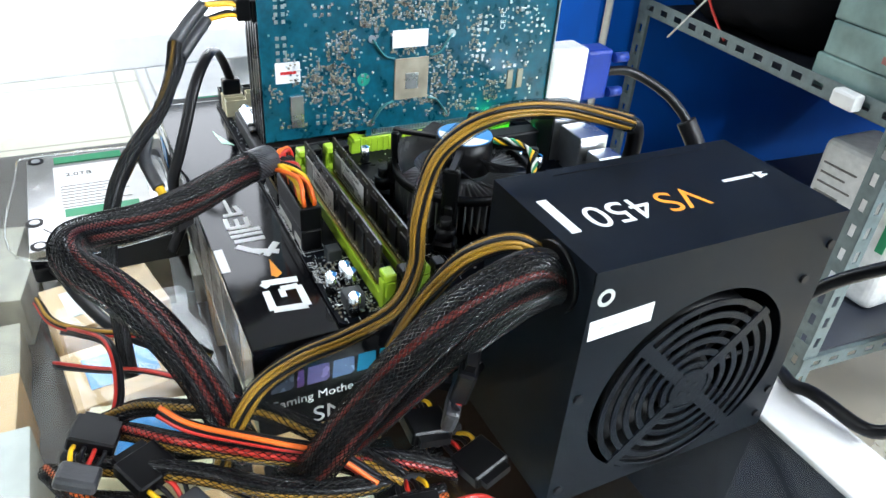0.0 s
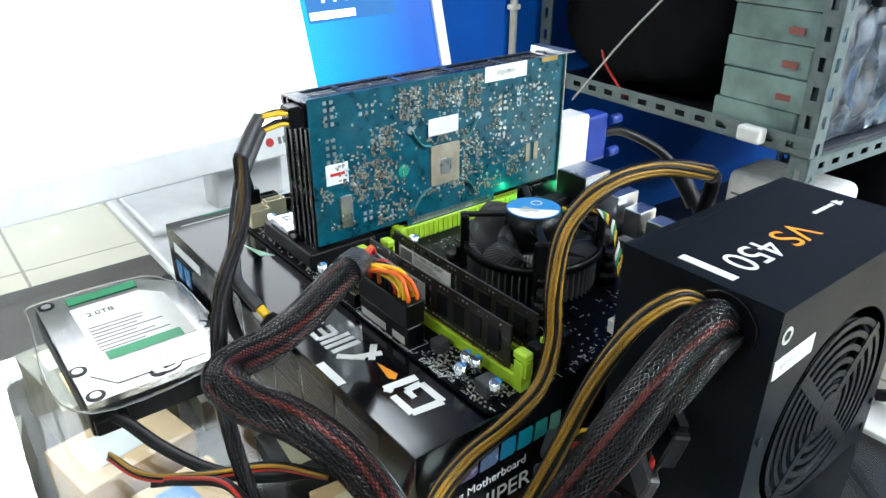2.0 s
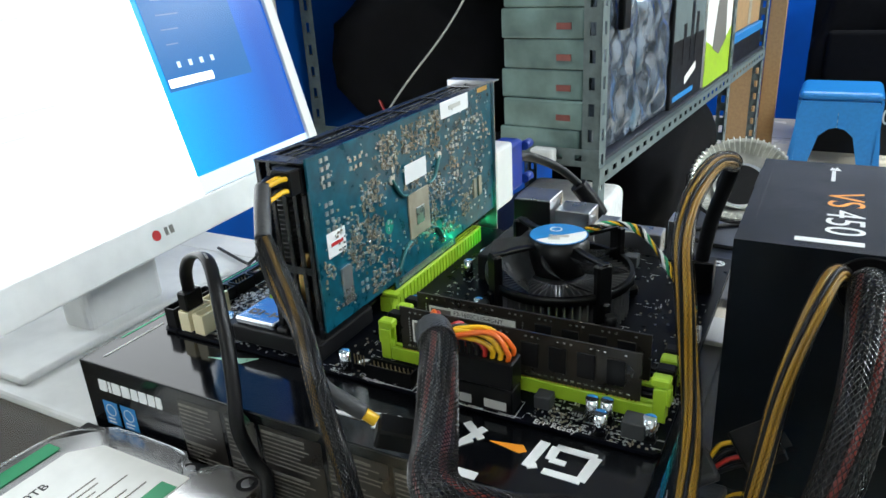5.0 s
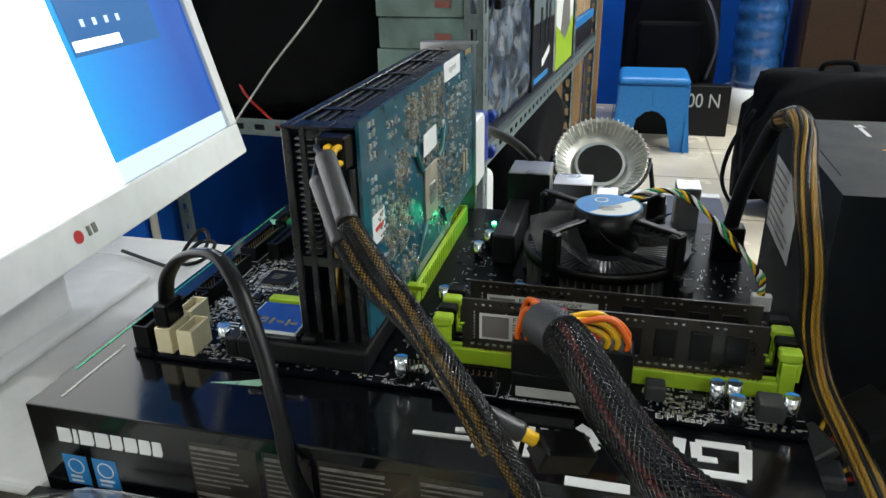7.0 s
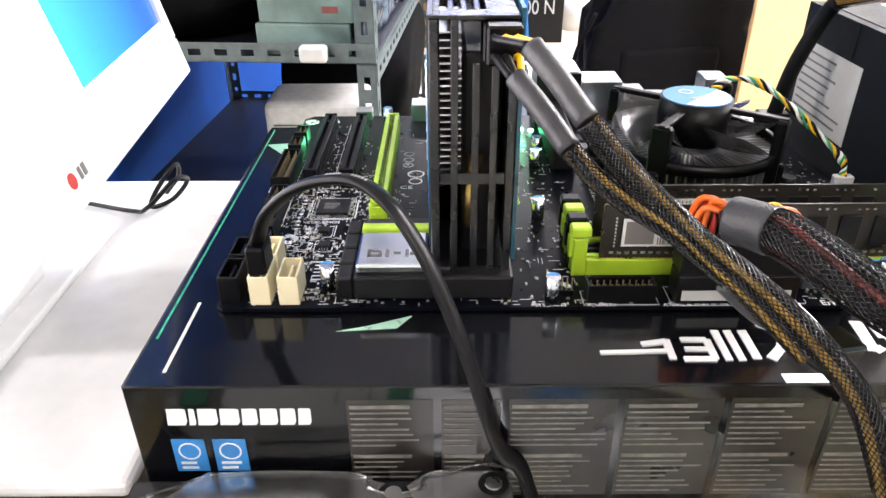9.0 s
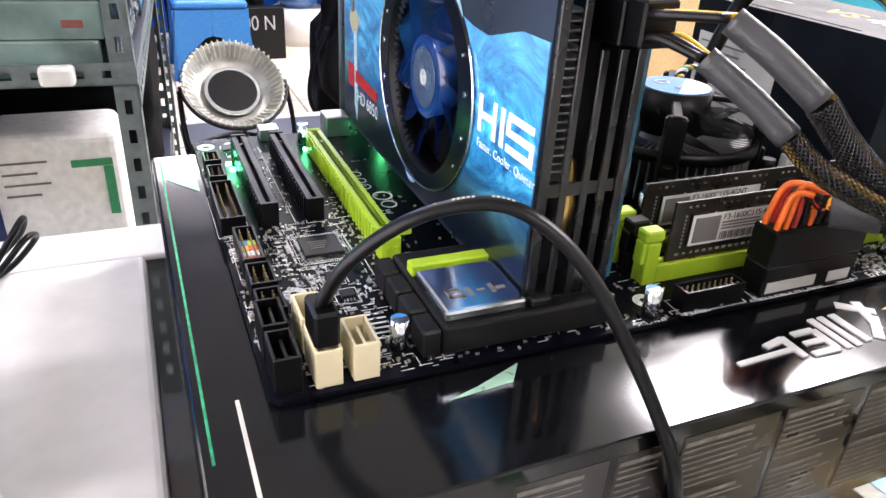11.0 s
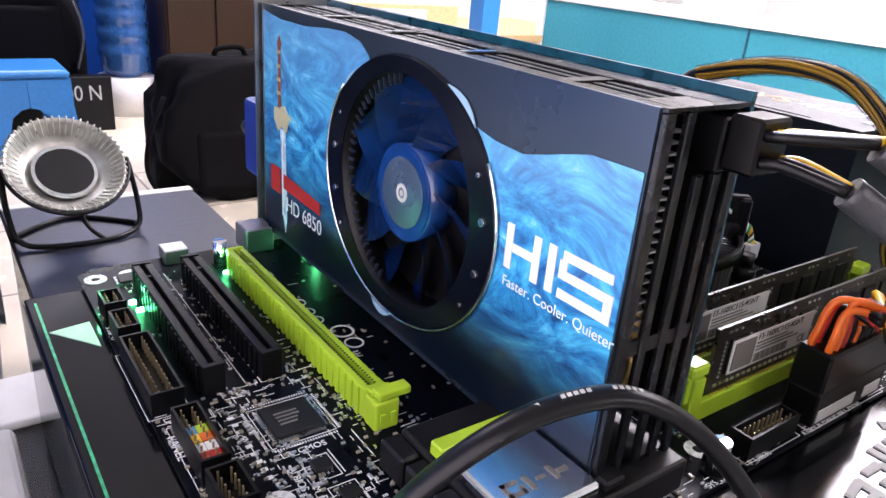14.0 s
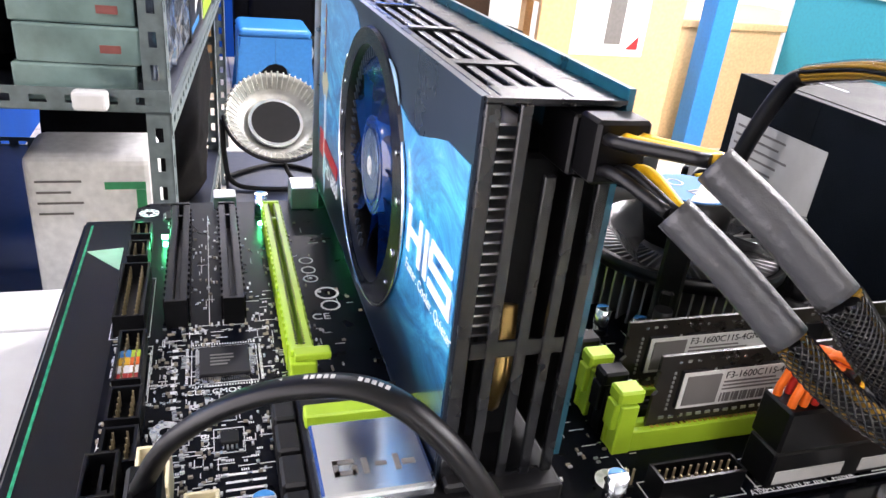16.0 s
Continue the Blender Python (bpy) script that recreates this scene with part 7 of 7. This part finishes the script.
bag = lump("backpack", "black nylon backpack on the pale floor", "backpack", (0.60, 3.0, FLOOR_Z), (1.40, 3.35, -0.30), CLOTH, Matrix(), 12.0, 0.34)
part("pocket", box((0.74, 2.985, FLOOR_Z + 0.06), (1.20, 3.06, -0.60), 0.034, 4), CLOTH, bag)
part("handle", tube([(0.88, 3.15, -0.31), (0.9, 3.14, -0.27), (1.0, 3.14, -0.265), (1.03, 3.15, -0.31)], 0.012, 8), CLOTH, bag)
part("strap", tube([(0.62, 3.02, -0.45), (0.54, 2.97, -0.6), (0.52, 2.97, -0.75), (0.57, 2.98, -0.86), (0.64, 3.02, -0.88)], 0.014, 8, 8, 0.4), CLOTH, bag)
wb = thing("water_bottle", "large ribbed blue water bottle upturned on a white base", "water bottle")
prof = [(0.0, 0.03), (0.06, 0.03), (0.11, 0.0), (0.15, -0.03)]
zz = -0.05
for k in range(5):
    prof += [(0.158, zz - 0.03), (0.158, zz - 0.075), (0.146, zz - 0.095)]
    zz -= 0.11
prof += [(0.15, zz - 0.05), (0.09, zz - 0.11), (0.05, zz - 0.13), (0.0, zz - 0.13)]
bm = bmesh.new()
rings = [[bm.verts.new((0.90 + r * math.cos(2 * math.pi * k / 40), 4.95 + r * math.sin(2 * math.pi * k / 40), z)) for k in range(40)] for r, z in prof if r > 0]
for a, b in zip(rings, rings[1:]):
    for k in range(40):
        f = bm.faces.new((a[k], a[(k + 1) % 40], b[(k + 1) % 40], b[k]))
        f.smooth = True
bm.faces.new(rings[0])
bm.faces.new(rings[-1][::-1])
bmesh.ops.recalc_face_normals(bm, faces=bm.faces)
part("bottle", bm, material("blue_water_bottle", (0.02, 0.10, 0.30), 0.12, vary=0.2, coat=0.8), wb, "ribbed blue bottle")
part("base", join(lambda b: add_cyl(b, (0.90, 4.95, FLOOR_Z), 0.14, -0.70 - FLOOR_Z, "z", 40, 0.172)), WHITE_PLASTIC, wb, "white plastic base")
b = thing("leaning_board", "tall brown wooden board standing beside the stool", "board")
part("plank", box((-0.19, 4.4, FLOOR_Z), (-0.10, 4.44, 0.12), 0.004, 1), KRAFT, b)
b = thing("brown_carton", "large brown cardboard carton behind the rack", "carton")
part("carton", box((-0.36, 4.2, FLOOR_Z), (-0.20, 4.5, -0.41), 0.004, 1), KRAFT, b)
part("flap", box((-0.34, 4.198, -0.5), (-0.22, 4.1999, -0.43)), KRAFT, b)
# Rounded black form that fills the space below the upper shelf.
lump("black_soft_form", "rounded black form filling the lower rack shelf", "bag", (-0.36, 0.52, -0.588), (-0.012, 1.17, -0.135), CLOTH, RM, 19.0, 0.08)
# second bay of the rack
slotted_angle(RM @ Matrix.Translation((0, 1.80, FLOOR_Z)) @ pose(0, 0, 0, 0, 0, 180), TOP - FLOOR_Z, "post")
slotted_angle(RM @ Matrix.Translation((0.0025, RD + 0.002, -0.125)) @ pose(0, 0, 0, -90, 0, 0) @ pose(0, 0, 0, 0, 0, 90), 0.6, "rail")
part("shelf_panel", box((-0.30, RD + 0.01, -0.121), (-0.004, 1.79, -0.115), 0, 1, RM), DARK_TOP, rack, "dark shelf panel")
b = thing("blue_box", "flat blue plastic box on the far rack shelf", "box")
part("tray", box((-0.28, RD + 0.04, -0.1145), (-0.012, 1.74, -0.045), 0.004, 1, RM), CHIP, b)
part("lid", box((-0.285, RD + 0.035, -0.0445), (-0.008, 1.745, -0.015), 0.004, 2, RM), STOOL_BLUE, b, "bright blue lid")
b = thing("brown_carton", "brown cardboard carton on the blue box", "carton")
part("carton", box((-0.27, RD + 0.06, -0.0145), (-0.02, 1.72, 0.20), 0.004, 1, RM), KRAFT, b)
part("tape", box((-0.0199, RD + 0.30, -0.010), (-0.019, RD + 0.35, 0.198), 0, 1, RM), TAN_PART, b, "tan packing tape")

# ---- office beyond ----
cab = thing("cabinet", "dark brown wooden cabinet against the wall", "cabinet")
part("body", box((1.12, 4.75, FLOOR_Z), (1.75, 5.2, 0.5), 0.004, 1), CABINET, cab)
for x in (1.13, 1.44):
    part("door", box((x, 4.732, FLOOR_Z + 0.08), (x + 0.295, 4.749, 0.48), 0.003, 1), CABINET, cab)
tb = thing("office_table", "pale wooden office table in the next room", "table")
part("table_top", box((1.75, 3.3, -0.26), (3.6, 4.3, -0.22), 0.004, 1), WOOD, tb)
part("front_panel", box((1.78, 3.32, FLOOR_Z), (3.57, 3.35, -0.2605)), WOOD, tb)
for x in (1.78, 3.53):
    part("leg", box((x, 4.2, FLOOR_Z), (x + 0.05, 4.28, -0.2605)), WOOD, tb)
pb = thing("poster_board", "pale board with a printed sheet on it", "board")
part("panel", box((1.2, 2.72, FLOOR_Z), (1.9, 2.75, -0.02), 0.003, 1), WOOD, pb)
part("sheet", box((1.36, 2.717, -0.32), (1.72, 2.7199, -0.04)), PAPER, pb)
part("printed_shape", box((1.52, 2.715, -0.27), (1.60, 2.7169, -0.06)), PRINT_GREY, pb)
part("printed_shape", prism([(0, 0), (0.06, 0.0), (0.06, 0.06)], on_front(1.63, 2.7168, -0.29), 0.001), RED_PRINT, pb)
pc = thing("blue_pillar", "narrow blue post beside the passage", "post")
part("shaft", box((2.35, 3.1, FLOOR_Z), (2.47, 3.22, CEIL_Z), 0.004, 1), STOOL_BLUE, pc)
pt = thing("office_partition", "teal fabric office partition with white rails", "partition")
part("panel", box((3.0, -1.6, FLOOR_Z), (3.04, 3.3, -0.006), 0.002, 1), TEAL_CLOTH, pt)
part("top_rail", box((2.985, -1.6, -0.005), (3.055, 3.34, 0.055), 0.004, 1), WHITE_PLASTIC, pt)
part("end_post", box((2.985, 3.302, FLOOR_Z), (3.055, 3.36, -0.0055), 0.004, 1), WHITE_PLASTIC, pt)
for y in (1.9, 0.2):
    part("joint_strip", box((2.996, y, FLOOR_Z), (2.9995, y + 0.012, -0.0065)), TEAL_PCB, pt)
for k, (y, h) in enumerate(((2.2, 0.12), (1.3, 0.2), (0.5, 0.15))):
    b = thing("office_monitor", "pale office monitor beyond the partition", "monitor", "office monitors")
    part("shell", box((3.5, y, 0.0), (3.56, y + 0.5, 0.3 + h), 0.006, 2), WHITE_PLASTIC, b)
    part("panel", box((3.49, y + 0.03, 0.04), (3.4995, y + 0.47, 0.27 + h)), SCREEN_BAR, b)
    part("foot", box((3.46, y + 0.12, -0.20), (3.62, y + 0.38, -0.001), 0.003, 1), WHITE_PLASTIC, b)
od = thing("office_desk", "pale desk beyond the partition", "desk")
part("desktop", box((3.1, -1.5, -0.24), (3.9, 3.2, -0.2005), 0.003, 1), DESK, od)
part("side_panel", box((3.12, -1.45, FLOOR_Z), (3.15, 3.15, -0.2405)), DESK, od)
part("side_panel", box((3.85, -1.45, FLOOR_Z), (3.88, 3.15, -0.2405)), DESK, od)
